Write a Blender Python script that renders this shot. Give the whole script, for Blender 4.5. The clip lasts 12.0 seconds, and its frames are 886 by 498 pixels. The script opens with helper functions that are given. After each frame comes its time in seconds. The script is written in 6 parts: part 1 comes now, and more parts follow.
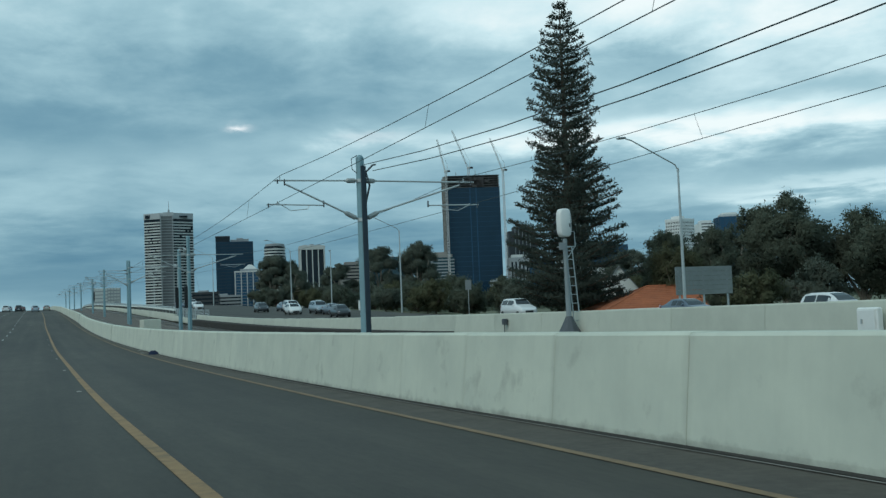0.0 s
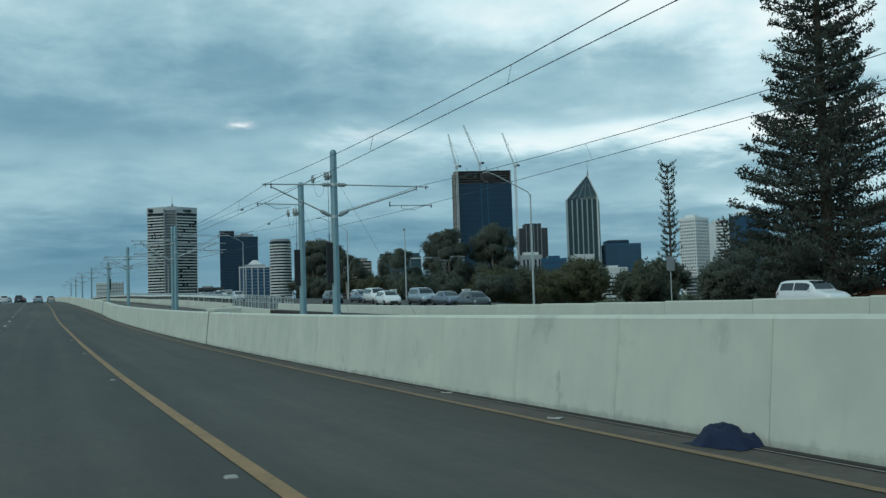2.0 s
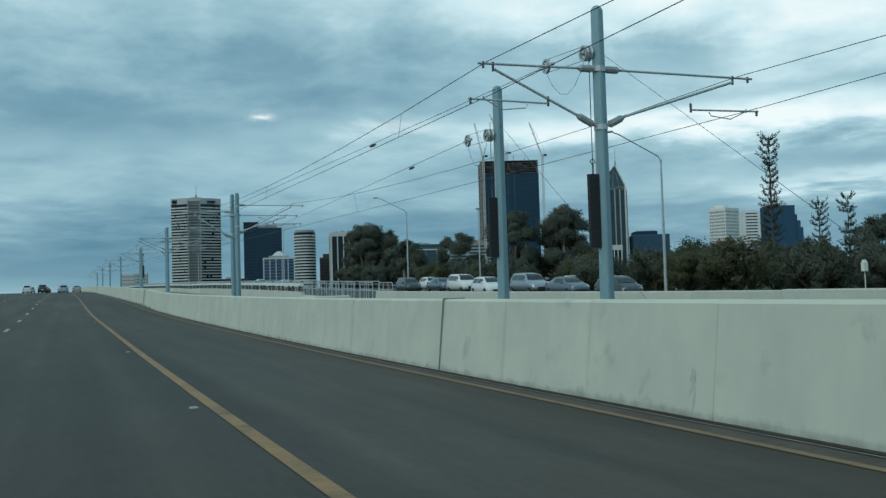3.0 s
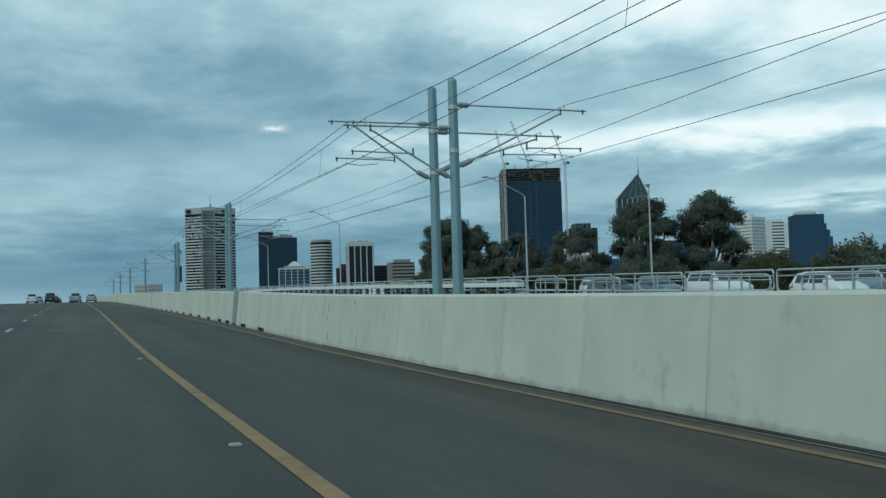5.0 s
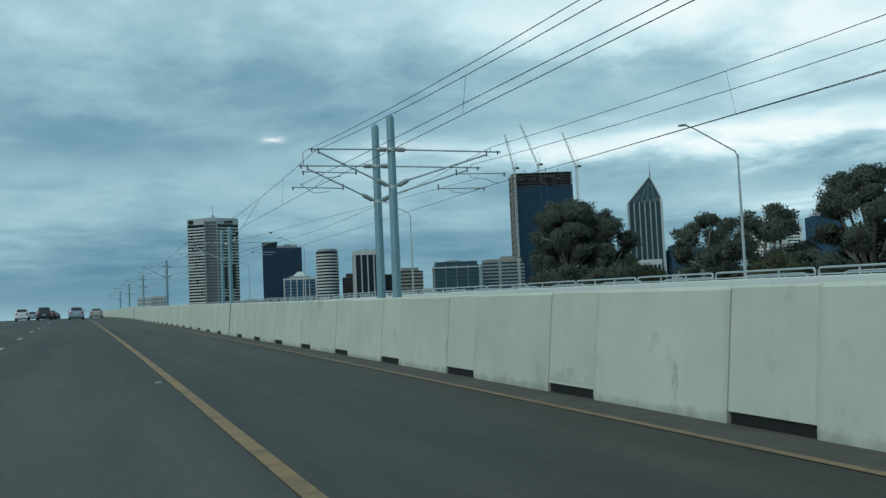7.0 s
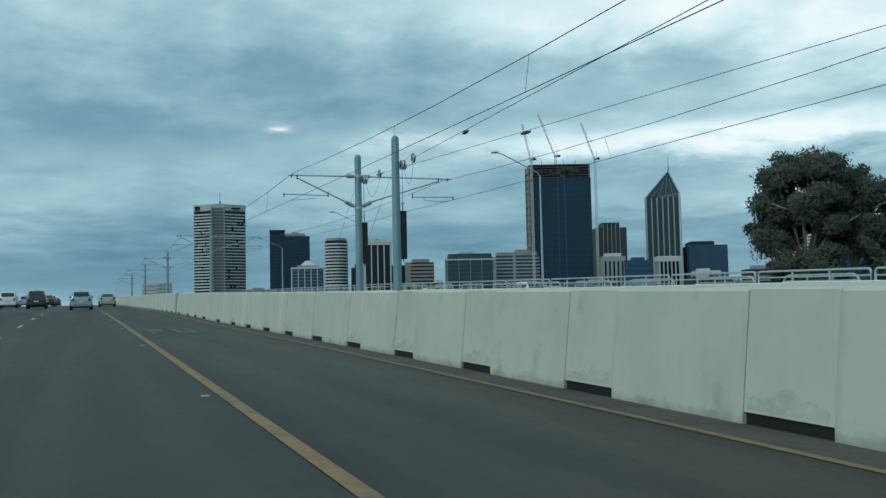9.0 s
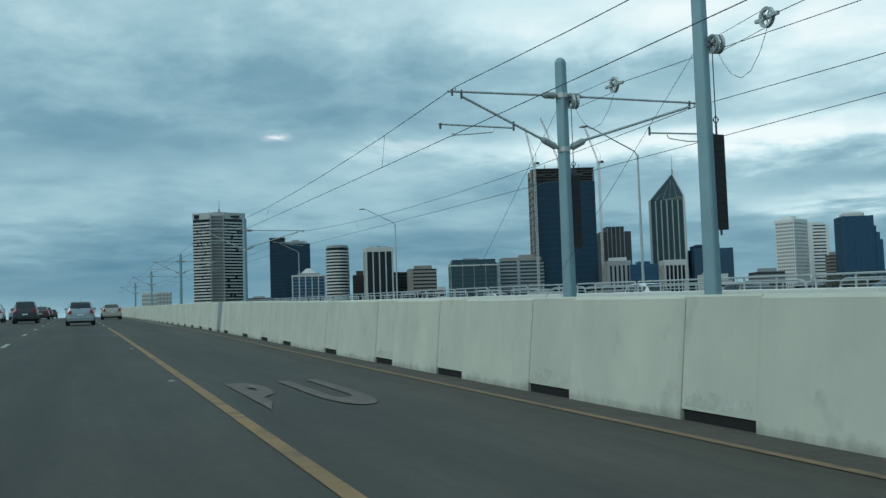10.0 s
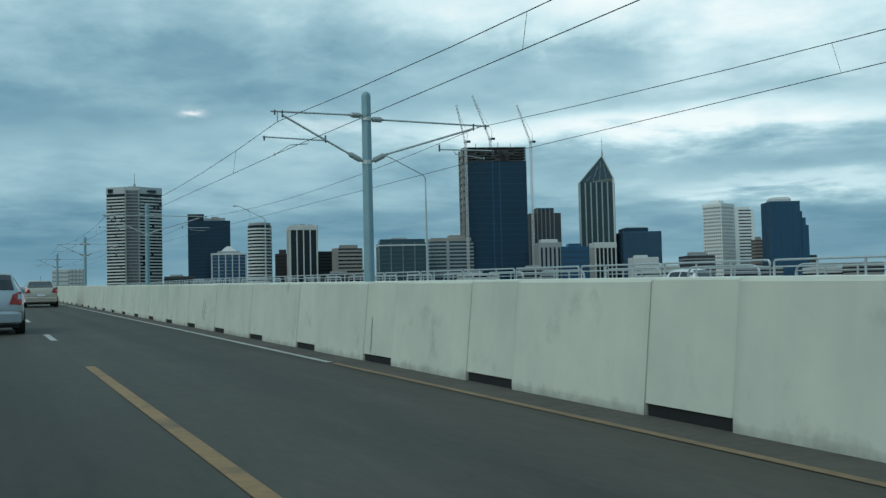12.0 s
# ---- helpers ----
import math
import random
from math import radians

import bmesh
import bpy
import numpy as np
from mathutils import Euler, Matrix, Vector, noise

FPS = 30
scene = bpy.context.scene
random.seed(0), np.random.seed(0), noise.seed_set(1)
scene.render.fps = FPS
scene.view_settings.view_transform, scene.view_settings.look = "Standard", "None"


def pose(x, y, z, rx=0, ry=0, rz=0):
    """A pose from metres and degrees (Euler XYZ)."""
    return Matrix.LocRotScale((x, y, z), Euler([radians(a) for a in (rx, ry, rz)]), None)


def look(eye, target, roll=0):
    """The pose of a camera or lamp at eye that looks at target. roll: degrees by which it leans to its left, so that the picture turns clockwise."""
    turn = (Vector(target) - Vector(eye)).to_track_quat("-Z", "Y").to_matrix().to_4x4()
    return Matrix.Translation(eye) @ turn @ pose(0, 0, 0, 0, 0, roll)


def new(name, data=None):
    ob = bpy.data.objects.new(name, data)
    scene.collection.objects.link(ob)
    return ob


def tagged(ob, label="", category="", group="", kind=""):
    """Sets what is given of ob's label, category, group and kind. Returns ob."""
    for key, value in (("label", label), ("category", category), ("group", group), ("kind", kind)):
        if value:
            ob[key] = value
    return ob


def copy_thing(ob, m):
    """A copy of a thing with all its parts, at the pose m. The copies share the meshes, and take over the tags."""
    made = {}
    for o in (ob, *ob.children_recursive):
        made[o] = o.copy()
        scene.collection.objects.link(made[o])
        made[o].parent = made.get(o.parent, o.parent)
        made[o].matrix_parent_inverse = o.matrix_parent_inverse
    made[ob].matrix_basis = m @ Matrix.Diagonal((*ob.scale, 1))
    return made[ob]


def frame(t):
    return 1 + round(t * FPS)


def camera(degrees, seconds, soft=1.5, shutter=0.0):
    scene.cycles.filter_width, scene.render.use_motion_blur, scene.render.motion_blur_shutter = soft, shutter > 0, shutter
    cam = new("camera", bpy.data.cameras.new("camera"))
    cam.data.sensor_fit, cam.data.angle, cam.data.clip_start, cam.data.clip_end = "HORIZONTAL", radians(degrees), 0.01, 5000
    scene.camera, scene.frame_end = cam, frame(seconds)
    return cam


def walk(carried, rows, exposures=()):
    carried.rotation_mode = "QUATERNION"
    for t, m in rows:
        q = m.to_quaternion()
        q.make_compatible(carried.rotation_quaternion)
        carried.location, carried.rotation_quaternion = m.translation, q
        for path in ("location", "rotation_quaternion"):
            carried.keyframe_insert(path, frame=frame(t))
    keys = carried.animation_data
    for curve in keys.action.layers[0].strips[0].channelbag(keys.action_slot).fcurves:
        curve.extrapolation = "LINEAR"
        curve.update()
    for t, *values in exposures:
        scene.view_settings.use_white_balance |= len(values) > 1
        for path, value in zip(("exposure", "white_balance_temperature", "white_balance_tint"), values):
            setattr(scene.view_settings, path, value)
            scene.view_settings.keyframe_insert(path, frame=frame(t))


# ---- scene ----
EXPOSURE = 0.0
cam = camera(47.04, 12.0, soft=1.4)
PATH = [
    (0.0, pose(0.42, 1.60, 0.62, 93.40, 2.30, -21.71)),
    (0.5, pose(0.21, 11.24, 0.53, 93.67, 2.54, -21.88)),
    (1.0, pose(0.02, 20.70, 0.45, 93.62, 1.49, -22.04)),
    (1.5, pose(-0.06, 30.26, 0.39, 93.52, 1.54, -21.91)),
    (2.0, pose(-0.13, 40.44, 0.37, 93.32, 1.75, -21.70)),
    (2.5, pose(-0.13, 50.27, 0.39, 93.21, 1.29, -21.47)),
    (3.0, pose(-0.19, 60.60, 0.45, 92.89, 1.69, -20.50)),
    (3.5, pose(-0.17, 70.41, 0.54, 92.81, 1.39, -19.60)),
    (5.5, pose(0.03, 110.00, 1.18, 93.68, 1.96, -20.15)),
    (6.0, pose(0.05, 119.98, 1.47, 93.93, 2.40, -20.53)),
    (6.5, pose(-0.01, 129.40, 1.69, 94.96, 2.46, -20.43)),
    (7.0, pose(0.08, 140.10, 2.00, 94.02, 2.52, -19.77)),
    (9.0, pose(-0.04, 180.25, 3.06, 93.62, 1.26, -19.65)),
    (9.5, pose(-0.02, 189.64, 3.32, 93.71, 1.78, -19.60)),
    (10.0, pose(-0.03, 199.70, 3.58, 93.99, 1.87, -19.70)),
    (10.5, pose(-0.00, 209.24, 3.82, 93.86, 1.50, -21.70)),
    (11.0, pose(-0.02, 219.43, 4.06, 93.31, 1.46, -23.55)),
    (11.5, pose(0.01, 229.65, 4.33, 92.96, 0.86, -24.44)),
    (12.0, pose(0.05, 240.08, 4.59, 92.79, 1.34, -24.36)),
]
walk(cam, PATH, exposures=[(0.0, EXPOSURE), (12.0, EXPOSURE)])

# road profile and edges every 20 m along the carriageway, from y = 0
STEP = 20.0
ROAD_Z = [-0.58, -0.75, -0.83, -0.76, -0.54, -0.21, 0.21, 0.81, 1.36, 1.87, 2.39, 2.87, 3.39, 3.83, 4.24, 4.65, 5.05, 5.40, 5.70, 5.92, 6.05, 6.10, 6.05]
EDGE_X = [5.72, 5.50, 5.33, 5.19, 5.09, 5.11, 5.18, 5.25, 5.27, 5.26, 5.26, 5.23, 5.20, 5.15, 5.11, 5.06, 5.03, 5.03, 5.03, 5.03, 5.03, 5.03, 5.03]
WALL_H = [0.97, 1.01, 1.05, 1.06, 1.08, 1.10, 1.13, 1.17, 1.15, 1.16, 1.15, 1.17, 1.17, 1.15, 1.13, 1.12, 1.12, 1.12, 1.12, 1.12, 1.12, 1.12, 1.12]
LINE_X = [1.64, 1.44, 1.42, 1.36, 1.37, 1.39, 1.36, 1.37, 1.46, 1.52, 1.52, 1.55, 1.49, 1.45, 1.42, 1.37, 1.36, 1.36, 1.36, 1.36, 1.36, 1.36, 1.36]
INNER_X = [4.70, 4.68, 4.65, 4.67, 4.70, 4.73, 4.74, 4.66, 4.68, 4.68, 4.70, 4.69, 4.65, 4.61, 4.57, 4.52, 4.50, 4.50, 4.50, 4.50, 4.50, 4.50, 4.50]


def along(y, values):
    s = min(max(y / STEP, 0.0), len(values) - 1.001)
    i = int(s)
    u = s - i
    a, b = values[max(i - 1, 0)], values[i]
    c, d = values[i + 1], values[min(i + 2, len(values) - 1)]
    return b + 0.5 * u * (c - a + u * (2 * a - 5 * b + 4 * c - d + u * (3 * (b - c) + d - a)))


def road_z(y):
    return along(y, ROAD_Z)


def edge_x(y):
    return along(y, EDGE_X)


# ---- sky and sun ----
world = bpy.data.worlds.new("overcast_sky")
scene.world = world
world.use_nodes = True
wn, wl = world.node_tree.nodes, world.node_tree.links
wn.clear()


def wmath(op, a, b=None, clamp=False):
    n = wn.new("ShaderNodeMath")
    n.operation, n.use_clamp = op, clamp
    for i, v in enumerate((a, b)):
        if v is None:
            continue
        if isinstance(v, (int, float)):
            n.inputs[i].default_value = v
        else:
            wl.new(v, n.inputs[i])
    return n.outputs[0]


def wramp(fac, stops, mode="EASE"):
    n = wn.new("ShaderNodeValToRGB")
    n.color_ramp.interpolation = mode
    while len(n.color_ramp.elements) < len(stops):
        n.color_ramp.elements.new(0.5)
    for e, (p, c) in zip(n.color_ramp.elements, stops):
        e.position, e.color = p, (*c, 1.0)
    wl.new(fac, n.inputs[0])
    return n.outputs[0]


def wmix(fac, a, b, blend="MIX"):
    n = wn.new("ShaderNodeMix")
    n.data_type, n.blend_type = "RGBA", blend
    for sock, v in ((n.inputs[0], fac), (n.inputs[6], a), (n.inputs[7], b)):
        if isinstance(v, (int, float)):
            sock.default_value = v
        elif isinstance(v, tuple):
            sock.default_value = (*v, 1.0)
        else:
            wl.new(v, sock)
    return n.outputs[2]


SUN_AZ, SUN_EL = radians(-115.0), radians(42.0)   # from +y towards +x
coord = wn.new("ShaderNodeTexCoord")
sep = wn.new("ShaderNodeSeparateXYZ")
wl.new(coord.outputs["Generated"], sep.inputs[0])
dx, dy, dz = sep.outputs
azim0 = wmath("MULTIPLY", wmath("ARCTAN2", dx, dy), 57.2958)
elev0 = wmath("MULTIPLY", wmath("ARCSINE", dz), 57.2958)
# the deck seen edge on: masses flatten into streets towards the horizon
veil = wn.new("ShaderNodeCombineXYZ")
wl.new(wmath("MULTIPLY", azim0, 0.085), veil.inputs[0])
wl.new(wmath("MULTIPLY", wmath("LOGARITHM", wmath("ADD", wmath("MAXIMUM", elev0, 0.0), 3.2), 2.71828), 2.7), veil.inputs[1])


def cloud(scale, detail, rough, offset, squash=(1.0, 1.0, 1.0), distort=0.3):
    m = wn.new("ShaderNodeMapping")
    m.inputs["Location"].default_value = offset
    m.inputs["Scale"].default_value = squash
    wl.new(veil.outputs[0], m.inputs[0])
    n = wn.new("ShaderNodeTexNoise")
    n.inputs["Scale"].default_value, n.inputs["Detail"].default_value = scale, detail
    n.inputs["Roughness"].default_value, n.inputs["Distortion"].default_value = rough, distort
    wl.new(m.outputs[0], n.inputs["Vector"])
    return n.outputs[0]


# big cloud masses, streets of cloud and fine ragged detail
mass = cloud(0.9, 3.0, 0.5, (3.1, 1.7, 0.0), (1.0, 1.0, 1.0), 0.2)
street = cloud(2.2, 6.0, 0.55, (7.3, 2.2, 1.0), (0.8, 1.1, 1.0), 0.25)
fine = cloud(5.5, 7.0, 0.6, (1.0, 5.0, 2.0), (0.9, 1.0, 1.0), 0.15)
wisp = cloud(1.5, 5.0, 0.55, (4.0, 9.0, 3.0), (1.0, 1.0, 1.0), 0.5)
azim = wmath("ADD", azim0, wmath("MULTIPLY", wmath("SUBTRACT", wisp, 0.5), 14.0))
elev = wmath("ADD", elev0, wmath("ADD", wmath("MULTIPLY", wmath("SUBTRACT", street, 0.5), 3.2), wmath("MULTIPLY", wmath("SUBTRACT", fine, 0.5), 0.8)))


def gather(az, el, wide, tall, amount):
    """A soft thinning or thickening of the cloud deck about one direction (degrees)."""
    u, v = wmath("DIVIDE", wmath("SUBTRACT", azim, az), wide), wmath("DIVIDE", wmath("SUBTRACT", elev, el), tall)
    d = wmath("ADD", wmath("MULTIPLY", u, u), wmath("MULTIPLY", v, v))
    return wmath("MULTIPLY", wmath("EXPONENT", wmath("MULTIPLY", d, -1.0)), amount)


# brightness of the deck by height over the horizon (0 to 30 degrees)
layer = wramp(wmath("DIVIDE", wmath("ADD", elev, 1.0), 31.0), [(h / 31.0, (v, v, v)) for h, v in
              ((0.0, 0.58), (2.2, 0.44), (4.0, 0.40), (5.6, 0.48), (7.4, 0.58), (9.2, 0.59), (11.2, 0.52), (13.5, 0.54), (17.0, 0.65), (31.0, 0.58))])
tone = wmath("ADD", layer, wmath("MULTIPLY", wmath("SUBTRACT", mass, 0.5), 0.42))
tone = wmath("ADD", tone, wmath("MULTIPLY", wmath("SUBTRACT", street, 0.5), 0.36))
tone = wmath("ADD", tone, wmath("MULTIPLY", wmath("SUBTRACT", fine, 0.5), 0.15))
for spec in ((38.0, 9.3, 13.0, 1.0, 0.46), (40.0, 12.6, 14.0, 3.0, 0.20), (35.0, 16.5, 17.0, 3.0, 0.26), (24.0, 9.6, 5.0, 0.8, 0.16), (18.5, 10.0, 2.2, 0.5, 0.12),
             (42.0, 5.7, 8.0, 0.5, 0.26), (46.0, 5.2, 5.0, 0.6, 0.16), (34.5, 5.6, 3.5, 0.7, -0.10), (38.0, 7.2, 12.0, 0.8, -0.06), (38.0, 4.0, 16.0, 1.2, -0.02), (4.0, 10.6, 8.0, 1.6, -0.12), (2.0, 3.4, 12.0, 1.3, -0.10),
             (-1.0, 15.5, 4.0, 2.5, 0.10), (8.0, 14.0, 8.0, 2.0, -0.08), (32.0, 13.0, 6.0, 0.9, -0.14), (-8.0, 0.4, 10.0, 0.9, 0.20)):
    tone = wmath("ADD", tone, gather(*spec))
clouds = wramp(tone, [(0.0, (0.059, 0.160, 0.247)), (0.25, (0.100, 0.247, 0.353)), (0.46, (0.195, 0.375, 0.469)), (0.66, (0.355, 0.570, 0.65)), (0.84, (0.62, 0.835, 0.89)), (1.0, (0.88, 0.99, 1.0))], "LINEAR")
# one small break in the deck
ragged = wmath("ADD", elev0, wmath("MULTIPLY", wmath("SUBTRACT", fine, 0.5), 1.3))


def break_in_deck(az, el, wide, tall, amount):
    u, v = wmath("DIVIDE", wmath("SUBTRACT", wmath("ADD", azim0, wmath("MULTIPLY", wmath("SUBTRACT", wisp, 0.5), 3.0)), az), wide), wmath("DIVIDE", wmath("SUBTRACT", ragged, el), tall)
    return wmath("MULTIPLY", wmath("EXPONENT", wmath("MULTIPLY", wmath("ADD", wmath("MULTIPLY", u, u), wmath("MULTIPLY", v, v)), -1.0)), amount)


hole = wmath("MAXIMUM", break_in_deck(11.0, 10.5, 0.55, 0.19, 1.0), break_in_deck(18.0, 9.8, 1.6, 0.3, 0.35))
deck = wmix(wmath("MULTIPLY", hole, 0.9), clouds, (0.9, 0.97, 1.0))
sky = wn.new("ShaderNodeTexSky")
sky.sky_type, sky.sun_disc = "NISHITA", False
sky.sun_elevation, sky.sun_rotation = SUN_EL, SUN_AZ
clear = wmix(1.0, sky.outputs[0], (0.1, 0.1, 0.1), "MULTIPLY")
final = wmix(0.96, clear, deck)
back = wn.new("ShaderNodeBackground")
back.inputs[1].default_value = 1.0
wl.new(final, back.inputs[0])
out = wn.new("ShaderNodeOutputWorld")
wl.new(back.outputs[0], out.inputs[0])

sun = new("sun", bpy.data.lights.new("sun", "SUN"))
sun.data.energy, sun.data.angle, sun.data.color = 0.95, radians(35.0), (0.95, 1.0, 0.94)
sun.matrix_world = look((0, 0, 60), (-60 * math.sin(SUN_AZ) * math.cos(SUN_EL), -60 * math.cos(SUN_AZ) * math.cos(SUN_EL), 60 - 60 * math.sin(SUN_EL)))


# ---- materials ----
def material(name, color, rough=0.7, metal=0.0, grain=8.0, vary=0.12, bump=0.0, stain=0.0, stain_color=(0.1, 0.09, 0.07), stain_scale=0.6,
             random_value=0.0, streak=0.0, edge=0.0, spec=0.5, coat=0.0, stretch=(1.0, 1.0, 1.0), lanes=0.0):
    m = bpy.data.materials.new(name)
    m.use_nodes = True
    nt = m.node_tree
    n, l = nt.nodes, nt.links
    p = n["Principled BSDF"]
    p.inputs["Roughness"].default_value, p.inputs["Metallic"].default_value = rough, metal
    p.inputs["Specular IOR Level"].default_value = spec
    p.inputs["Coat Weight"].default_value = coat
    tc = n.new("ShaderNodeTexCoord")
    mp = n.new("ShaderNodeMapping")
    mp.inputs["Scale"].default_value = stretch
    if random_value:
        # every piece takes its own part of the pattern
        who = n.new("ShaderNodeObjectInfo")
        scatter = n.new("ShaderNodeVectorMath")
        scatter.operation = "MULTIPLY_ADD"
        l.new(who.outputs["Random"], scatter.inputs[0])
        scatter.inputs[1].default_value = (43.0, 91.0, 17.0)
        l.new(tc.outputs["Object"], scatter.inputs[2])
        l.new(scatter.outputs[0], mp.inputs[0])
    else:
        l.new(tc.outputs["Object"], mp.inputs[0])

    def noise_tex(scale, detail=5.0, vector=None):
        t = n.new("ShaderNodeTexNoise")
        t.inputs["Scale"].default_value, t.inputs["Detail"].default_value = scale, detail
        t.inputs["Roughness"].default_value = 0.6
        l.new(vector or mp.outputs[0], t.inputs["Vector"])
        return t.outputs[0]

    def ramp(fac, a, b, ca, cb):
        r = n.new("ShaderNodeValToRGB")
        r.color_ramp.elements[0].position, r.color_ramp.elements[1].position = a, b
        r.color_ramp.elements[0].color, r.color_ramp.elements[1].color = (*ca, 1), (*cb, 1)
        l.new(fac, r.inputs[0])
        return r.outputs[0]

    def mix(fac, a, b, blend="MIX"):
        x = n.new("ShaderNodeMix")
        x.data_type, x.blend_type = "RGBA", blend
        for sock, v in ((x.inputs[0], fac), (x.inputs[6], a), (x.inputs[7], b)):
            if isinstance(v, (int, float)):
                sock.default_value = v
            elif isinstance(v, tuple):
                sock.default_value = (*v, 1.0)
            else:
                l.new(v, sock)
        return x.outputs[2]

    fine_noise = noise_tex(grain)
    lo, hi = tuple(max(0.0, c * (1 - vary)) for c in color), tuple(min(1.0, c * (1 + vary)) for c in color)
    col = ramp(fine_noise, 0.3, 0.7, lo, hi)
    broad = noise_tex(grain * 0.13, 4.0)
    col = mix(0.5, col, ramp(broad, 0.3, 0.7, tuple(c * (1 - vary) for c in color), tuple(min(1, c * (1 + vary)) for c in color)))
    if random_value:
        info = n.new("ShaderNodeObjectInfo")
        col = mix(1.0, col, ramp(info.outputs["Random"], 0.0, 1.0, (1 - random_value,) * 3, (1.0,) * 3), "MULTIPLY")
    if stain:
        s = noise_tex(stain_scale, 6.0)
        col = mix(ramp(s, 0.52, 0.72, (0, 0, 0), (stain,) * 3), col, stain_color)
    if lanes:
        # long bands worn and darkened by traffic
        lm = n.new("ShaderNodeMapping")
        lm.inputs["Scale"].default_value = (1.0, 0.012, 1.0)
        l.new(tc.outputs["Object"], lm.inputs[0])
        col = mix(1.0, col, ramp(noise_tex(0.9, 5.0, lm.outputs[0]), 0.32, 0.68, (1 - lanes,) * 3, (1 + lanes, 1 + lanes, 1 + 0.9 * lanes)), "MULTIPLY")
        patch = n.new("ShaderNodeMapping")
        patch.inputs["Scale"].default_value = (1.0, 0.12, 1.0)
        l.new(tc.outputs["Object"], patch.inputs[0])
        col = mix(1.0, col, ramp(noise_tex(0.35, 6.0, patch.outputs[0]), 0.35, 0.65, (1 - 0.6 * lanes,) * 3, (1 + 0.5 * lanes,) * 3), "MULTIPLY")
    if streak:
        # rain streaks that run down the face
        sm = n.new("ShaderNodeMapping")
        sm.inputs["Scale"].default_value = (1.0, 3.2, 0.22)
        l.new(tc.outputs["Object"], sm.inputs[0])
        info = n.new("ShaderNodeObjectInfo")
        add = n.new("ShaderNodeVectorMath")
        add.operation = "ADD"
        l.new(sm.outputs[0], add.inputs[0])
        cx = n.new("ShaderNodeCombineXYZ")
        mul = n.new("ShaderNodeMath")
        mul.operation = "MULTIPLY"
        mul.inputs[1].default_value = 37.0
        l.new(info.outputs["Random"], mul.inputs[0])
        l.new(mul.outputs[0], cx.inputs[1])
        l.new(cx.outputs[0], add.inputs[1])
        s = noise_tex(2.2, 6.0, add.outputs[0])
        col = mix(ramp(s, 0.5, 0.8, (0, 0, 0), (streak,) * 3), col, stain_color)
    if edge:
        # dirt that has run down beside the joints of a panel
        gs = n.new("ShaderNodeSeparateXYZ")
        l.new(tc.outputs["Generated"], gs.inputs[0])

        def op(kind, a, c):
            q = n.new("ShaderNodeMath")
            q.operation = kind
            for i, v in enumerate((a, c)):
                if isinstance(v, (int, float)):
                    q.inputs[i].default_value = v
                else:
                    l.new(v, q.inputs[i])
            return q.outputs[0]

        side = op("ABSOLUTE", op("SUBTRACT", gs.outputs[1], 0.5), 0)
        near = ramp(op("ADD", side, op("MULTIPLY", op("SUBTRACT", noise_tex(3.0), 0.5), 0.07)), 0.462, 0.505, (0, 0, 0), (edge,) * 3)
        who = n.new("ShaderNodeObjectInfo")
        col = mix(mix(1.0, near, ramp(who.outputs["Random"], 0.25, 1.0, (0.1,) * 3, (1.0,) * 3), "MULTIPLY"), col, stain_color)
        # cloudy patches left by formwork and old washing
        col = mix(1.0, col, ramp(noise_tex(0.9, 6.0), 0.33, 0.68, (0.87, 0.88, 0.88), (1.04, 1.04, 1.02)), "MULTIPLY")
        col = mix(ramp(noise_tex(1.7, 9.0), 0.60, 0.74, (0, 0, 0), (0.5,) * 3), col, tuple(c * 0.75 for c in stain_color))
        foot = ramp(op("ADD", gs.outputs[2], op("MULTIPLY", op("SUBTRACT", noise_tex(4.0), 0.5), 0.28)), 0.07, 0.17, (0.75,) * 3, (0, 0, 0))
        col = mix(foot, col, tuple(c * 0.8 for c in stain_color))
    l.new(col, p.inputs["Base Color"])
    if bump:
        b = n.new("ShaderNodeBump")
        b.inputs["Strength"].default_value, b.inputs["Distance"].default_value = 0.5, bump
        l.new(fine_noise, b.inputs["Height"])
        l.new(b.outputs[0], p.inputs["Normal"])
    return m


M_ASPHALT = material("asphalt", (0.0585, 0.0515, 0.041), 0.72, spec=0.34, grain=14, vary=0.25, bump=0.006, stain=0.4, stain_color=(0.034, 0.033, 0.031), stain_scale=0.35, stretch=(1, 0.25, 1), lanes=0.30)
M_SHOULDER = material("shoulder_grit", (0.085, 0.075, 0.062), 0.95, grain=9, vary=0.35, bump=0.01, stain=0.5, stain_color=(0.04, 0.035, 0.03), stain_scale=1.2)
M_YELLOW = material("yellow_line_paint", (0.285, 0.168, 0.072), 0.75, grain=10, vary=0.3, stain=0.75, stain_color=(0.085, 0.07, 0.045), stain_scale=1.8)
M_EDGE_YELLOW = material("worn_yellow_edge_paint", (0.225, 0.150, 0.080), 0.8, grain=10, vary=0.3, stain=0.8, stain_color=(0.11, 0.085, 0.06), stain_scale=2.6)
M_WHITE_LINE = material("white_line_paint", (0.42, 0.42, 0.39), 0.7, grain=10, vary=0.2, stain=0.5, stain_color=(0.2, 0.19, 0.17), stain_scale=1.5)
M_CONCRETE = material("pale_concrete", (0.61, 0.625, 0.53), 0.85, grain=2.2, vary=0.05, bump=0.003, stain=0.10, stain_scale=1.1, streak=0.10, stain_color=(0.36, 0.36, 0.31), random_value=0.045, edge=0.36)
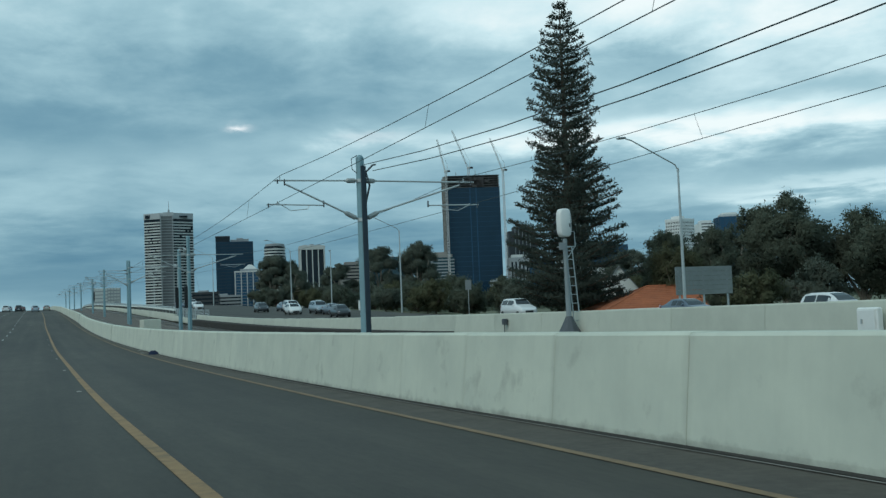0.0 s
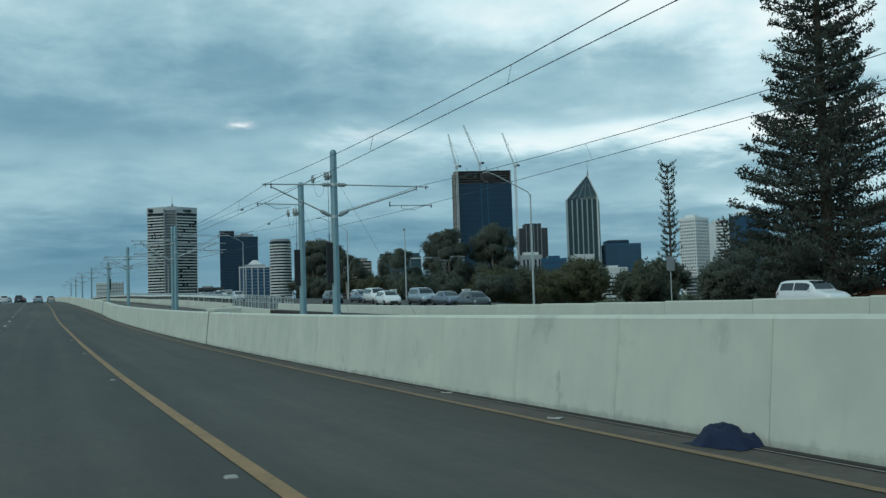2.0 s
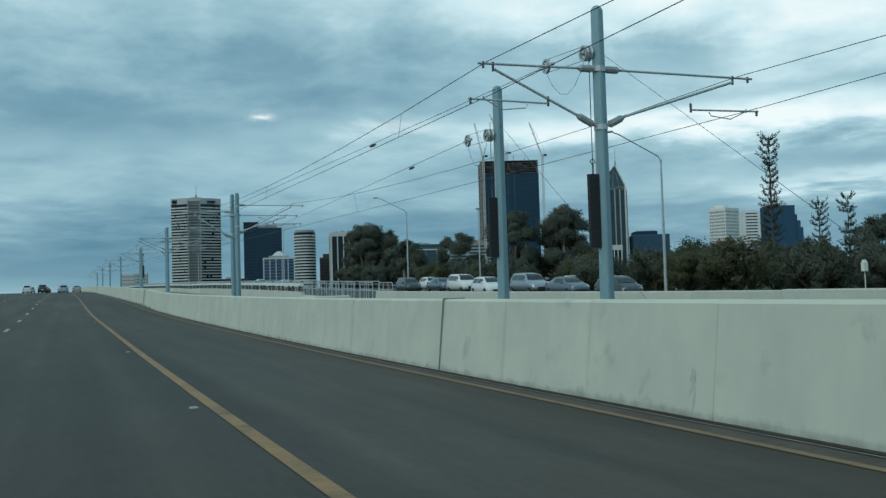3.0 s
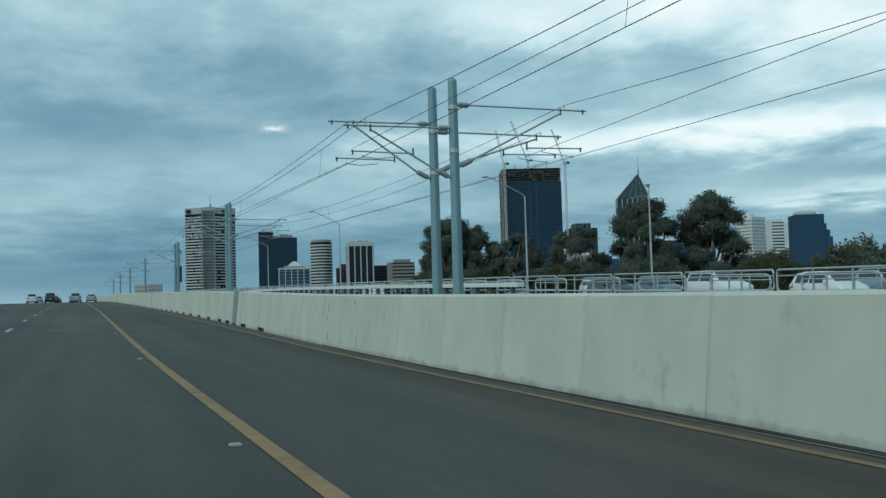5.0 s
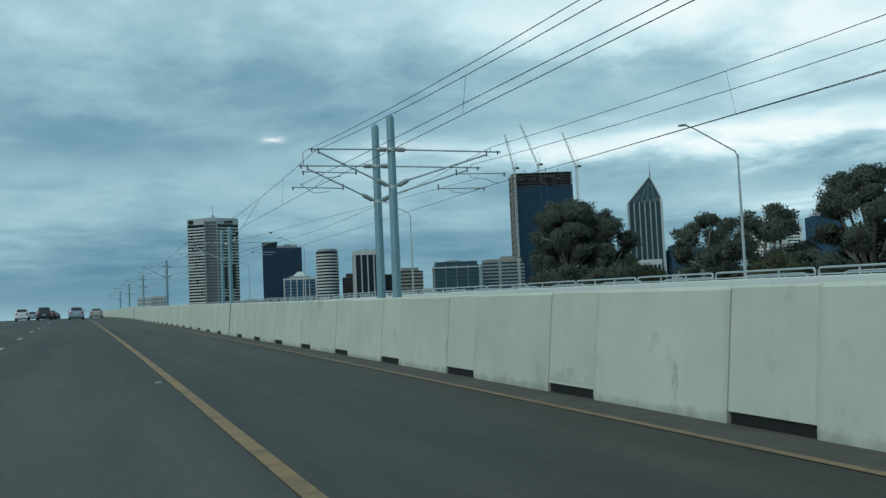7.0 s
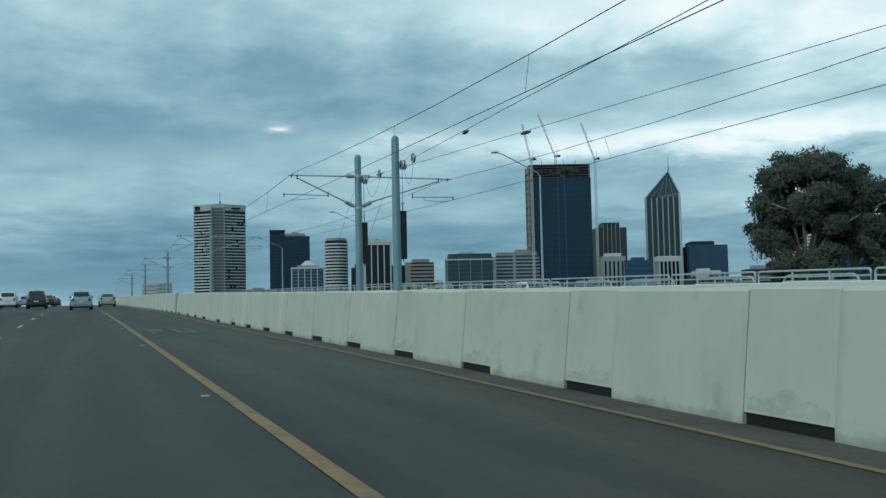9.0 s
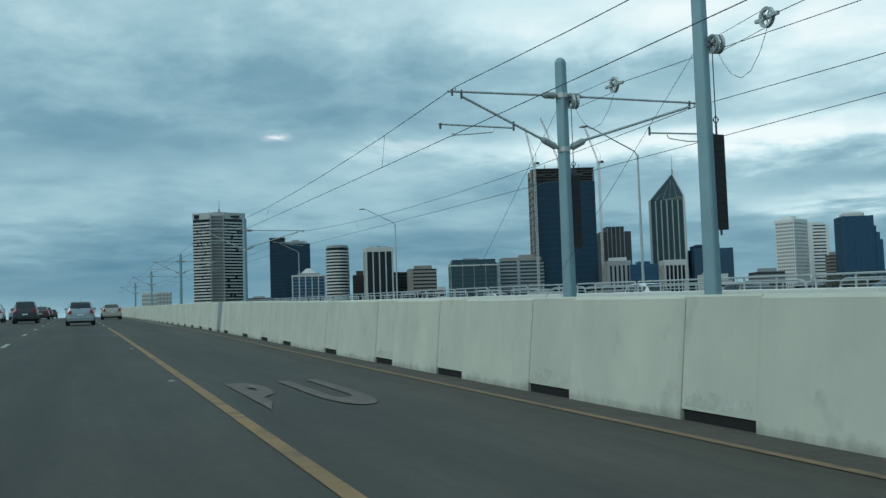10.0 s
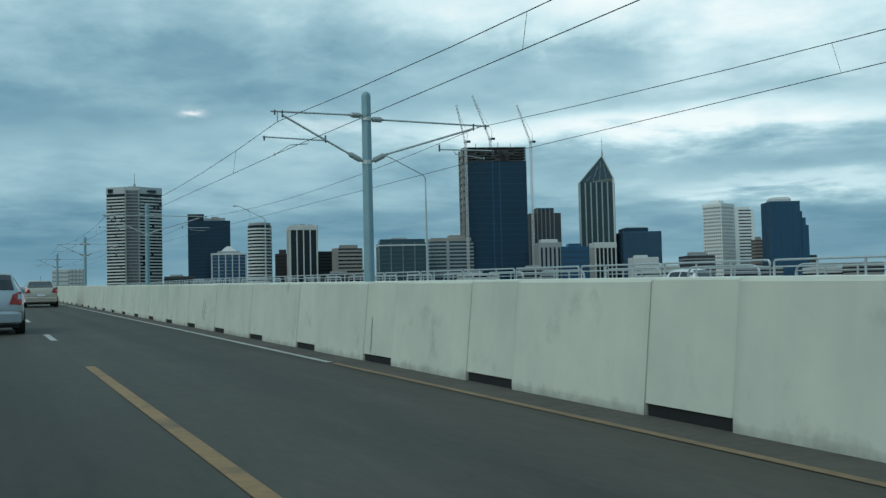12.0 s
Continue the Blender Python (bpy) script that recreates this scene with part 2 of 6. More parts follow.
M_CONCRETE_FAR = material("pale_concrete_far", (0.58, 0.595, 0.505), 0.85, grain=3, vary=0.08, bump=0.004, stain=0.3, stain_color=(0.36, 0.38, 0.33), stain_scale=0.5, random_value=0.1)
M_WALL_WHITE = material("white_painted_concrete", (0.74, 0.77, 0.72), 0.8, grain=3, vary=0.06, stain=0.2, stain_color=(0.5, 0.5, 0.46), stain_scale=0.8)
M_GUTTER_BAND = material("gutter_dirt_and_band", (0.036, 0.031, 0.026), 0.95, grain=8, vary=0.4, bump=0.01)
M_JOINT = material("joint_filler", (0.26, 0.27, 0.24), 0.9, vary=0.3)
M_JOINT_STEEL = material("joint_cover_steel", (0.30, 0.33, 0.35), 0.55, metal=0.4, grain=4, vary=0.15, stain=0.3, stain_color=(0.2, 0.2, 0.2))
M_SLOT_SHADE = material("drain_slot_shade_black", (0.012, 0.012, 0.012), 0.95, vary=0.3)
M_GALV = material("galvanised_steel", (0.50, 0.54, 0.54), 0.5, metal=0.5, grain=6, vary=0.12, stain=0.2, stain_color=(0.3, 0.3, 0.3))
M_MAST = material("blue_grey_mast_steel", (0.235, 0.37, 0.41), 0.5, metal=0.25, grain=5, vary=0.1, stain=0.2, stain_color=(0.2, 0.25, 0.27), stain_scale=1.5)
M_SIGNAL_POST = material("grey_signal_post", (0.27, 0.31, 0.32), 0.6, metal=0.2, grain=5, vary=0.15, stain=0.3, stain_color=(0.16, 0.18, 0.18))
M_DARK_METAL = material("dark_fitting", (0.09, 0.10, 0.11), 0.6, metal=0.3, vary=0.2)
M_INSULATOR = material("grey_porcelain", (0.30, 0.34, 0.34), 0.35, vary=0.1)
M_WIRE = material("copper_wire_weathered", (0.055, 0.078, 0.082), 0.7, metal=0.0, vary=0.15)
M_BLACK = material("black_weights", (0.012, 0.013, 0.015), 0.6, vary=0.2)
M_BALLAST = material("rail_ballast", (0.12, 0.10, 0.085), 0.95, grain=20, vary=0.5, bump=0.03)
M_RAIL = material("rail_steel", (0.2, 0.17, 0.15), 0.4, metal=0.8, vary=0.2)
M_SLEEPER = material("concrete_sleeper", (0.33, 0.31, 0.28), 0.9, vary=0.2)
M_DECK_JOINT = material("deck_joint_mortar", (0.24, 0.23, 0.21), 0.9, grain=6, vary=0.4, stain=0.5, stain_color=(0.06, 0.055, 0.05), stain_scale=2.0)
M_NAVY_STRIP = material("dark_navy_strip", (0.02, 0.035, 0.05), 0.5, vary=0.2)
M_TOWER_DARK = material("dark_stained_concrete", (0.13, 0.135, 0.13), 0.9, vary=0.25, grain=4)
M_GRASS = material("dry_grass_ground", (0.10, 0.105, 0.055), 0.95, grain=0.6, vary=0.4, stain=0.5, stain_color=(0.13, 0.11, 0.07), stain_scale=0.08)
M_BARK = material("bark", (0.11, 0.085, 0.065), 0.95, grain=6, vary=0.35, bump=0.02, stretch=(1, 1, 0.3))
M_GUM_BARK = material("pale_gum_bark", (0.33, 0.29, 0.24), 0.85, grain=4, vary=0.3, bump=0.01, stain=0.5, stain_color=(0.14, 0.11, 0.09), stretch=(1, 1, 0.3))
M_LAMP_HEAD = material("lamp_head_grey", (0.35, 0.37, 0.38), 0.5, metal=0.4)
M_WHITE_PAINT = material("white_paint", (0.78, 0.79, 0.76), 0.5, vary=0.05, stain=0.15, stain_color=(0.45, 0.45, 0.42))
M_TYRE = material("tyre_rubber", (0.015, 0.015, 0.016), 0.9, vary=0.2)
M_SCUFF = material("tyre_scuff", (0.24, 0.24, 0.22), 0.8, grain=14, vary=0.5)
M_SMEAR = material("dirt_smear", (0.50, 0.51, 0.44), 0.9, grain=12, vary=0.22)
M_GRIME = material("dark_grime", (0.40, 0.41, 0.36), 0.9, grain=14, vary=0.35)
M_FADED = material("faded_pink_road_paint", (0.15, 0.118, 0.10), 0.85, grain=9, vary=0.4, stain=0.7, stain_color=(0.07, 0.06, 0.05), stain_scale=1.6)
M_RED = material("red_tail_light", (0.30, 0.02, 0.02), 0.15, vary=0.05, coat=0.6)
M_CAR_GLASS = material("car_window_glass", (0.012, 0.016, 0.02), 0.05, vary=0.05, spec=0.8)
M_PLATE = material("number_plate", (0.62, 0.66, 0.7), 0.4, vary=0.05)
M_TILE = material("orange_roof_tiles", (0.40, 0.125, 0.055), 0.85, grain=3, vary=0.25, stain=0.3, stain_color=(0.2, 0.08, 0.05))
M_CLOTH = material("dark_blue_cloth", (0.006, 0.016, 0.048), 0.9, vary=0.3)


def leaf_material(name, color, vary=0.16):
    m = bpy.data.materials.new(name)
    m.use_nodes = True
    n, l = m.node_tree.nodes, m.node_tree.links
    p = n["Principled BSDF"]
    p.inputs["Roughness"].default_value = 0.9
    p.inputs["Specular IOR Level"].default_value = 0.1
    g = n.new("ShaderNodeNewGeometry")
    r = n.new("ShaderNodeValToRGB")
    r.color_ramp.elements[0].color = (*(c * (1 - vary) for c in color), 1)
    r.color_ramp.elements[1].color = (*(min(1, c * (1 + vary)) for c in color), 1)
    l.new(g.outputs["Random Per Island"], r.inputs[0])
    l.new(r.outputs[0], p.inputs["Base Color"])
    # thin leaves: part of the light comes through
    thin, both = n.new("ShaderNodeBsdfTranslucent"), n.new("ShaderNodeMixShader")
    l.new(r.outputs[0], thin.inputs["Color"])
    both.inputs[0].default_value = 0.45
    l.new(p.outputs[0], both.inputs[1])
    l.new(thin.outputs[0], both.inputs[2])
    l.new(both.outputs[0], n["Material Output"].inputs["Surface"])
    return m


M_PINE_LEAF = leaf_material("pine_needles", (0.080, 0.097, 0.080), 0.1)
M_GUM_LEAF = leaf_material("gum_leaves", (0.145, 0.168, 0.134), 0.1)
M_BUSH_LEAF = leaf_material("bush_leaves", (0.135, 0.142, 0.085), 0.12)
M_DARK_LEAF = leaf_material("dark_tree_leaves", (0.135, 0.155, 0.115), 0.1)


# ---- mesh helpers ----
class Build:
    """Collects vertices and faces of one mesh."""

    def __init__(self):
        self.v, self.f = [], []

    def add(self, verts, faces):
        o = len(self.v)
        self.v.extend(tuple(p) for p in verts)
        self.f.extend(tuple(i + o for i in q) for q in faces)
        return self

    def box(self, x0, x1, y0, y1, z0, z1, m=None):
        pts = [Vector((x, y, z)) for z in (z0, z1) for y in (y0, y1) for x in (x0, x1)]
        if m is not None:
            pts = [m @ p for p in pts]
        return self.add(pts, [(0, 2, 3, 1), (4, 5, 7, 6), (0, 1, 5, 4), (2, 6, 7, 3), (0, 4, 6, 2), (1, 3, 7, 5)])

    def bevel_box(self, x0, x1, y0, y1, z0, z1, b=0.02, m=None):
        """A box whose upright and top edges are chamfered."""
        def ring(i, z):
            return [(x0 + i + b, y0 + i, z), (x1 - i - b, y0 + i, z), (x1 - i, y0 + i + b, z), (x1 - i, y1 - i - b, z),
                    (x1 - i - b, y1 - i, z), (x0 + i + b, y1 - i, z), (x0 + i, y1 - i - b, z), (x0 + i, y0 + i + b, z)]
        pts = ring(0, z0) + ring(0, z1 - b) + ring(b, z1)
        if m is not None:
            pts = [m @ Vector(p) for p in pts]
        fs = [tuple(range(7, -1, -1)), tuple(range(16, 24))]
        for k in (0, 8):
            fs += [(k + i, k + (i + 1) % 8, k + 8 + (i + 1) % 8, k + 8 + i) for i in range(8)]
        return self.add(pts, fs)

    def tube(self, a, b, r0, r1=None, n=8, cap=True):
        a, b = Vector(a), Vector(b)
        r1 = r0 if r1 is None else r1
        d = (b - a)
        if d.length < 1e-6:
            return self
        q = d.to_track_quat("Z", "Y").to_matrix()
        pts = []
        for p, r in ((a, r0), (b, r1)):
            pts += [p + q @ Vector((r * math.cos(2 * math.pi * i / n), r * math.sin(2 * math.pi * i / n), 0)) for i in range(n)]
        fs = [(i, (i + 1) % n, n + (i + 1) % n, n + i) for i in range(n)]
        if cap:
            fs += [tuple(range(n - 1, -1, -1)), tuple(range(n, 2 * n))]
        return self.add(pts, fs)

    def path(self, pts, r, n=6):
        return self.ribbon(pts, r, n)

    def ribbon(self, pts, r, n=6):
        """One continuous tube through points."""
        pts = [Vector(p) for p in pts]
        o, m = len(self.v), len(pts)
        for k, p in enumerate(pts):
            d = pts[min(k + 1, m - 1)] - pts[max(k - 1, 0)]
            q = d.to_track_quat("Z", "Y").to_matrix()
            self.v.extend(tuple(p + q @ Vector((r * math.cos(2 * math.pi * i / n), r * math.sin(2 * math.pi * i / n), 0))) for i in range(n))
        self.f.extend((o + k * n + i, o + k * n + (i + 1) % n, o + (k + 1) * n + (i + 1) % n, o + (k + 1) * n + i) for k in range(m - 1) for i in range(n))
        self.f.append(tuple(o + i for i in range(n - 1, -1, -1)))
        self.f.append(tuple(o + (m - 1) * n + i for i in range(n)))
        return self

    def lathe(self, rings, n=16, m=None):
        """Rings of (radius, z) round the z axis."""
        pts = [Vector((r * math.cos(2 * math.pi * i / n), r * math.sin(2 * math.pi * i / n), z)) for r, z in rings for i in range(n)]
        if m is not None:
            pts = [m @ p for p in pts]
        fs = [(k * n + i, k * n + (i + 1) % n, (k + 1) * n + (i + 1) % n, (k + 1) * n + i) for k in range(len(rings) - 1) for i in range(n)]
        fs += [tuple(range(n - 1, -1, -1)), tuple((len(rings) - 1) * n + i for i in range(n))]
        return self.add(pts, fs)

    def sweep(self, profile, stations):
        """Joins one closed profile (x, z) along stations of (y, x offset, z offset, z scale)."""
        n = len(profile)
        pts = [(px + sx, y, pz * k + sz) for y, sx, sz, k in stations for px, pz in profile]
        fs = [(s * n + i, s * n + (i + 1) % n, (s + 1) * n + (i + 1) % n, (s + 1) * n + i) for s in range(len(stations) - 1) for i in range(n)]
        fs += [tuple(range(n)), tuple((len(stations) - 1) * n + i for i in range(n - 1, -1, -1))]
        return self.add(pts, fs)

    def mesh(self, name, mat, smooth=False):
        me = bpy.data.meshes.new(name)
        me.from_pydata(self.v, [], self.f)
        me.materials.append(mat)
        bm = bmesh.new()
        bm.from_mesh(me)
        bmesh.ops.recalc_face_normals(bm, faces=bm.faces)
        bm.to_mesh(me)
        bm.free()
        if smooth:
            me.shade_smooth()
        return me


def part(name, build, mat, parent, label="", smooth=False):
    ob = new(name, build.mesh(name, mat, smooth))
    ob.parent = parent
    if label:
        ob["label"] = label
    return ob


def piece(name, mesh, parent, m):
    ob = new(name, mesh)
    ob.parent = parent
    ob.matrix_basis = m
    return ob


def empty(name, m=None):
    ob = new(name)
    ob.empty_display_size = 0.3
    if m is not None:
        ob.matrix_basis = m
    return ob


def whole(name, build, mat, label, category, kind="", group="", smooth=False):
    return tagged(new(name, build.mesh(name, mat, smooth)), label, category, group, kind)


def strip(name, x_left, x_right, y0, y1, dz, mat, label, category, step=5.0, kind="structure"):
    """A ribbon of road that follows the profile between two edges, each a function of y."""
    b = Build()
    n = int((y1 - y0) / step) + 1
    ys = [y0 + (y1 - y0) * i / n for i in range(n + 1)]
    b.add([p for y in ys for p in ((x_left(y), y, road_z(y) + dz), (x_right(y), y, road_z(y) + dz))], [(2 * i, 2 * i + 1, 2 * i + 3, 2 * i + 2) for i in range(n)])
    ob = whole(name, b, mat, label, category, kind)
    return ob


# ---- ground, roads ----
def ground_z(x, y):
    near = road_z(min(max(y, 0), 430)) - 0.6
    s = min(max((abs(x - 15) - 38) / 30.0, 0.0), 1.0)
    s = s * s * (3 - 2 * s)
    e = min(max((y - 440) / 120.0, 0.0), 1.0)
    base = -2.0
    return (near * (1 - s) + base * s) * (1 - e) + base * e


def build_ground():
    b = Build()
    xs = [-4000, -1500, -500, -150, -80, -60, -45, -35, -25, 0, 25, 45, 53, 58, 63, 68, 75, 83, 95, 120, 200, 400, 900, 1800, 4000]
    ys = [-1500, -400, -100] + [-20 + 15 * i for i in range(44)] + [800, 1100, 1600, 2400, 4400]
    b.add([(x, y, ground_z(x, y)) for y in ys for x in xs],
          [(j * len(xs) + i, j * len(xs) + i + 1, (j + 1) * len(xs) + i + 1, (j + 1) * len(xs) + i) for j in range(len(ys) - 1) for i in range(len(xs) - 1)])
    whole("ground", b, M_GRASS, "dull green and brown grassy ground", "ground", "structure", smooth=True)


build_ground()
Y0, Y1 = -30.0, 436.0
strip("road", lambda y: -13.0, lambda y: along(y, INNER_X) + 0.03, Y0, Y1, 0.0, M_ASPHALT, "worn dark grey asphalt freeway carriageway", "road")
strip("road_shoulder", lambda y: along(y, INNER_X) + 0.03, lambda y: edge_x(y) + 0.1, Y0, Y1, 0.0, M_SHOULDER, "gritty brown asphalt shoulder beside the concrete barrier", "shoulder")
strip("road_oncoming", lambda y: 17.6, lambda y: 44.5, Y0, Y1, 0.02, M_ASPHALT, "grey asphalt carriageway of the opposite traffic", "road")


# ---- road markings ----
def line(name, x, y0, y1, width, mat, label, step=4.0):
    return strip(name, lambda y: x(y) - width / 2, lambda y: x(y) + width / 2, y0, y1, 0.006, mat, label, "road marking", step)


line("lane_line_yellow", lambda y: along(y, LINE_X), Y0, 255.5, 0.14, M_YELLOW, "faded solid yellow line between lane and shoulder")
line("edge_line_yellow", lambda y: along(y, INNER_X), Y0, 254.0, 0.10, M_EDGE_YELLOW, "dirty yellow edge line beside the barrier")
line("edge_line_white", lambda y: along(y, INNER_X), 254.2, Y1, 0.10, M_WHITE_LINE, "worn white edge line beside the barrier")
for k in range(15):
    y = 263.0 + 12.0 * k
    line("lane_dash", lambda y: along(y, LINE_X), y, y + 3.0, 0.13, M_WHITE_LINE, "worn white lane dash")
for k in range(37):
    y = -20.0 + 12.0 * k
    for x in (-2.1, -5.6, -9.1):
        line("lane_dash", lambda q, x=x: x, y, y + 3.0, 0.13, M_WHITE_LINE, "worn white lane dash")
        line("lane_dash", lambda q, x=x: 28.5 - x, y, y + 3.0, 0.13, M_WHITE_LINE, "worn white lane dash")
line("edge_line_white", lambda y: 18.6, Y0, Y1, 0.13, M_WHITE_LINE, "worn white edge line on the opposite carriageway")
for y in (135.75, 241.2):
    strip("deck_joint", lambda q: -13.0, lambda q: along(q, INNER_X) + 0.2, y - 0.055, y + 0.055, 0.008, M_DECK_JOINT, "pale expansion joint across the asphalt", "road joint", 0.05)
for text, x in (("B", 2.2), ("U", 3.05)):
    curve = bpy.data.curves.new("road_letter", "FONT")
    curve.body, curve.size, curve.align_x, curve.offset = text, 1.0, "CENTER", 0.05
    curve.materials.append(M_FADED)
    ob = tagged(new("road_letter", curve), "large worn away pink letter painted on the asphalt", "road marking", "road letters", "structure")
    lie = Euler((math.atan2(road_z(214.8) - road_z(211.2), 3.6), 0, 0)).to_matrix().to_4x4()
    ob.matrix_basis = Matrix.Translation((x, 213.0, road_z(213.0) + 0.012)) @ lie @ Matrix.Translation((0, -1.8, 0)) @ Matrix.Diagonal((0.9, 5.0, 1, 1))
random.seed(5)
for y in (24.0, 36.0, 48.0, 60.0, 72.0, 84.0, 108.0, 120.0, 132.0, 144.0, 156.0, 192.0, 204.0, 216.0, 228.0, 240.0):
    b = Build().bevel_box(-0.05, 0.05, -0.05, 0.05, 0.0, 0.02, 0.012)
    ob = whole("road_stud", b, M_SLEEPER, "small raised grey road stud beside the yellow line", "road stud", group="road studs")
    ob.matrix_basis = pose(along(y, LINE_X) - 0.22, y, road_z(y))


# ---- concrete barrier beside the shoulder ----
def slope(y):
    return math.atan2(road_z(y + 1.0) - road_z(y - 1.0), 2.0)


def heading(y):
    return -math.atan2(edge_x(y + 1.0) - edge_x(y - 1.0), 2.0)


def along_edge(y, dx=0.0, dz=0.0, scale=1.0):
    return Matrix.Translation((edge_x(y) + dx, y, road_z(y) + dz)) @ Euler((slope(y), 0, heading(y))).to_matrix().to_4x4() @ Matrix.Diagonal((1, 1, scale, 1))


PROFILE = [(0.0, -0.1), (0.0, 0.06), (0.10, 0.972), (0.13, 1.0), (0.40, 1.0), (0.415, 0.985), (0.45, 0.0), (0.45, -0.1)]


def slot_piece(y, scale):
    piece("panel", slot_panel, barrier, along_edge(y, 0, 0, scale))
    piece("drain_slot", drain_shade_mesh, barrier, along_edge(y, 0, 0, scale))


def panel_mesh(length, slot=False):
    b = Build()
    h = length / 2 - 0.0025
    if slot:
        prof = [(0.30, -0.1), (0.30, 0.082), (0.013, 0.09), (0.11, 0.985), (0.125, 1.0), (0.40, 1.0), (0.415, 0.985), (0.45, 0.0), (0.45, -0.1)]
    else:
        prof = PROFILE
    c = 0.007
    b.sweep(prof, [(-h, 0.005, -0.003, 1.0), (-h + c, 0, 0, 1.0), (h - c, 0, 0, 1.0), (h, 0.005, -0.003, 1.0)])
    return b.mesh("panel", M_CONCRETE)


barrier = tagged(empty("barrier"), "pale concrete safety barrier with stained joints beside the shoulder", "barrier", kind="structure")
core = Build().sweep([(0.05, -0.1), (0.14, 0.95), (0.38, 0.95), (0.42, -0.1)], [(y, edge_x(y), road_z(y), along(y, WALL_H)) for y in [Y0 + 3.0 * i for i in range(156)]])
part("core", core, M_JOINT, barrier)
# near-black block in each drain slot stands in for the shade inside it
drain_shade_mesh = Build().bevel_box(0.03, 0.32, -0.54, 0.54, -0.05, 0.089, 0.004).mesh("drain_slot", M_SLOT_SHADE)
slot_panel = panel_mesh(1.12, True)

def plain_panel(y0, y1):
    if y1 - y0 > 0.05:
        piece("panel", panel_mesh(y1 - y0), barrier, along_edge(0.5 * (y0 + y1), 0, 0, along(y0, WALL_H)))


def slot_run(slots, y0, y1):
    """Short slotted panels at the given places, with plain ones between them from y0 to y1."""
    for y in slots:
        n = max(1, round((y - 0.56 - y0) / 2.4))
        for k in range(n):
            plain_panel(y0 + (y - 0.56 - y0) * k / n, y0 + (y - 0.56 - y0) * (k + 1) / n)
        slot_piece(y, along(y, WALL_H))
        y0 = y + 0.56
    plain_panel(y0, y1)


# panels of slightly uneven length up to the first slots
ENDS = (-28.6, 9.12, 18.84, 21.14, 28.18, 30.46, 37.74, 42.32, 47.1, 51.72, 56.57, 61.13, 68.2, 70.46, 74.98, 77.67, 82.25, 116.72, 119.46, 122.26)
for y0, y1 in zip(ENDS[:-1], ENDS[1:]):
    n = round((y1 - y0) / 2.33)
    for k in range(n):
        plain_panel(y0 + (y1 - y0) * k / n, y0 + (y1 - y0) * (k + 1) / n)
slot_run([130.54, 133.99], 122.26, 135.60)
slot_run([137.82] + [139.96 + 3.497 * k for k in range(11)], 136.50, 177.365)
slot_run([180.1, 183.6, 187.05, 190.43, 193.8, 197.22, 200.62, 204.02, 207.42, 210.82, 214.26, 217.73, 221.86, 226.84, 230.27, 233.95, 238.58], 177.435, 240.18)
slot_run([243.29 + 3.483 * k for k in range(55)], 241.08, 434.5)
# steel covers and dark gaps at the movement joints
cover = Build().sweep([(-0.012, 0.05), (0.09, 0.99), (0.09, 1.012), (0.42, 1.012), (0.46, 0.0), (0.40, 0.0), (0.36, 0.97), (0.12, 0.97), (0.02, 0.05)],
                      [(-0.46, 0, 0, 1.0), (0.46, 0, 0, 1.0)]).mesh("joint_cover", M_JOINT_STEEL)
gap = Build().sweep([(-0.02, 0.0), (0.08, 1.0), (0.10, 1.015), (0.43, 1.015), (0.46, 0.0)], [(-0.014, 0, 0, 1.0), (0.014, 0, 0, 1.0)]).mesh("joint_gap", M_JOINT)
for j in (136.05, 240.63):
    piece("joint_cover", cover, barrier, along_edge(j, 0, 0, along(j, WALL_H)))
    piece("joint_gap", gap, barrier, along_edge(j - 0.5, 0.002, 0, along(j, WALL_H)))
for j in (75.0, 177.4):
    piece("joint_gap", gap, barrier, along_edge(j, 0, 0, along(j, WALL_H)))


# scuffs and dirt smears on the barrier's face
def face_mark(name, outline, y, height, mat, inset=0.0):
    """A thin patch just proud of the face; outline in metres along and up the face."""
    n = len(outline)
    b = Build().add([(dx, q, p) for dx in (-0.0012, 0.0) for q, p in outline], [tuple(range(n)), tuple(range(2 * n - 1, n - 1, -1))] + [(i, (i + 1) % n, n + (i + 1) % n, n + i) for i in range(n)])
    k = along(y, WALL_H)
    m = along_edge(y, 0.1081 * (height / k - 0.06) - 0.002 + inset, height) @ Euler((0, math.atan2(0.1, 0.925 * k), 0)).to_matrix().to_4x4()
    piece(name, b.mesh(name, mat), barrier, m)


for k in range(3):
    face_mark("scuff_mark", [(-0.2, -0.12), (0.02, -0.01), (0.19, 0.13), (0.2, 0.10), (0.0, -0.06), (-0.19, -0.15)], 266.0 + 0.06 * k, 0.66 - 0.14 * k, M_SCUFF)
for k in range(2):
    face_mark("scuff_mark", [(-0.2, 0.02), (0.05, 0.035), (0.22, 0.01), (0.2, -0.012), (0.02, 0.0), (-0.21, -0.01)], 87.0 + 0.1 * k, 0.46 - 0.1 * k, M_SMEAR)
rnd = random.Random(29)
for y in (139.96, 150.45, 187.05, 190.43, 193.8, 197.22, 200.62, 204.02, 207.42, 210.82, 217.73, 230.27):
    top = [(-0.5 + 0.1 * k, 0.02 + 0.13 * rnd.random() * math.sin(math.pi * (k + 0.7) / 11.5) + 0.05 * rnd.random()) for k in range(11)]
    face_mark("grey_patch", [(q, p) for q, p in top] + [(0.5, -0.03), (-0.5, -0.03)], y, 0.14 * along(y, WALL_H), M_SMEAR, 0.0102)
rnd = random.Random(17)
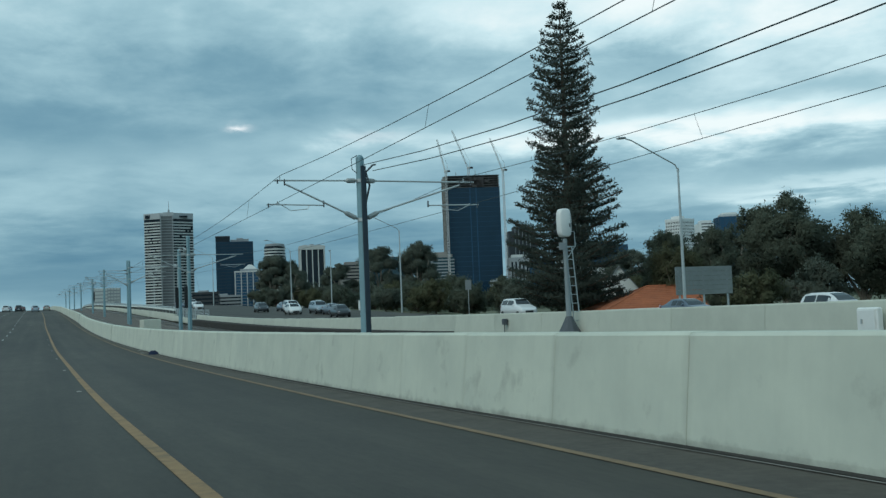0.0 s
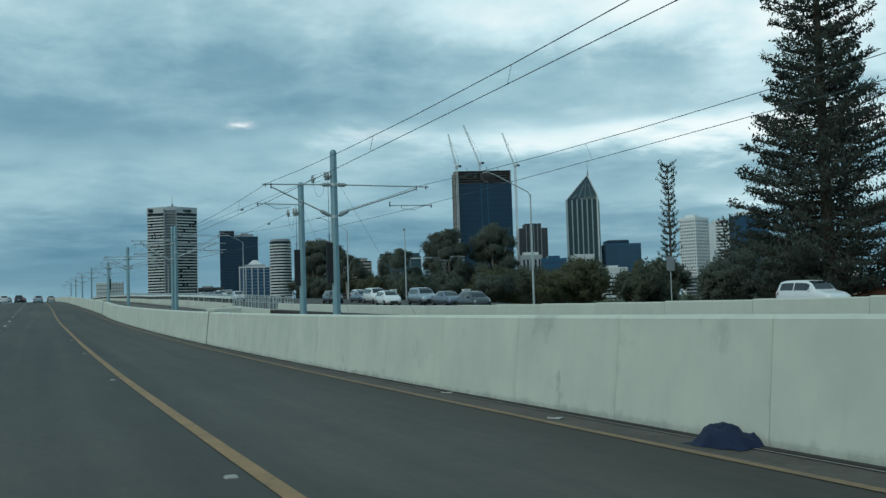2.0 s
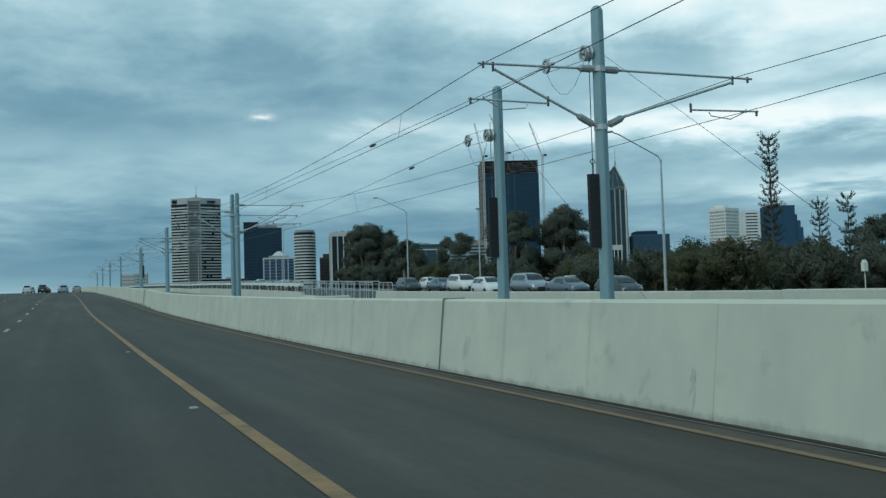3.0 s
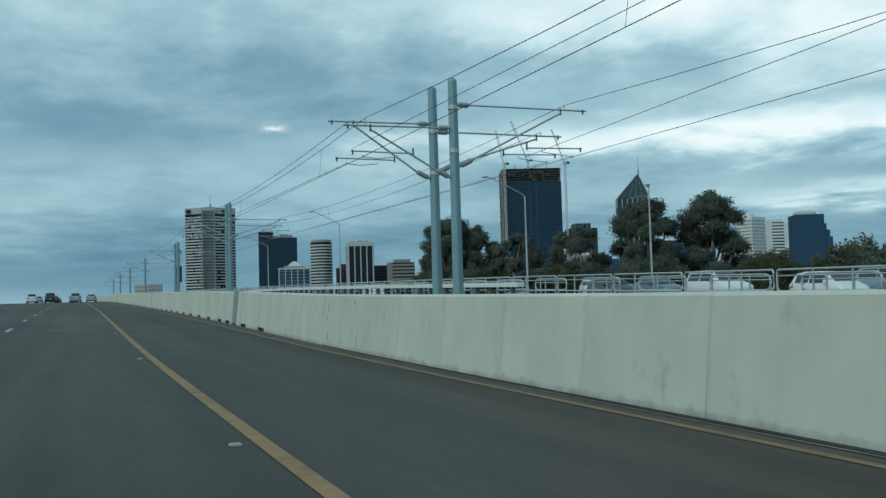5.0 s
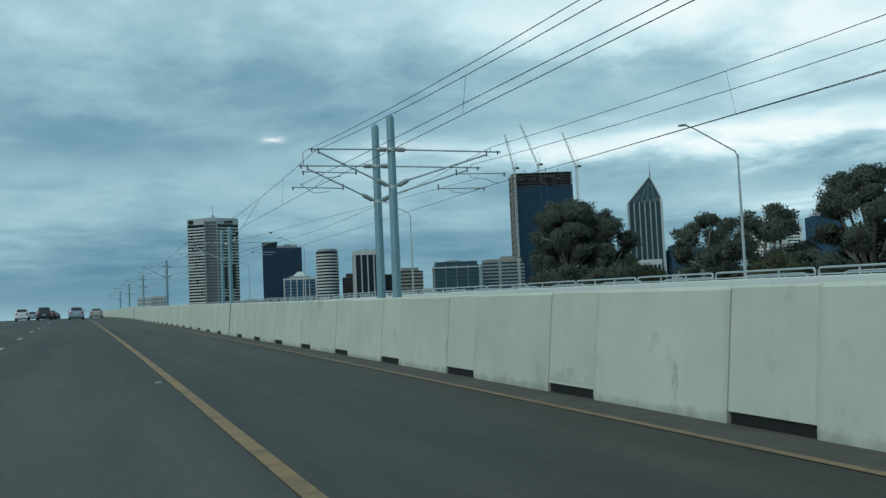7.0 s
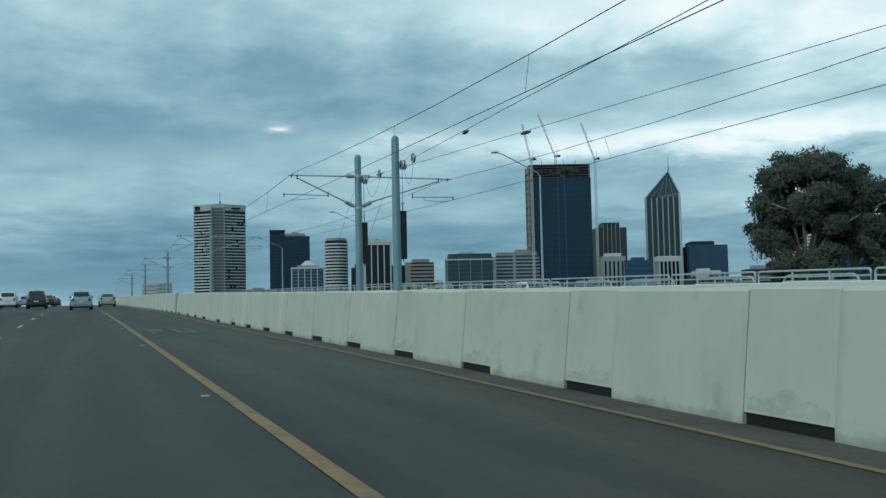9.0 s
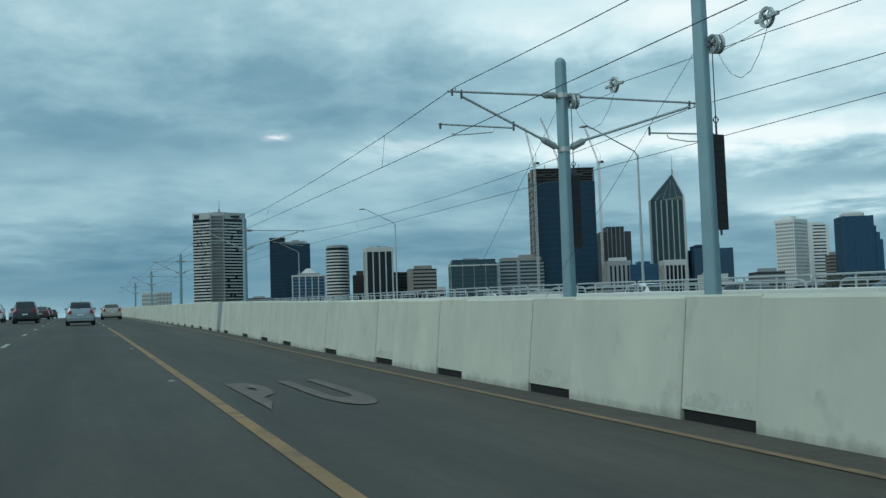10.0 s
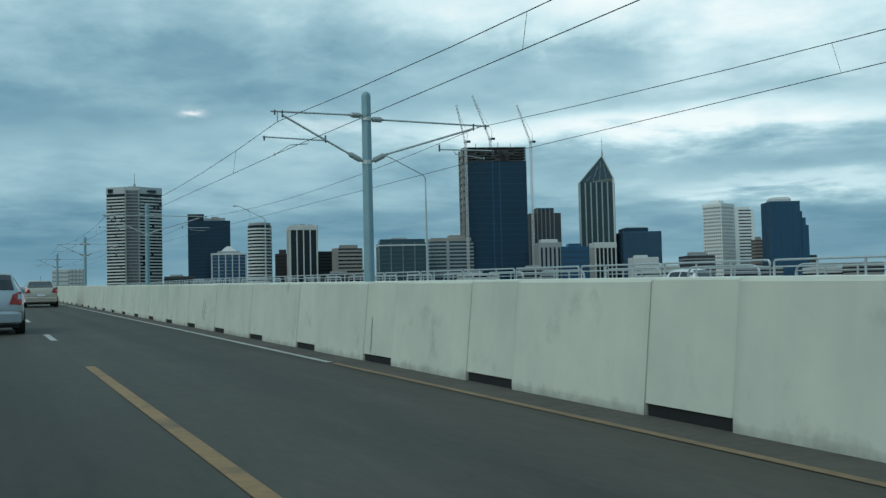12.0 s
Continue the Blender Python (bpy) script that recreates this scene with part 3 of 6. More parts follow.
for y, h, tall in ((121.88, 0.84, 0.2), (121.93, 0.6, 0.12), (121.9, 0.22, 0.24), (121.82, 0.2, 0.16), (120.71, 0.16, 0.16), (119.67, 0.96, 0.12), (119.4, 0.2, 0.3), (118.47, 0.5, 0.3), (117.56, 0.7, 0.25), (68.5, 0.25, 0.4), (50.6, 0.25, 0.4), (61.0, 0.55, 0.5), (97.2, 0.5, 0.6), (104.1, 0.6, 0.5), (148.3, 0.3, 0.35), (254.0, 0.4, 0.5)):
    left, right = [], []
    for k in range(9):
        w = 0.012 + 0.05 * rnd.random() * math.sin(math.pi * (k + 0.5) / 9)
        c = 0.02 * rnd.random()
        left.append((c - w, tall * (0.5 - k / 8)))
        right.append((c + w, tall * (0.5 - k / 8)))
    face_mark("dirt_smear", left + right[::-1], y, h, M_GRIME if 119.0 < y < 123.0 else M_SMEAR)


strip("gutter", lambda y: edge_x(y) - 0.095 - 0.035 * abs(noise.noise(Vector((0.9 * y, 0.3, 0)))), lambda y: edge_x(y) + 0.02, Y0, 122.3, 0.012, M_GUTTER_BAND, "dark dirt lying in the channel along the foot of the barrier", "gutter", 0.5)
strip("channel_edge", lambda y: edge_x(y) - 0.155, lambda y: edge_x(y) - 0.125, Y0, 122.3, 0.010, M_DECK_JOINT, "thin pale concrete edge of the drainage channel", "channel edge", 0.5)


# ---- rail corridor ----
def sweep_along(name, profile, y0, y1, x, dz, mat, label, category, step=6.0, kind="structure", scale=1.0):
    n = int((y1 - y0) / step) + 1
    ys = [y0 + (y1 - y0) * i / n for i in range(n + 1)]
    return whole(name, Build().sweep(profile, [(q, x, road_z(q) + dz, scale) for q in ys]), mat, label, category, kind)


sweep_along("track_bed", [(-5.4, -0.3), (-5.4, -0.05), (-4.4, 0.12), (4.4, 0.12), (5.4, -0.05), (5.4, -0.3)], Y0, Y1, 11.2, -0.25, M_BALLAST, "brown stone ballast bed of the railway", "track bed")
for c in (8.0, 14.4):
    for s in (-0.53, 0.53):
        sweep_along("rail", [(-0.06, 0.0), (-0.02, 0.03), (-0.02, 0.11), (-0.035, 0.15), (0.035, 0.15), (0.02, 0.11), (0.02, 0.03), (0.06, 0.0)], Y0, Y1, c + s, -0.06, M_RAIL, "steel running rail on concrete sleepers", "rail", kind="")
sleepers = Build()
for k in range(330):
    y = Y0 + 0.7 * k * 2
    for c in (8.0, 14.4):
        sleepers.box(c - 1.05, c + 1.05, y - 0.12, y + 0.12, road_z(y) - 0.2, road_z(y) - 0.07)
whole("sleepers", sleepers, M_SLEEPER, "row of pale concrete sleepers under the rails", "sleepers", "stuff")

# block added to give the dark band at the far wall's foot
sweep_along("cable_trough", [(-0.75, -0.3), (-0.75, 0.44), (-0.70, 0.5), (-0.03, 0.5), (-0.03, -0.3)], 42.0, 117.0, 17.0, 0.0, M_GUTTER_BAND, "raised dark band along the foot of the far wall", "trough")
block = tagged(empty("concrete_block", pose(10.7, 104.7, road_z(104.7), 0, 0, 4)), "low pale concrete block between the tracks", "block")
part("body", Build().bevel_box(-0.85, 0.85, -1.1, 1.1, -0.2, 0.92, 0.05), M_CONCRETE_FAR, block)
part("lifting_eye", Build().path([(-0.1, 0, 0.9), (-0.08, 0, 1.0), (0.08, 0, 1.0), (0.1, 0, 0.9)], 0.015), M_DARK_METAL, block)

# the wall on the far side of the tracks
FAR_PROFILE = [(0.0, -0.4), (0.0, 0.1), (0.08, 0.97), (0.10, 1.0), (0.36, 1.0), (0.38, 0.97), (0.45, 0.1), (0.45, -0.4)]
far_wall = tagged(empty("far_wall"), "pale weathered concrete wall beyond the railway", "wall", kind="structure")


def far_height(y):
    if y < 118:
        return 1.2 - 0.24 * min(max((y - 45) / 40.0, 0), 1)
    return 1.30 + 0.02 * min(max((y - 150) / 15.0, 0), 1) - 0.13 * min(max((y - 185) / 25.0, 0), 1) - 0.05 * min(max((y - 225) / 20.0, 0), 1)


def far_panel(y0, y1, mat):
    m = 0.5 * (y0 + y1)
    b = Build().sweep(FAR_PROFILE, [(y0 - m + 0.008, 0, 0, 1.0), (y1 - m - 0.008, 0, 0, 1.0)])
    return b.mesh("panel", mat)


far_mesh = far_panel(0.0, 4.0, M_CONCRETE_FAR)
beam_mesh = Build().bevel_box(-0.02, 0.34, -1.996, 1.996, -0.19, 0.0, 0.02).mesh("beam", M_WALL_WHITE)
bracket_mesh = Build().bevel_box(0.08, 0.24, -0.09, 0.09, -0.8, -0.19, 0.01).mesh("bracket", M_TOWER_DARK)
y = Y0
while y < 430:
    q = y + 2
    tilt = Euler((slope(q), 0, 0)).to_matrix().to_4x4()
    if q < 118:
        tall = far_height(q)
    else:
        tall = 0.45 if q < 137 else far_height(q) - 0.62
    piece("panel", far_mesh, far_wall, Matrix.Translation((17.0, q, road_z(q))) @ tilt @ Matrix.Diagonal((1, 1, tall, 1)))
    if q > 137:
        at = Matrix.Translation((17.0, q, road_z(q) + far_height(q))) @ tilt
        piece("beam", beam_mesh, far_wall, at)
        for dy in (-1.2, 1.2):
            piece("bracket", bracket_mesh, far_wall, at @ Matrix.Translation((0, dy, 0)))
    y += 4.0


# ---- galvanised hoop railing ----
def railing_panel(length, height, corner, label):
    """One panel: a loop of tube with rounded corners, a middle bar and posts."""
    root = empty("railing_panel")
    h, low = length / 2 - 0.05, 0.96
    loop = []
    for cy, cz, a0 in ((h - corner, height - corner, 0), (-h + corner, height - corner, 90), (-h + corner, low + corner, 180), (h - corner, low + corner, 270)):
        for k in range(4):
            a = radians(a0 + 30 * k)
            loop.append((0, cy + corner * math.cos(a), cz + corner * math.sin(a)))
    part("frame_tube", Build().path(loop + loop[:1], 0.03), M_GALV, root)
    part("middle_bar", Build().path([(0, -h + 0.02, height - 0.16), (0, h - 0.02, height - 0.16)], 0.02), M_GALV, root)
    for s in (-h / 3, h / 3):
        part("post", Build().tube((0, s, -0.3), (0, s, height - 0.03), 0.028), M_GALV, root)
    for s in (-h + 0.04, h - 0.04):
        part("end_post", Build().tube((0, s, -0.3), (0, s, low + corner), 0.03), M_GALV, root)
    return tagged(root, label, "railing", "railing panels")


RAIL_START, RAIL_STEP = 119.9, 4.28
front_panel = railing_panel(4.24, 1.52, 0.09, "galvanised steel tube railing panel with rounded corners beside the railway")
back_panel = railing_panel(3.1, 1.42, 0.26, "low galvanised tube hoop railing behind the front railing")
for k in range(72):
    y = RAIL_START + RAIL_STEP * k
    m = Matrix.Translation((17.25, y, road_z(y))) @ Euler((slope(y), 0, 0)).to_matrix().to_4x4()
    q = y + 1.4
    n = Matrix.Translation((18.7, q, road_z(q))) @ Euler((slope(q), 0, 0)).to_matrix().to_4x4()
    if k == 0:
        front_panel.matrix_basis, back_panel.matrix_basis = m, n
    else:
        copy_thing(front_panel, m)
        copy_thing(back_panel, n)


# ---- overhead line masts ----
L_MESS, L_CONT, R_MESS, R_CONT = (-2.75, -0.92), (-2.85, -2.05), (3.75, -0.86), (3.95, -1.92)


def insulator(b, p, q, r=0.085):
    """Ribbed insulator between two points, one turned body."""
    p, q = Vector(p), Vector(q)
    d = q - p
    rings = [(0.035, 0.0), (0.035, d.length * 0.12), (r * 0.75, d.length * 0.18)]
    for k in range(6):
        z = d.length * (0.2 + 0.095 * k)
        rings += [(r * 0.93, z), (r * 1.02, z + d.length * 0.03), (r * 1.02, z + d.length * 0.05), (r * 0.93, z + d.length * 0.08)]
    rings += [(r * 0.7, d.length * 0.82), (0.035, d.length * 0.88), (0.03, d.length)]
    b.lathe(rings, 8, Matrix.Translation(p) @ d.to_track_quat("Z", "Y").to_matrix().to_4x4())


def cantilever(root, top, side, reach, held, shift=0.0, drop=(0.0, 0.0, 0.0)):
    s = -1 if side == "left" else 1
    m, c = (L_MESS, L_CONT) if side == "left" else (R_MESS, R_CONT)
    zt, zm = top - 0.80 - shift - drop[0], top - 2.12 - shift - drop[1]
    arm = Build()
    arm.tube((s * 0.55, 0, zt), (s * reach, 0, zt - 0.02), 0.028)
    arm.tube((s * 0.62, 0, zm + 0.27), (s * (abs(m[0]) - 0.15), 0, zt - 0.12), 0.032)
    arm.tube((s * (abs(m[0]) - 0.15), 0, zt - 0.14), (s * (abs(m[0]) - 0.15), 0, zt), 0.02)
    arm.tube((s * abs(m[0]), 0, held[0] - 0.02), (s * abs(m[0]), 0, zt), 0.018)
    part("cantilever_arm", arm, M_GALV, root)
    reg = Build()
    inner, low = abs(c[0]) - 1.55, top - 1.63 - shift - drop[2]
    reg.tube((s * inner, 0, low), (s * (abs(c[0]) + 0.35), 0, low + 0.03), 0.022)
    reg.tube((s * inner, 0, low), (s * inner, 0, low + 0.13), 0.02)
    reg.ribbon([(s * (inner + 0.5), 0, low - 0.03), (s * (inner + 0.55), 0, low - 0.12), (s * (inner + 1.1), 0, low - 0.18), (s * abs(c[0]), 0, held[1])], 0.014, 5)
    reg.tube((s * abs(c[0]), 0, held[1] - 0.03), (s * abs(c[0]), 0, held[1] + 0.05), 0.02)
    part("registration_arm", reg, M_GALV, root)
    # clevises and hangers that hold the tubes and wires
    for px, z0, z1 in ((abs(m[0]) - 0.15, zt - 0.18, zt + 0.03), (reach - 0.12, zt - 0.12, zt + 0.03), (inner, low - 0.06, low + 0.16), (abs(c[0]) + 0.3, low - 0.08, low + 0.06)):
        part("clevis", Build().bevel_box(s * px - 0.02, s * px + 0.02, -0.03, 0.03, z0, z1, 0.01), M_DARK_METAL, root)
    for a, b2 in (((s * 0.1, 0, zt), (s * 0.58, 0, zt)), ((s * 0.12, 0, zm + 0.02), (s * 0.66, 0, zm + 0.29))):
        ib = Build()
        insulator(ib, a, b2)
        part("insulator", ib, M_INSULATOR, root, "grey ribbed insulator")


def spoked_wheel(name, parent, m):
    """A grooved pulley wheel with five spokes, its axle along local z."""
    b = Build()
    n, rings = 16, ((0.13, -0.03), (0.18, -0.035), (0.16, 0.0), (0.18, 0.035), (0.13, 0.03))
    o = len(rings)
    b.add([m @ Vector((r * math.cos(2 * math.pi * i / n), r * math.sin(2 * math.pi * i / n), z)) for i in range(n) for r, z in rings],
          [(i * o + k, i * o + (k + 1) % o, ((i + 1) % n) * o + (k + 1) % o, ((i + 1) % n) * o + k) for i in range(n) for k in range(o)])
    wheel = part(name, b, M_GALV, parent)
    for k in range(5):
        a = 2 * math.pi * k / 5
        part("spoke", Build().tube(m @ Vector((0, 0, 0)), m @ Vector((0.14 * math.cos(a), 0.14 * math.sin(a), 0)), 0.016, None, 5), M_GALV, wheel)
    part("hub", Build().tube(m @ Vector((0, 0, -0.05)), m @ Vector((0, 0, 0.05)), 0.035), M_DARK_METAL, wheel)
    return wheel


def wheel_drop(top):
    return 1.35 if top == 6.8 else 1.05


def mast(y, x, top, base, arms=True, weights=0, shift=0.0, cables=False, reach=(2.95, 4.15), drops=((0.0, 0.0, 0.0), (0.0, 0.0, 0.0)), held=None):
    """A tapered steel pole; top and base are heights over the road."""
    root = empty("overhead_line_mast", pose(x, y, road_z(y)))
    pole = Build()
    turn, rings = radians(-14.0), ((0.165, base), (0.15, top * 0.5), (0.138, top - 0.08), (0.115, top - 0.02), (0.06, top + 0.03))
    corners = [math.pi / 2 * k + turn + e for k in range(4) for e in (-0.13, 0.13)]
    pole.add([(r * math.cos(a), r * math.sin(a), z) for r, z in rings for a in corners],
             [(8 * k + i, 8 * k + (i + 1) % 8, 8 * k + 8 + (i + 1) % 8, 8 * k + 8 + i) for k in range(4) for i in range(8)] + [tuple(range(7, -1, -1)), tuple(range(32, 40))])
    part("pole", pole, M_MAST, root, smooth=False)
    plate = Build().bevel_box(-0.25, 0.25, -0.25, 0.25, base - 0.02, base + 0.05, 0.02)
    part("base_plate", plate, M_GALV, root)
    if arms:
        cantilever(root, top, "left", reach[0], held[:2], shift, drops[0])
        cantilever(root, top, "right", reach[1], held[2:], shift, drops[1])
        for z in (top - 0.8 - shift, top - 2.12 - shift):
            part("clamp", Build().lathe([(0.155, z - 0.06), (0.155, z + 0.06)], 10), M_GALV, root)
    if weights:
        # balance weights in a guide, with a pulley wheel and cable above
        low, high = (2.05, 3.7) if weights < 0 else (2.3, 4.05)
        stack = part("weight_frame", Build().tube((weights * 0.245, 0, low - 0.1), (weights * 0.245, 0, high + 0.2), 0.02), M_DARK_METAL, root)
        for k in range(11):
            z = low + (high - low) * k / 11
            part("balance_weight", Build().bevel_box(weights * 0.245 - 0.125, weights * 0.245 + 0.125, -0.06, 0.06, z, z + (high - low) / 11 - 0.002, 0.006), M_BLACK, root)
        part("weight_cable", Build().tube((weights * 0.245, 0, high), (weights * 0.245, 0, top - 1.0), 0.010), M_WIRE, root)
        for off in (0.20, 0.31):
            spoked_wheel("pulley_wheel", root, Matrix.Translation((weights * off, -0.1 * weights, top - wheel_drop(top))) @ Euler((0, math.pi / 2, 0)).to_matrix().to_4x4())
        part("hook", Build().path([(weights * 0.245, 0, high + 0.2), (weights * 0.245 + 0.06, 0, high + 0.28), (weights * 0.245, 0, high + 0.36), (weights * 0.245 - 0.06, 0, high + 0.28), (weights * 0.245, 0, high + 0.2)], 0.014), M_DARK_METAL, root)
        part("wheel_bracket", Build().tube((0, 0, top - wheel_drop(top)), (weights * 0.42, -0.1 * weights, top - wheel_drop(top)), 0.028), M_GALV, root)
        part("guide_rod", Build().tube((weights * 0.14, 0, 1.7), (weights * 0.14, 0, 4.9), 0.02), M_GALV, root)
    if cables:
        part("feeder_cable", Build().path([(0.14, -0.05, base), (0.15, -0.05, top - 1.6), (0.3, -0.05, top - 1.0), (0.18, -0.05, top - 0.55), (0.45, 0, top - 0.3), (0.6, 0.2, top - 0.25)], 0.035), M_DARK_METAL, root, "black feeder cable")
        # thin box added to darken the right of the pole's front
        part("cable_cover", Build().bevel_box(-0.03, 0.15, -0.19, -0.13, base, top - 0.35, 0.02), M_NAVY_STRIP, root, "dark navy strip up the pole")
        part("jumper_loop", Build().path([(-0.1, 0, top + 0.02), (-0.3, 0, top - 0.1), (-0.28, 0, top - 0.45), (-0.1, 0, top - 0.6)], 0.016), M_WIRE, root)
    return tagged(root, "blue-grey steel railway mast with " + ("cantilever arms" if arms else "tensioning gear") + " between the tracks", "mast", "overhead line masts")


MASTS = [
    # y, x, top, base, arms, weights, shift
    (-9.0, 10.86, 6.76, -0.3, True, 0, 0.0),
    (34.2, 10.6, 6.71, -0.3, True, 0, 0.04),
    (80.6, 11.2, 7.5, -0.3, True, -1, 0.62),
    (86.4, 11.25, 6.8, -0.3, False, -1, 0.0),
    (128.3, 10.75, 7.5, -0.3, True, 0, 0.08),
    (130.0, 10.7, 7.55, -0.3, True, 0, 0.62),
    (173.8, 10.55, 7.52, -0.3, True, 0, 0.40),
    (176.05, 10.65, 7.58, -0.3, True, 0, 0.74),
    (215.4, 10.8, 6.77, -0.3, False, 1, 0.0),
    (221.6, 11.05, 6.89, -0.3, True, 1, 0.10),
    (268.8, 10.65, 6.85, -0.3, True, 0, 0.0),
    (312.5, 10.5, 6.7, -0.3, True, 0, 0.0),
    (358.8, 10.5, 6.65, -0.3, True, 0, 0.0),
    (404.0, 10.5, 6.6, -0.3, True, 0, 0.0),
]
# extra drop of top tube, lower insulator and registration arm, left and right
DROPS = {10: ((-0.1, 0.0, -0.12), (0.0, 0.0, 0.0)), 4: ((0.63, 0.84, 0.6), (-0.09, 0.5, 0.33)), 5: ((-0.24, 0.21, 0.11), (0.0, 0.0, -0.17))}
LEVEL = ((0.0, 0.0, 0.0), (0.0, 0.0, 0.0))
# heights over the road at which each mast holds the wires: left catenary, left contact, right catenary, right contact
HELD = {0: (5.91, 5.06, 6.01, 5.06), 1: (6.01, 5.12, 6.01, 5.06), 2: (6.1, 5.3, 6.1, 5.27), 4: (6.2, 5.06, 6.85, 5.22), 5: (6.36, 5.05, 6.24, 5.25), 6: (6.21, 4.94, 6.46, 5.15), 7: (6.52, 5.33, 6.13, 5.18),
        9: (6.08, 4.94, 5.87, 4.99), 10: (5.83, 4.86, 5.97, 4.99), 11: (5.8, 4.8, 5.86, 4.9), 12: (5.75, 4.75, 5.8, 4.85), 13: (5.7, 4.7, 5.75, 4.8)}
for k, (y, x, top, base, arms, weights, shift) in enumerate(MASTS):
    mast(y, x, top, base, arms, weights, shift, cables=(k == 1), reach=(2.95, 4.15) if y < 120 or y > 140 else (3.4, 4.5), drops=DROPS.get(k, LEVEL), held=HELD.get(k))


def wire_run(stations, sag, radius, label, name="overhead_wire"):
    b = Build()
    pts = []
    for (y0, x0, z0), (y1, x1, z1) in zip(stations[:-1], stations[1:]):
        n = 8
        for i in range(n):
            u = i / n
            pts.append((x0 + (x1 - x0) * u, y0 + (y1 - y0) * u, z0 + (z1 - z0) * u - 4 * sag * u * (1 - u)))
    y, x, z = stations[-1]
    pts.append((x, y, z))
    b.ribbon(pts, radius, 5)
    whole(name, b, M_WIRE, label, "overhead wire", group="overhead wires")
    return pts


def support(index, offset):
    y, x = MASTS[index][:2]
    which = (0 if offset[0] < 0 else 2) + (0 if offset[1] > -1.5 else 1)
    return (y, x + offset[0], road_z(y) + HELD[index][which])


ARMED_A = [0, 1, 2, 4, 6, 9, 10, 11, 12, 13]
ARMED_B = [5, 7]
for armed in (ARMED_A, ARMED_B):
    for mess, cont in ((L_MESS, L_CONT), (R_MESS, R_CONT)):
        sm, sc = [support(i, mess) for i in armed], [support(i, cont) for i in armed]
        wire_run(sm, 0.5, 0.0095, "weathered upper catenary wire strung between masts")
        wire_run(sc, 0.03, 0.009, "weathered contact wire strung between masts")
        for (y0, x0, z0), (y1, x1, z1), (_, a0, b0), (_, a1, b1) in zip(sm[:-1], sm[1:], sc[:-1], sc[1:]):
            if armed is ARMED_B:
                continue
            for u in (0.12, 0.5, 0.69) if mess is L_MESS else (0.69,):
                whole("dropper_wire", Build().tube((x0 + (x1 - x0) * u, y0 + (y1 - y0) * u, z0 + (z1 - z0) * u - 2.0 * u * (1 - u)),
                                                   (a0 + (a1 - a0) * u, y0 + (y1 - y0) * u, b0 + (b1 - b0) * u - 0.12 * u * (1 - u)), 0.005, None, 4), M_WIRE,
                      "thin vertical dropper wire between the overhead wires", "dropper wire", group="droppers")


def anchor(k_from, y_to, dx, dz_to, at):
    """Wire from a tensioning wheel out to the running wires, with a dark insulator on it."""
    y, x, top, base, arms, weights, shift = MASTS[k_from]
    a = Vector((x + 0.31 * weights, y - 0.1 * weights, road_z(y) + top - wheel_drop(top)))
    c = Vector((x + dx, y_to, road_z(y_to) + dz_to))
    root = tagged(empty("anchor_wire"), "tensioned anchor wire with a dark insulator near the mast", "anchor wire", "anchor wires")
    e = (c - a).normalized()
    block = a + e * 1.7 + Vector((0, 0, 0.08))
    spoked_wheel("moving_wheel", root, Matrix.Translation(block) @ Euler((0, math.pi / 2, 0)).to_matrix().to_4x4())
    part("strap", Build().bevel_box(-0.035, 0.035, -0.35, 0.35, -0.03, 0.03, 0.01, Matrix.Translation(block) @ e.to_track_quat("Y", "Z").to_matrix().to_4x4()), M_GALV, root)
    part("wire", Build().tube(block, c, 0.008, None, 5), M_WIRE, root)
    for z in (-0.16, 0.16):
        part("rope", Build().tube(a + Vector((0, 0, z)), block + Vector((0, 0, z)), 0.006, None, 4), M_WIRE, root)
    part("slack_loop", Build().ribbon([block.lerp(a, u) - Vector((0, 0, 0.17 + 2.6 * u * (1 - u))) for u in (0, 0.15, 0.35, 0.55, 0.75, 0.9, 1.0)], 0.006, 4), M_WIRE, root)
    ib = Build()
    p = a.lerp(c, at)
    d = (c - a).normalized()
    insulator(ib, p, p + d * 0.55, 0.05)
    part("insulator", ib, M_DARK_METAL, root, "dark insulator")


for dx, dz in ((0.15, -0.25), (0.45, -0.45)):
    ya, yb = MASTS[1][0], MASTS[0][0]
    wire_run([(ya, MASTS[1][1] + dx, road_z(ya) + 6.67 + dz), (yb, MASTS[0][1] + dx, road_z(yb) + 6.57 + dz)], 0.95, 0.014, "weathered feeder wire between two mast tops")
anchor(2, 130.0, -3.2, 5.5, 0.277)
anchor(3, 130.0, 2.6, 5.4, 0.18)
anchor(8, 176.05, -4.54, 4.75, 0.227)
anchor(9, 176.05, 3.6, 5.6, 0.304)
for i, dy in ((2, -11.0), (8, 9.0), (9, 9.0), (3, -9.0)):
    y, x, top, base, arms, weights, shift = MASTS[i]
    whole("stay_wire", Build().tube((x, y, road_z(y) + top - 1.0), (x, y + dy, road_z(y + dy) - 0.2), 0.005, None, 5), M_WIRE, "slanting steel stay wire of a mast", "stay wire", group="stay wires")


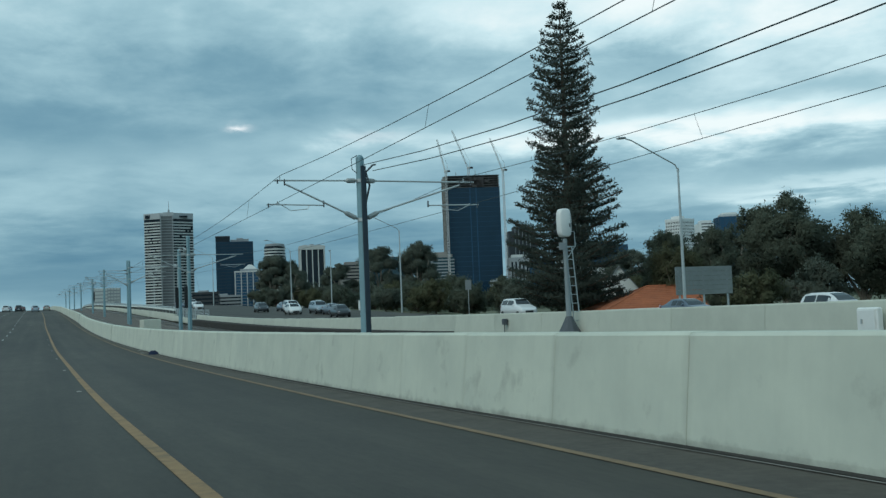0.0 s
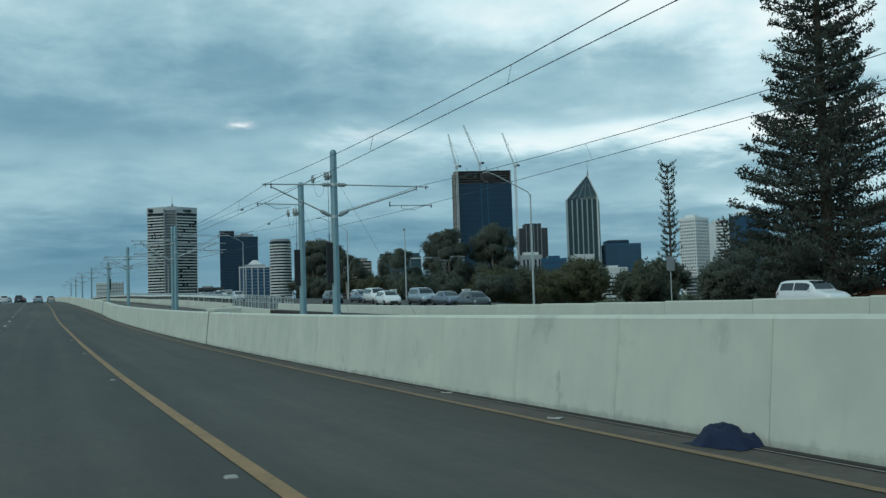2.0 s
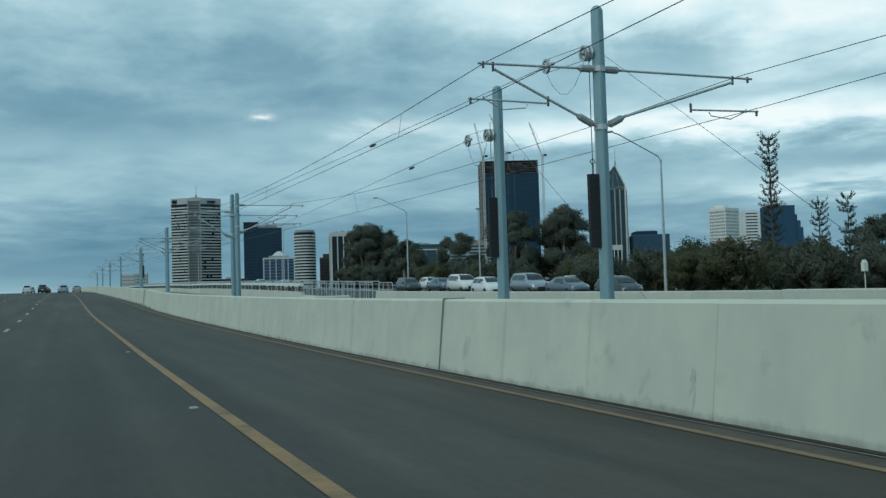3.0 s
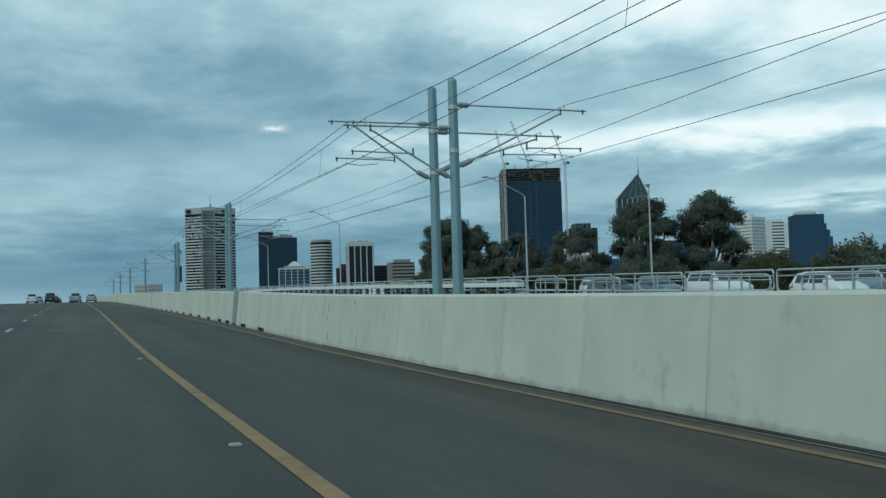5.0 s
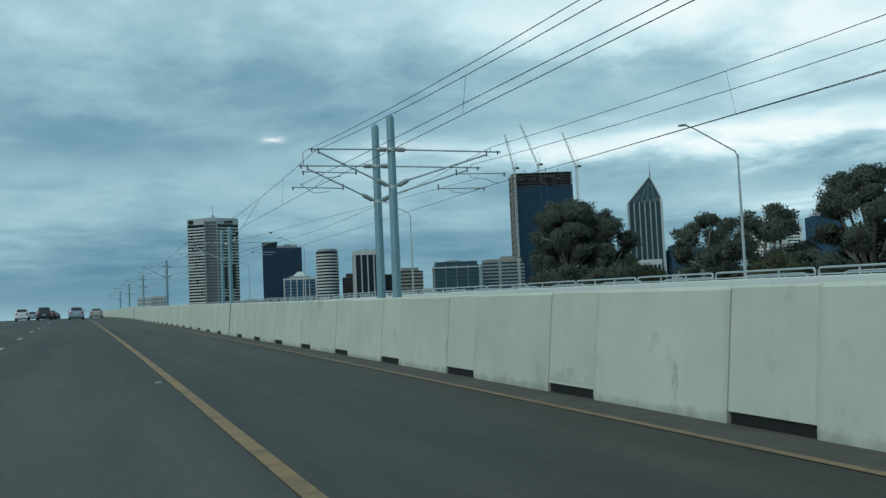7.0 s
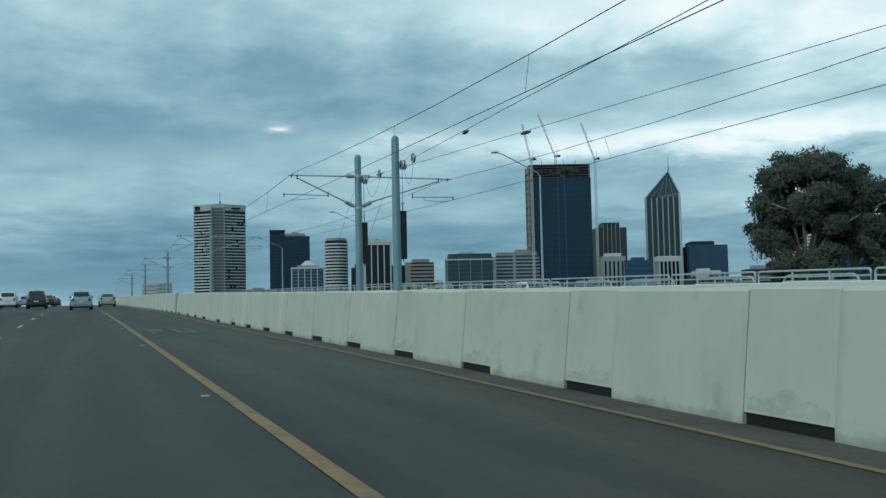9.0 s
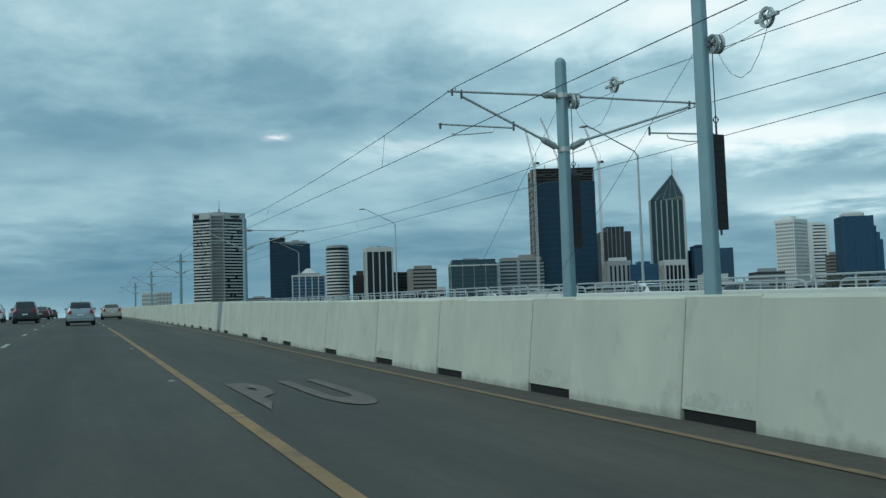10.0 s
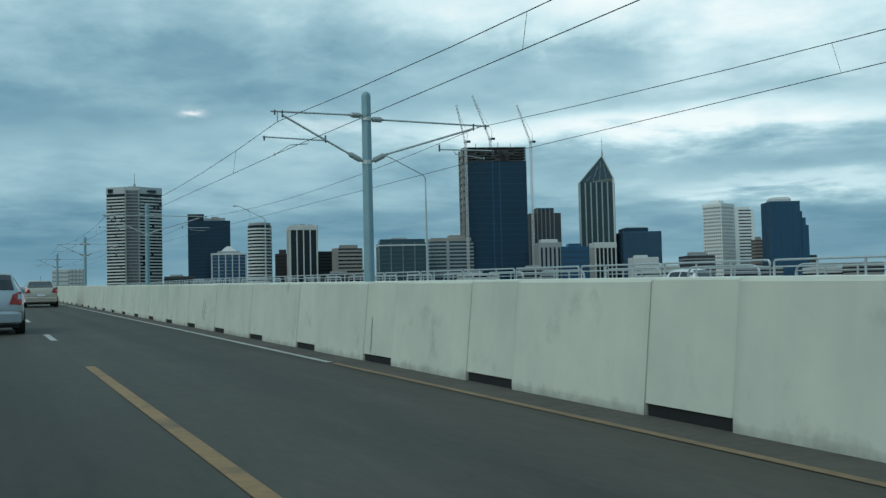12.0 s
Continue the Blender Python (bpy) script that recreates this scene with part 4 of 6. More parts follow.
# ---- street lamps on the far edge ----
def street_lamp(x, y, height):
    root = empty("street_lamp", pose(x, y, road_z(y)))
    part("post", Build().lathe([(0.13, -0.6), (0.11, height * 0.5), (0.07, height)], 8), M_GALV, root)
    part("arm", Build().path([(0, 0, height - 0.15), (-0.25, 0, height + 0.25), (-4.0, 0, height + 2.0), (-4.5, 0, height + 2.12)], 0.05), M_GALV, root)
    head = Build().lathe([(0.05, -0.42), (0.16, -0.3), (0.19, 0.05), (0.12, 0.34), (0.04, 0.4)], 10, Matrix.Translation((-4.85, 0, height + 2.16)) @ Euler((0, radians(83), 0)).to_matrix().to_4x4() @ Matrix.Diagonal((0.55, 1.0, 1.0, 1)))
    part("head", head, M_LAMP_HEAD, root, "grey lamp head", True)
    part("bracket", Build().lathe([(0.1, height - 0.3), (0.1, height - 0.1)], 8), M_GALV, root)
    return tagged(root, "tall galvanised street lamp with a slanting arm beside the carriageway", "street lamp", "street lamps")


for x, y, h in ((45.85, 66.3, 11.35), (46.9, 133.5, 11.1), (48.7, 206.0, 11.35), (43.6, 272.6, 12.6), (42.8, 338.3, 12.05), (42.0, 402.0, 12.0)):
    street_lamp(x, y, h)


def flood_pole(x, y, height):
    root = empty("floodlight_pole", pose(x, y, road_z(y)))
    part("post", Build().lathe([(0.11, -0.6), (0.09, height * 0.6), (0.06, height)], 8), M_GALV, root)
    part("floodlight", Build().bevel_box(-0.3, 0.1, -0.16, 0.16, height - 0.06, height + 0.14, 0.04), M_LAMP_HEAD, root, "small grey floodlight")
    part("bracket", Build().tube((0, 0, height - 0.25), (-0.2, 0, height - 0.05), 0.03), M_GALV, root)
    return tagged(root, "slim galvanised pole with a floodlight on top", "light pole", "floodlight poles")


for x, y, h in ((50.6, 182.4, 10.25),):
    flood_pole(x, y, h)


# ---- city towers beyond the river ----
M_GLASS_NAVY = material("navy_glass_wall", (0.013, 0.038, 0.066), 0.12, vary=0.2, grain=0.05, spec=0.28)
M_GLASS_BLUE = material("blue_glass_wall", (0.026, 0.082, 0.15), 0.15, vary=0.15, grain=0.05, spec=0.3)
M_GLASS_TEAL = material("teal_glass_wall", (0.03, 0.065, 0.08), 0.15, vary=0.15, grain=0.05, spec=0.4)
M_GLASS_DARK = material("dark_window_glass", (0.012, 0.018, 0.025), 0.2, vary=0.2, grain=0.2, spec=0.3)
M_TOWER_WHITE = material("white_tower_cladding", (0.55, 0.56, 0.54), 0.8, vary=0.08, grain=0.1)
M_TOWER_BRIGHT = material("bright_white_cladding", (0.74, 0.75, 0.73), 0.7, vary=0.06, grain=0.1)
M_GLASS_STEEL = material("steel_blue_glass_wall", (0.036, 0.085, 0.14), 0.15, vary=0.2, grain=0.05, spec=0.3)
M_TOWER_PALE = material("pale_grey_cladding", (0.42, 0.44, 0.45), 0.8, vary=0.1, grain=0.1)
M_TOWER_GREY = material("grey_tower_concrete", (0.30, 0.32, 0.33), 0.85, vary=0.12, grain=0.1)
M_TOWER_BEIGE = material("beige_tower_cladding", (0.28, 0.262, 0.24), 0.85, vary=0.1, grain=0.1)
M_TOWER_BROWN = material("brown_tower_cladding", (0.075, 0.062, 0.06), 0.8, vary=0.15, grain=0.1)
M_TOWER_BLACK = material("black_tower_cladding", (0.03, 0.032, 0.036), 0.6, vary=0.15, grain=0.1)
M_FORMWORK = material("dark_grey_formwork_mesh", (0.062, 0.056, 0.056), 0.9, vary=0.35, grain=0.3)
M_RAW_SLAB = material("raw_concrete_slab", (0.13, 0.125, 0.12), 0.9, vary=0.2, grain=0.3)
M_TEAL_PANEL = material("dark_teal_glass", (0.026, 0.055, 0.062), 0.2, vary=0.2, grain=0.05, spec=0.4)
M_TOWER_DIM = material("dark_grey_cladding", (0.062, 0.066, 0.072), 0.7, vary=0.15, grain=0.1)
M_PALE_TEAL = material("pale_teal_fin", (0.30, 0.37, 0.38), 0.6, vary=0.1, grain=0.1)
M_BAY_GREY = material("grey_bay_cladding", (0.13, 0.14, 0.145), 0.7, vary=0.2, grain=0.2)
M_CRANE = material("pale_crane_steel", (0.58, 0.58, 0.57), 0.6, vary=0.1)
BASE_Z = -2.0


def tower(name, x, y, top, turn, deep, wide, wall, label, crown=None):
    """A box tower: its nearest corner at x, y; one face runs 'wide' to the right, the other 'deep' away; turn in degrees from ahead to the right."""
    root = tagged(empty(name, pose(x, y, BASE_Z, 0, 0, -turn)), label, "tower block", "city towers")
    h = top - BASE_Z
    part("wall", Build().bevel_box(0, wide, 0, deep, 0, h, 0.4), wall, root)
    return root, h


def bands(root, wide, deep, z0, z1, count, thick, mat, proud=0.5, name="floor_band", x0=0.0):
    step = (z1 - z0) / count
    me = Build().box(x0 - proud, wide + proud, -proud, deep + proud, 0, step * thick).mesh(name, mat)
    for k in range(count):
        piece(name, me, root, Matrix.Translation((0, 0, z0 + step * k)))


def fins(root, wide, deep, z0, z1, count, thick, mat, proud=0.6, name="fin", front=True, side=True):
    if front:
        me = Build().box(-thick / 2, thick / 2, -proud, 0.1, z0, z1).mesh(name, mat)
        for k in range(count + 1):
            piece(name, me, root, Matrix.Translation((thick / 2 + (wide - thick) * k / count, 0, 0)))
    if side:
        n = max(1, int(round(count * deep / max(wide, 1))))
        for sx in (-proud, wide - 0.1):
            me = Build().box(sx, sx + proud + 0.1, -thick / 2, thick / 2, z0, z1).mesh(name, mat)
            for k in range(n + 1):
                piece(name, me, root, Matrix.Translation((0, thick / 2 + (deep - thick) * k / n, 0)))


def roof_box(root, x0, x1, y0, y1, z0, z1, mat, name="plant_room", b=0.3):
    return part(name, Build().bevel_box(x0, x1, y0, y1, z0, z1, b), mat, root)


# slab tower with pale floor bands and a slim roof mast
def prism(b, outline, z0, z1, grow=0.0):
    cx, cy = sum(p[0] for p in outline) / len(outline), sum(p[1] for p in outline) / len(outline)
    pts = []
    for z in (z0, z1):
        for x, y in outline:
            d = math.hypot(x - cx, y - cy)
            pts.append((x + (x - cx) / d * grow, y + (y - cy) / d * grow, z))
    n = len(outline)
    return b.add(pts, [(i, (i + 1) % n, n + (i + 1) % n, n + i) for i in range(n)] + [tuple(range(n - 1, -1, -1)), tuple(range(n, 2 * n))])


t = tagged(empty("banded_tower", pose(222, 2305, BASE_Z, 0, 0, -7.4)), "tall dark tower with pale horizontal floor bands and a roof mast", "tower block", "city towers")
h, OUTLINE = 236.0, [(0, 0), (33, -20), (62, -22), (103, 0), (103, 55), (0, 55)]
part("wall", prism(Build(), OUTLINE, 0, h), M_GLASS_DARK, t)
ring = prism(Build(), OUTLINE, 0, 2.75, 0.9).mesh("floor_band", M_TOWER_WHITE)
for k in range(36):
    piece("floor_band", ring, t, Matrix.Translation((0, 0, 6.15 * k)))
part("crown", prism(Build(), OUTLINE, h - 12, h + 1, 1.1), M_TOWER_PALE, t)
part("corner_bay", Build().add([(36, -23.5, 0), (59, -25, 0), (59, -20, 0), (36, -20, 0), (36, -23.5, h - 6), (59, -25, h - 6), (59, -20, h - 6), (36, -20, h - 6)],
                               [(0, 1, 5, 4), (1, 2, 6, 5), (2, 3, 7, 6), (3, 0, 4, 7), (4, 5, 6, 7), (3, 2, 1, 0)]), M_BAY_GREY, t)
thin = Build().box(34.5, 60.5, -26, -20, 0, 1.5).mesh("bay_floor", M_TOWER_GREY)
for k in range(37):
    piece("bay_floor", thin, t, Matrix.Translation((0, 0, 6.15 * k + 0.8)))
for x in (35, 60):
    part("bay_pier", Build().box(x - 1.2, x + 1.2, -26.3, -20, 0, h - 4), M_TOWER_GREY, t)
part("crown_opening", Build().box(70, 92, -18, -4.0, h - 8.5, h - 5.0, pose(0, 1.6, 0)), M_GLASS_DARK, t)
part("crown_opening", Build().box(2, 12, -9, 2, h - 9.5, h - 2.5), M_GLASS_DARK, t)
random.seed(21)
for k in range(26):
    u = random.random()
    x = 64 + 36 * u if k % 3 else 4 + 26 * u
    yy = -22 + 22 * (x - 62) / 41 if k % 3 else -20 * x / 33
    z = 6.15 * random.randint(2, 33)
    part("dark_opening", Build().box(x, x + 4.5, yy - 2.2, yy + 3, z, z + 6), M_GLASS_DARK, t)
roof_box(t, 40, 62, 5, 35, h, h + 5, M_TOWER_GREY)
part("roof_mast", Build().lathe([(2.4, h + 4), (2.0, h + 10), (0.6, h + 11), (0.4, h + 30)], 8, Matrix.Translation((52, 6, 0))), M_TOWER_GREY, t)

t, h = tower("dark_glass_tower", 358, 2200, 164, 10.3, 45, 79, M_GLASS_NAVY, "dark navy glass tower with a taller slab and white roof plant")
part("slab", Build().bevel_box(0, 30, 5, 40, h - 1, h + 11, 0.4), M_GLASS_DARK, t)
part("slab_cap", Build().bevel_box(-0.5, 30.5, 4.5, 40.5, h + 10.5, h + 13, 0.4), M_TOWER_BLACK, t)
for x0, x1, z in ((31, 50, 5), (44, 58, 8), (55, 70, 6)):
    roof_box(t, x0, x1, 8, 30, h, h + z, M_TOWER_GREY)
bands(t, 79, 45, 20, h, 22, 0.06, M_TOWER_BLACK, 0.15)

t, h = tower("pyramid_roof_block", 361, 2000, 90.7, 11.6, 50, 59, M_GLASS_BLUE, "blue glass office block with white piers and a white pyramid roof")
fins(t, 59, 50, 0, h, 5, 1.6, M_TOWER_WHITE)
bands(t, 59, 50, 10, h, 14, 0.12, M_TOWER_GREY, 0.25)
part("cornice", Build().bevel_box(-1, 60, -1, 51, h - 2, h + 1, 0.4), M_TOWER_WHITE, t)
part("upper_storey", Build().bevel_box(10, 49, 8, 42, h, h + 5, 0.4), M_TOWER_GREY, t)
part("pyramid_roof", Build().add([(16, 12, h + 5), (43, 12, h + 5), (43, 38, h + 5), (16, 38, h + 5), (26, 22, h + 14), (33, 22, h + 14), (33, 28, h + 14), (26, 28, h + 14)],
                                 [(0, 1, 5, 4), (1, 2, 6, 5), (2, 3, 7, 6), (3, 0, 4, 7), (4, 5, 6, 7), (3, 2, 1, 0)]), M_TOWER_WHITE, t)

# rounded banded tower
root = tagged(empty("rounded_tower", pose(410, 1858, BASE_Z, 0, 0, -13.7)), "rounded grey office tower with white floor bands", "tower block", "city towers")
part("wall", Build().lathe([(19.0, 0), (19.0, 131)], 20), M_GLASS_DARK, root)
ring = Build().lathe([(19.6, 0), (19.6, 2.6)], 20).mesh("floor_band", M_TOWER_WHITE)
for k in range(24):
    piece("floor_band", ring, root, Matrix.Translation((0, 0, 2 + 5.3 * k)))
part("cap", Build().lathe([(17.5, 129), (17.5, 135), (12, 136)], 20), M_TOWER_GREY, root)

t, h = tower("brown_block", 447, 1900, 86, 13, 30, 26, M_TOWER_BROWN, "low dark brown office block")
roof_box(t, 6, 18, 6, 20, h, h + 7, M_TOWER_BROWN)
bands(t, 26, 30, 6, h, 14, 0.3, M_TOWER_BLACK, 0.2)
t, h = tower("white_striped_tower", 446, 1810, 126, 10, 40, 44, M_GLASS_DARK, "dark tower with broad white vertical piers and a white top")
fins(t, 44, 40, 0, h, 4, 1.8, M_TOWER_WHITE, 0.9)
part("top_band", Build().bevel_box(-1, 45, -1, 41, h - 7, h + 0.5, 0.4), M_TOWER_WHITE, t)
for k in range(3):
    roof_box(t, 6 + 12 * k, 14 + 12 * k, 8, 20, h, h + 2.5 + k % 2, M_TOWER_GREY)
t, h = tower("black_block", 503, 1850, 87, 10, 30, 30, M_TOWER_BLACK, "square black office block")
bands(t, 30, 30, 4, h, 16, 0.25, M_GLASS_DARK, 0.2)
t, h = tower("beige_block", 511, 1780, 88, 10, 30, 44, M_GLASS_DARK, "beige office block with rows of dark windows")
bands(t, 44, 30, 0, h, 15, 0.6, M_TOWER_BEIGE)
part("corner_pier", Build().box(-0.8, 5, -0.8, 30, 0, h + 0.5), M_TOWER_BEIGE, t)
roof_box(t, 10, 38, 8, 24, h, h + 6, M_TOWER_BEIGE)
t, h = tower("low_white_block", 545, 1740, 57, 12, 20, 12, M_TOWER_WHITE, "small white block with a flat roof")
bands(t, 12, 20, 0, h, 8, 0.4, M_GLASS_DARK, 0.2)

t, h = tower("teal_glass_block", 479, 1500, 80, 16, 40, 64, M_GLASS_TEAL, "broad teal glass office block with a pale roof frame")
fins(t, 64, 40, 0, h, 4, 0.6, M_TOWER_GREY, 0.4)
bands(t, 64, 40, 8, h - 4, 12, 0.05, M_BAY_GREY, 0.2)
part("roof_frame", Build().bevel_box(-0.8, 65, -0.8, 41, h - 4, h - 2.4, 0.3), M_TOWER_WHITE, t)
part("roof_storey", Build().bevel_box(2, 62, 3, 38, h - 1, h + 5, 0.4), M_GLASS_TEAL, t)
roof_box(t, 18, 38, 6, 20, h + 4, h + 7, M_TOWER_GREY)
t, h = tower("banded_block", 565, 1530, 84, 16, 40, 62, M_GLASS_TEAL, "grey office block with pale floor bands and a beige roof storey")
bands(t, 62, 40, 0, h, 17, 0.45, M_TOWER_GREY)
part("corner_pier", Build().box(24, 28, -0.9, 0.2, 0, h), M_TOWER_GREY, t)
part("roof_storey", Build().bevel_box(3, 60, 3, 36, h, h + 5, 0.4), M_TOWER_BEIGE, t)
roof_box(t, 30, 56, 8, 30, h + 5, h + 9, M_TOWER_BEIGE)


# the tower under construction with its cranes
t, h = tower("unfinished_tower", 617, 1520, 196, 18, 40, 88.6, M_GLASS_NAVY, "tall navy glass tower under construction with an unclad concrete top")
bands(t, 88.6, 40, 6, h, 24, 0.05, M_GLASS_BLUE, 0.12)
for x in (40, 50):
    part("wall_recess", Build().box(x - 0.7, x + 0.7, -0.5, 0.2, 4, h), M_GLASS_BLUE, t)
slab = Build().bevel_box(-0.3, 88.9, -0.3, 40.3, 0, 0.55, 0.2).mesh("floor_slab", M_RAW_SLAB)
for k in range(6):
    piece("floor_slab", slab, t, Matrix.Translation((0, 0, h + 0.2 + 3.8 * k)))
part("core", Build().box(3, 86, 4, 37, h, h + 20.5), M_FORMWORK, t)
col = Build().box(-0.6, 0.6, -0.6, 0.6, h, h + 19.5).mesh("column", M_FORMWORK)
for k in range(12):
    for yy in (1.2, 38.5):
        piece("column", col, t, Matrix.Translation((1.5 + 85.5 * k / 11, yy, 0)))
random.seed(11)
for k in range(9):
    x = 4 + 78 * random.random()
    part("safety_screen", Build().box(x, x + 4 + 7 * random.random(), -0.8, -0.55, h + 0.5 + 3.8 * random.randint(0, 2), h + 8.0 + 3.8 * random.randint(1, 2)), M_FORMWORK, t)
part("side_frame", Build().box(-3.4, -0.6, 2, 5, 0, h + 19), M_TOWER_BEIGE, t)
part("side_frame", Build().box(-3.4, -0.6, 33, 36, 0, h + 19), M_TOWER_BEIGE, t)
bands(t, -0.6, 36, 0, h + 18, 22, 0.12, M_TOWER_BEIGE, 0.0, "side_beam", -3.2)
for x, z in ((20, 3), (52, 4), (70, 3)):
    part("roof_post", Build().tube((x, 20, h + 20), (x, 20, h + 22 + z * 2), 0.5), M_TOWER_GREY, t)
UNFINISHED_TOP = 196 + 21


def lattice(b, p, q, w, n):
    """Four chords with zigzag bracing between two points."""
    p, q = Vector(p), Vector(q)
    m = (q - p).to_track_quat("Z", "Y").to_matrix()
    offs = [m @ Vector((sx * w / 2, sy * w / 2, 0)) for sx, sy in ((-1, -1), (1, -1), (1, 1), (-1, 1))]
    for o in offs:
        b.tube(p + o, q + o, w * 0.11, None, 4)
    for k in range(n):
        a, c = p.lerp(q, k / n), p.lerp(q, (k + 1) / n)
        for i in range(4):
            b.tube(a + offs[i], c + offs[(i + 1) % 4], w * 0.07, None, 4)


def tower_crane(x, y, z_base, z_top, jib):
    root = tagged(empty("tower_crane", pose(x, y, z_base)), "pale lattice luffing crane on the unfinished tower", "tower crane", "tower cranes")
    h = z_top - z_base
    mb = Build()
    lattice(mb, (0, 0, 0), (0, 0, h), 2.6, max(3, int(h / 5)))
    part("crane_mast", mb, M_CRANE, root)
    part("cab", Build().bevel_box(-2.2, 2.2, -2, 2, h - 1, h + 2.2, 0.4), M_CRANE, root)
    part("counterweight", Build().bevel_box(3.0, 7.5, -1.4, 1.4, h - 0.5, h + 2.5, 0.3), M_TOWER_BLACK, root)
    jb = Build()
    lattice(jb, (-1, 0, h + 1), (jib[0], 0, h + jib[1]), 1.7, 12)
    part("jib", jb, M_CRANE, root)
    part("a_frame", Build().tube((2.5, 0, h + 1), (3.2, 0, h + 12), 0.5, 0.3, 5), M_CRANE, root)
    part("luffing_rope", Build().tube((3.2, 0, h + 12), (jib[0] * 0.9, 0, h + jib[1] * 0.92), 0.14, None, 4), M_WIRE, root)
    return root


tower_crane(616, 1512, 20, 222, (-13, 52))
tower_crane(664, 1530, UNFINISHED_TOP - 3, 231, (-27, 62))
tower_crane(706, 1487, BASE_Z, 222, (-21, 52))

t, h = tower("brown_pier_tower", 765, 1600, 132, 18, 36, 48.5, M_TOWER_DIM, "dark grey tower with pale vertical piers")
part("upper_storey", Build().bevel_box(10, 38, 2, 32, h - 1, h + 8, 0.5), M_TOWER_DIM, t)
for k in range(5):
    part("pier", Build().box(11 + 6.5 * k, 12.2 + 6.5 * k, -0.7, 0.2, 0, h + (6 if k < 4 else 0)), M_TOWER_GREY, t)
part("roof_opening", Build().box(16, 32, 1.4, 2.2, h + 4, h + 6.5), M_GLASS_BLUE, t)
t, h = tower("beige_pier_block", 693, 1450, 78, 18, 30, 33, M_TOWER_GREY, "small grey block with dark vertical window strips")
for k in range(5):
    part("window_strip", Build().box(3 + 6 * k, 5.5 + 6 * k, -0.3, 0.2, 4, h - 7), M_GLASS_DARK, t)
roof_box(t, 5, 28, 6, 22, h, h + 4.5, M_TOWER_WHITE)
t, h = tower("blue_glass_block", 722, 1440, 72, 18, 28, 40, M_GLASS_BLUE, "small stepped blue glass block")
roof_box(t, 12, 30, 4, 20, h, h + 4, M_GLASS_BLUE)
bands(t, 40, 28, 4, h, 9, 0.1, M_TOWER_BLACK, 0.15)


# faceted tower with a slanting roof and spire
t, h = tower("spire_tower", 880, 1640, 186, 32.1, 52, 55, M_TEAL_PANEL, "dark tower with pale piers, a slanted pointed roof and spire")
fins(t, 55, 52, 0, h, 6, 2.0, M_PALE_TEAL, 1.6)
bands(t, 55, 52, 6, h, 36, 0.05, M_GLASS_DARK, 0.2)
roof = Build().add([(0, 0, h), (55, 0, h + 6), (55, 52, h + 6), (0, 52, h), (38, 8, h + 44), (39, 26, h + 44)],
                   [(0, 1, 4), (1, 2, 5, 4), (2, 3, 5), (3, 0, 4, 5), (3, 2, 1, 0)])
part("roof", roof, M_GLASS_TEAL, t)
for p, q in (((0, -0.4, h), (38, 7.4, h + 44)), ((55, -0.4, h + 6), (38, 7.4, h + 44))):
    part("roof_rib", Build().tube(p, q, 1.1 if p[0] else 0.7, None, 5), M_TOWER_WHITE, t)
for k in range(1, 5):
    u = k / 5
    part("roof_rib", Build().tube((55 * u, -0.3, h + 6 * u), (44 * u + 44 * (1 - u) * 0.5, 4, h + 6 * u + 30 * (1 - abs(u - 0.62))), 0.4, None, 4), M_TOWER_GREY, t)
part("edge_pier", Build().box(53.4, 56.0, -1.8, 0.3, 0, h + 6), M_TOWER_WHITE, t)
part("spire", Build().lathe([(1.6, h + 43), (1.0, h + 52), (0.45, h + 54), (0.25, h + 74)], 8, Matrix.Translation((38.5, 17, 0))), M_TOWER_GREY, t)

t, h = tower("colonnade_block", 803, 1480, 80, 18, 30, 31, M_GLASS_DARK, "white block with tall piers below a broad roof band")
fins(t, 31, 30, 0, h, 5, 1.5, M_TOWER_WHITE)
part("roof_band", Build().bevel_box(-1, 32, -1, 31, h - 8, h, 0.4), M_TOWER_WHITE, t)
t, h = tower("wide_blue_block", 927, 1590, 104, 22, 50, 62, M_GLASS_STEEL, "wide dark blue glass office block")
part("upper_storey", Build().bevel_box(3, 42, 4, 46, h - 1, h + 6, 0.4), M_GLASS_NAVY, t)
bands(t, 62, 50, 4, h, 20, 0.07, M_TOWER_BLACK, 0.2)
roof_box(t, 6, 40, 6, 40, h + 5, h + 7, M_TOWER_GREY)
t, h = tower("low_white_block", 800, 1380, 54, 18, 30, 34, M_TOWER_WHITE, "low white block with a stepped roof")
roof_box(t, 4, 20, 4, 18, h, h + 3, M_TOWER_WHITE)
t, h = tower("low_dark_block", 855, 1340, 54, 18, 30, 40, M_TOWER_BLACK, "low dark block with roof plant")
roof_box(t, 8, 30, 4, 18, h, h + 5, M_TOWER_GREY)
bands(t, 40, 30, 2, h, 10, 0.3, M_TOWER_GREY, 0.25)


# pale gridded tower and its striped neighbour
t, h = tower("white_grid_tower", 1071, 1526, 146, -20, 33, 40, M_GLASS_DARK, "white tower with a grid of small square windows")
bands(t, 40, 33, 0, h, 26, 0.47, M_TOWER_BRIGHT)
fins(t, 40, 33, 0, h, 11, 1.6, M_TOWER_BRIGHT, 0.55)
part("top_band", Build().bevel_box(-0.8, 40.8, -0.8, 33.8, h - 5, h + 0.5, 0.4), M_TOWER_BRIGHT, t)
roof_box(t, 4, 20, 6, 24, h, h + 5, M_TOWER_BRIGHT)
t, h = tower("white_striped_block", 1164, 1600, 143, 20, 30, 30, M_GLASS_DARK, "white tower with dark window stripes and a stepped top")
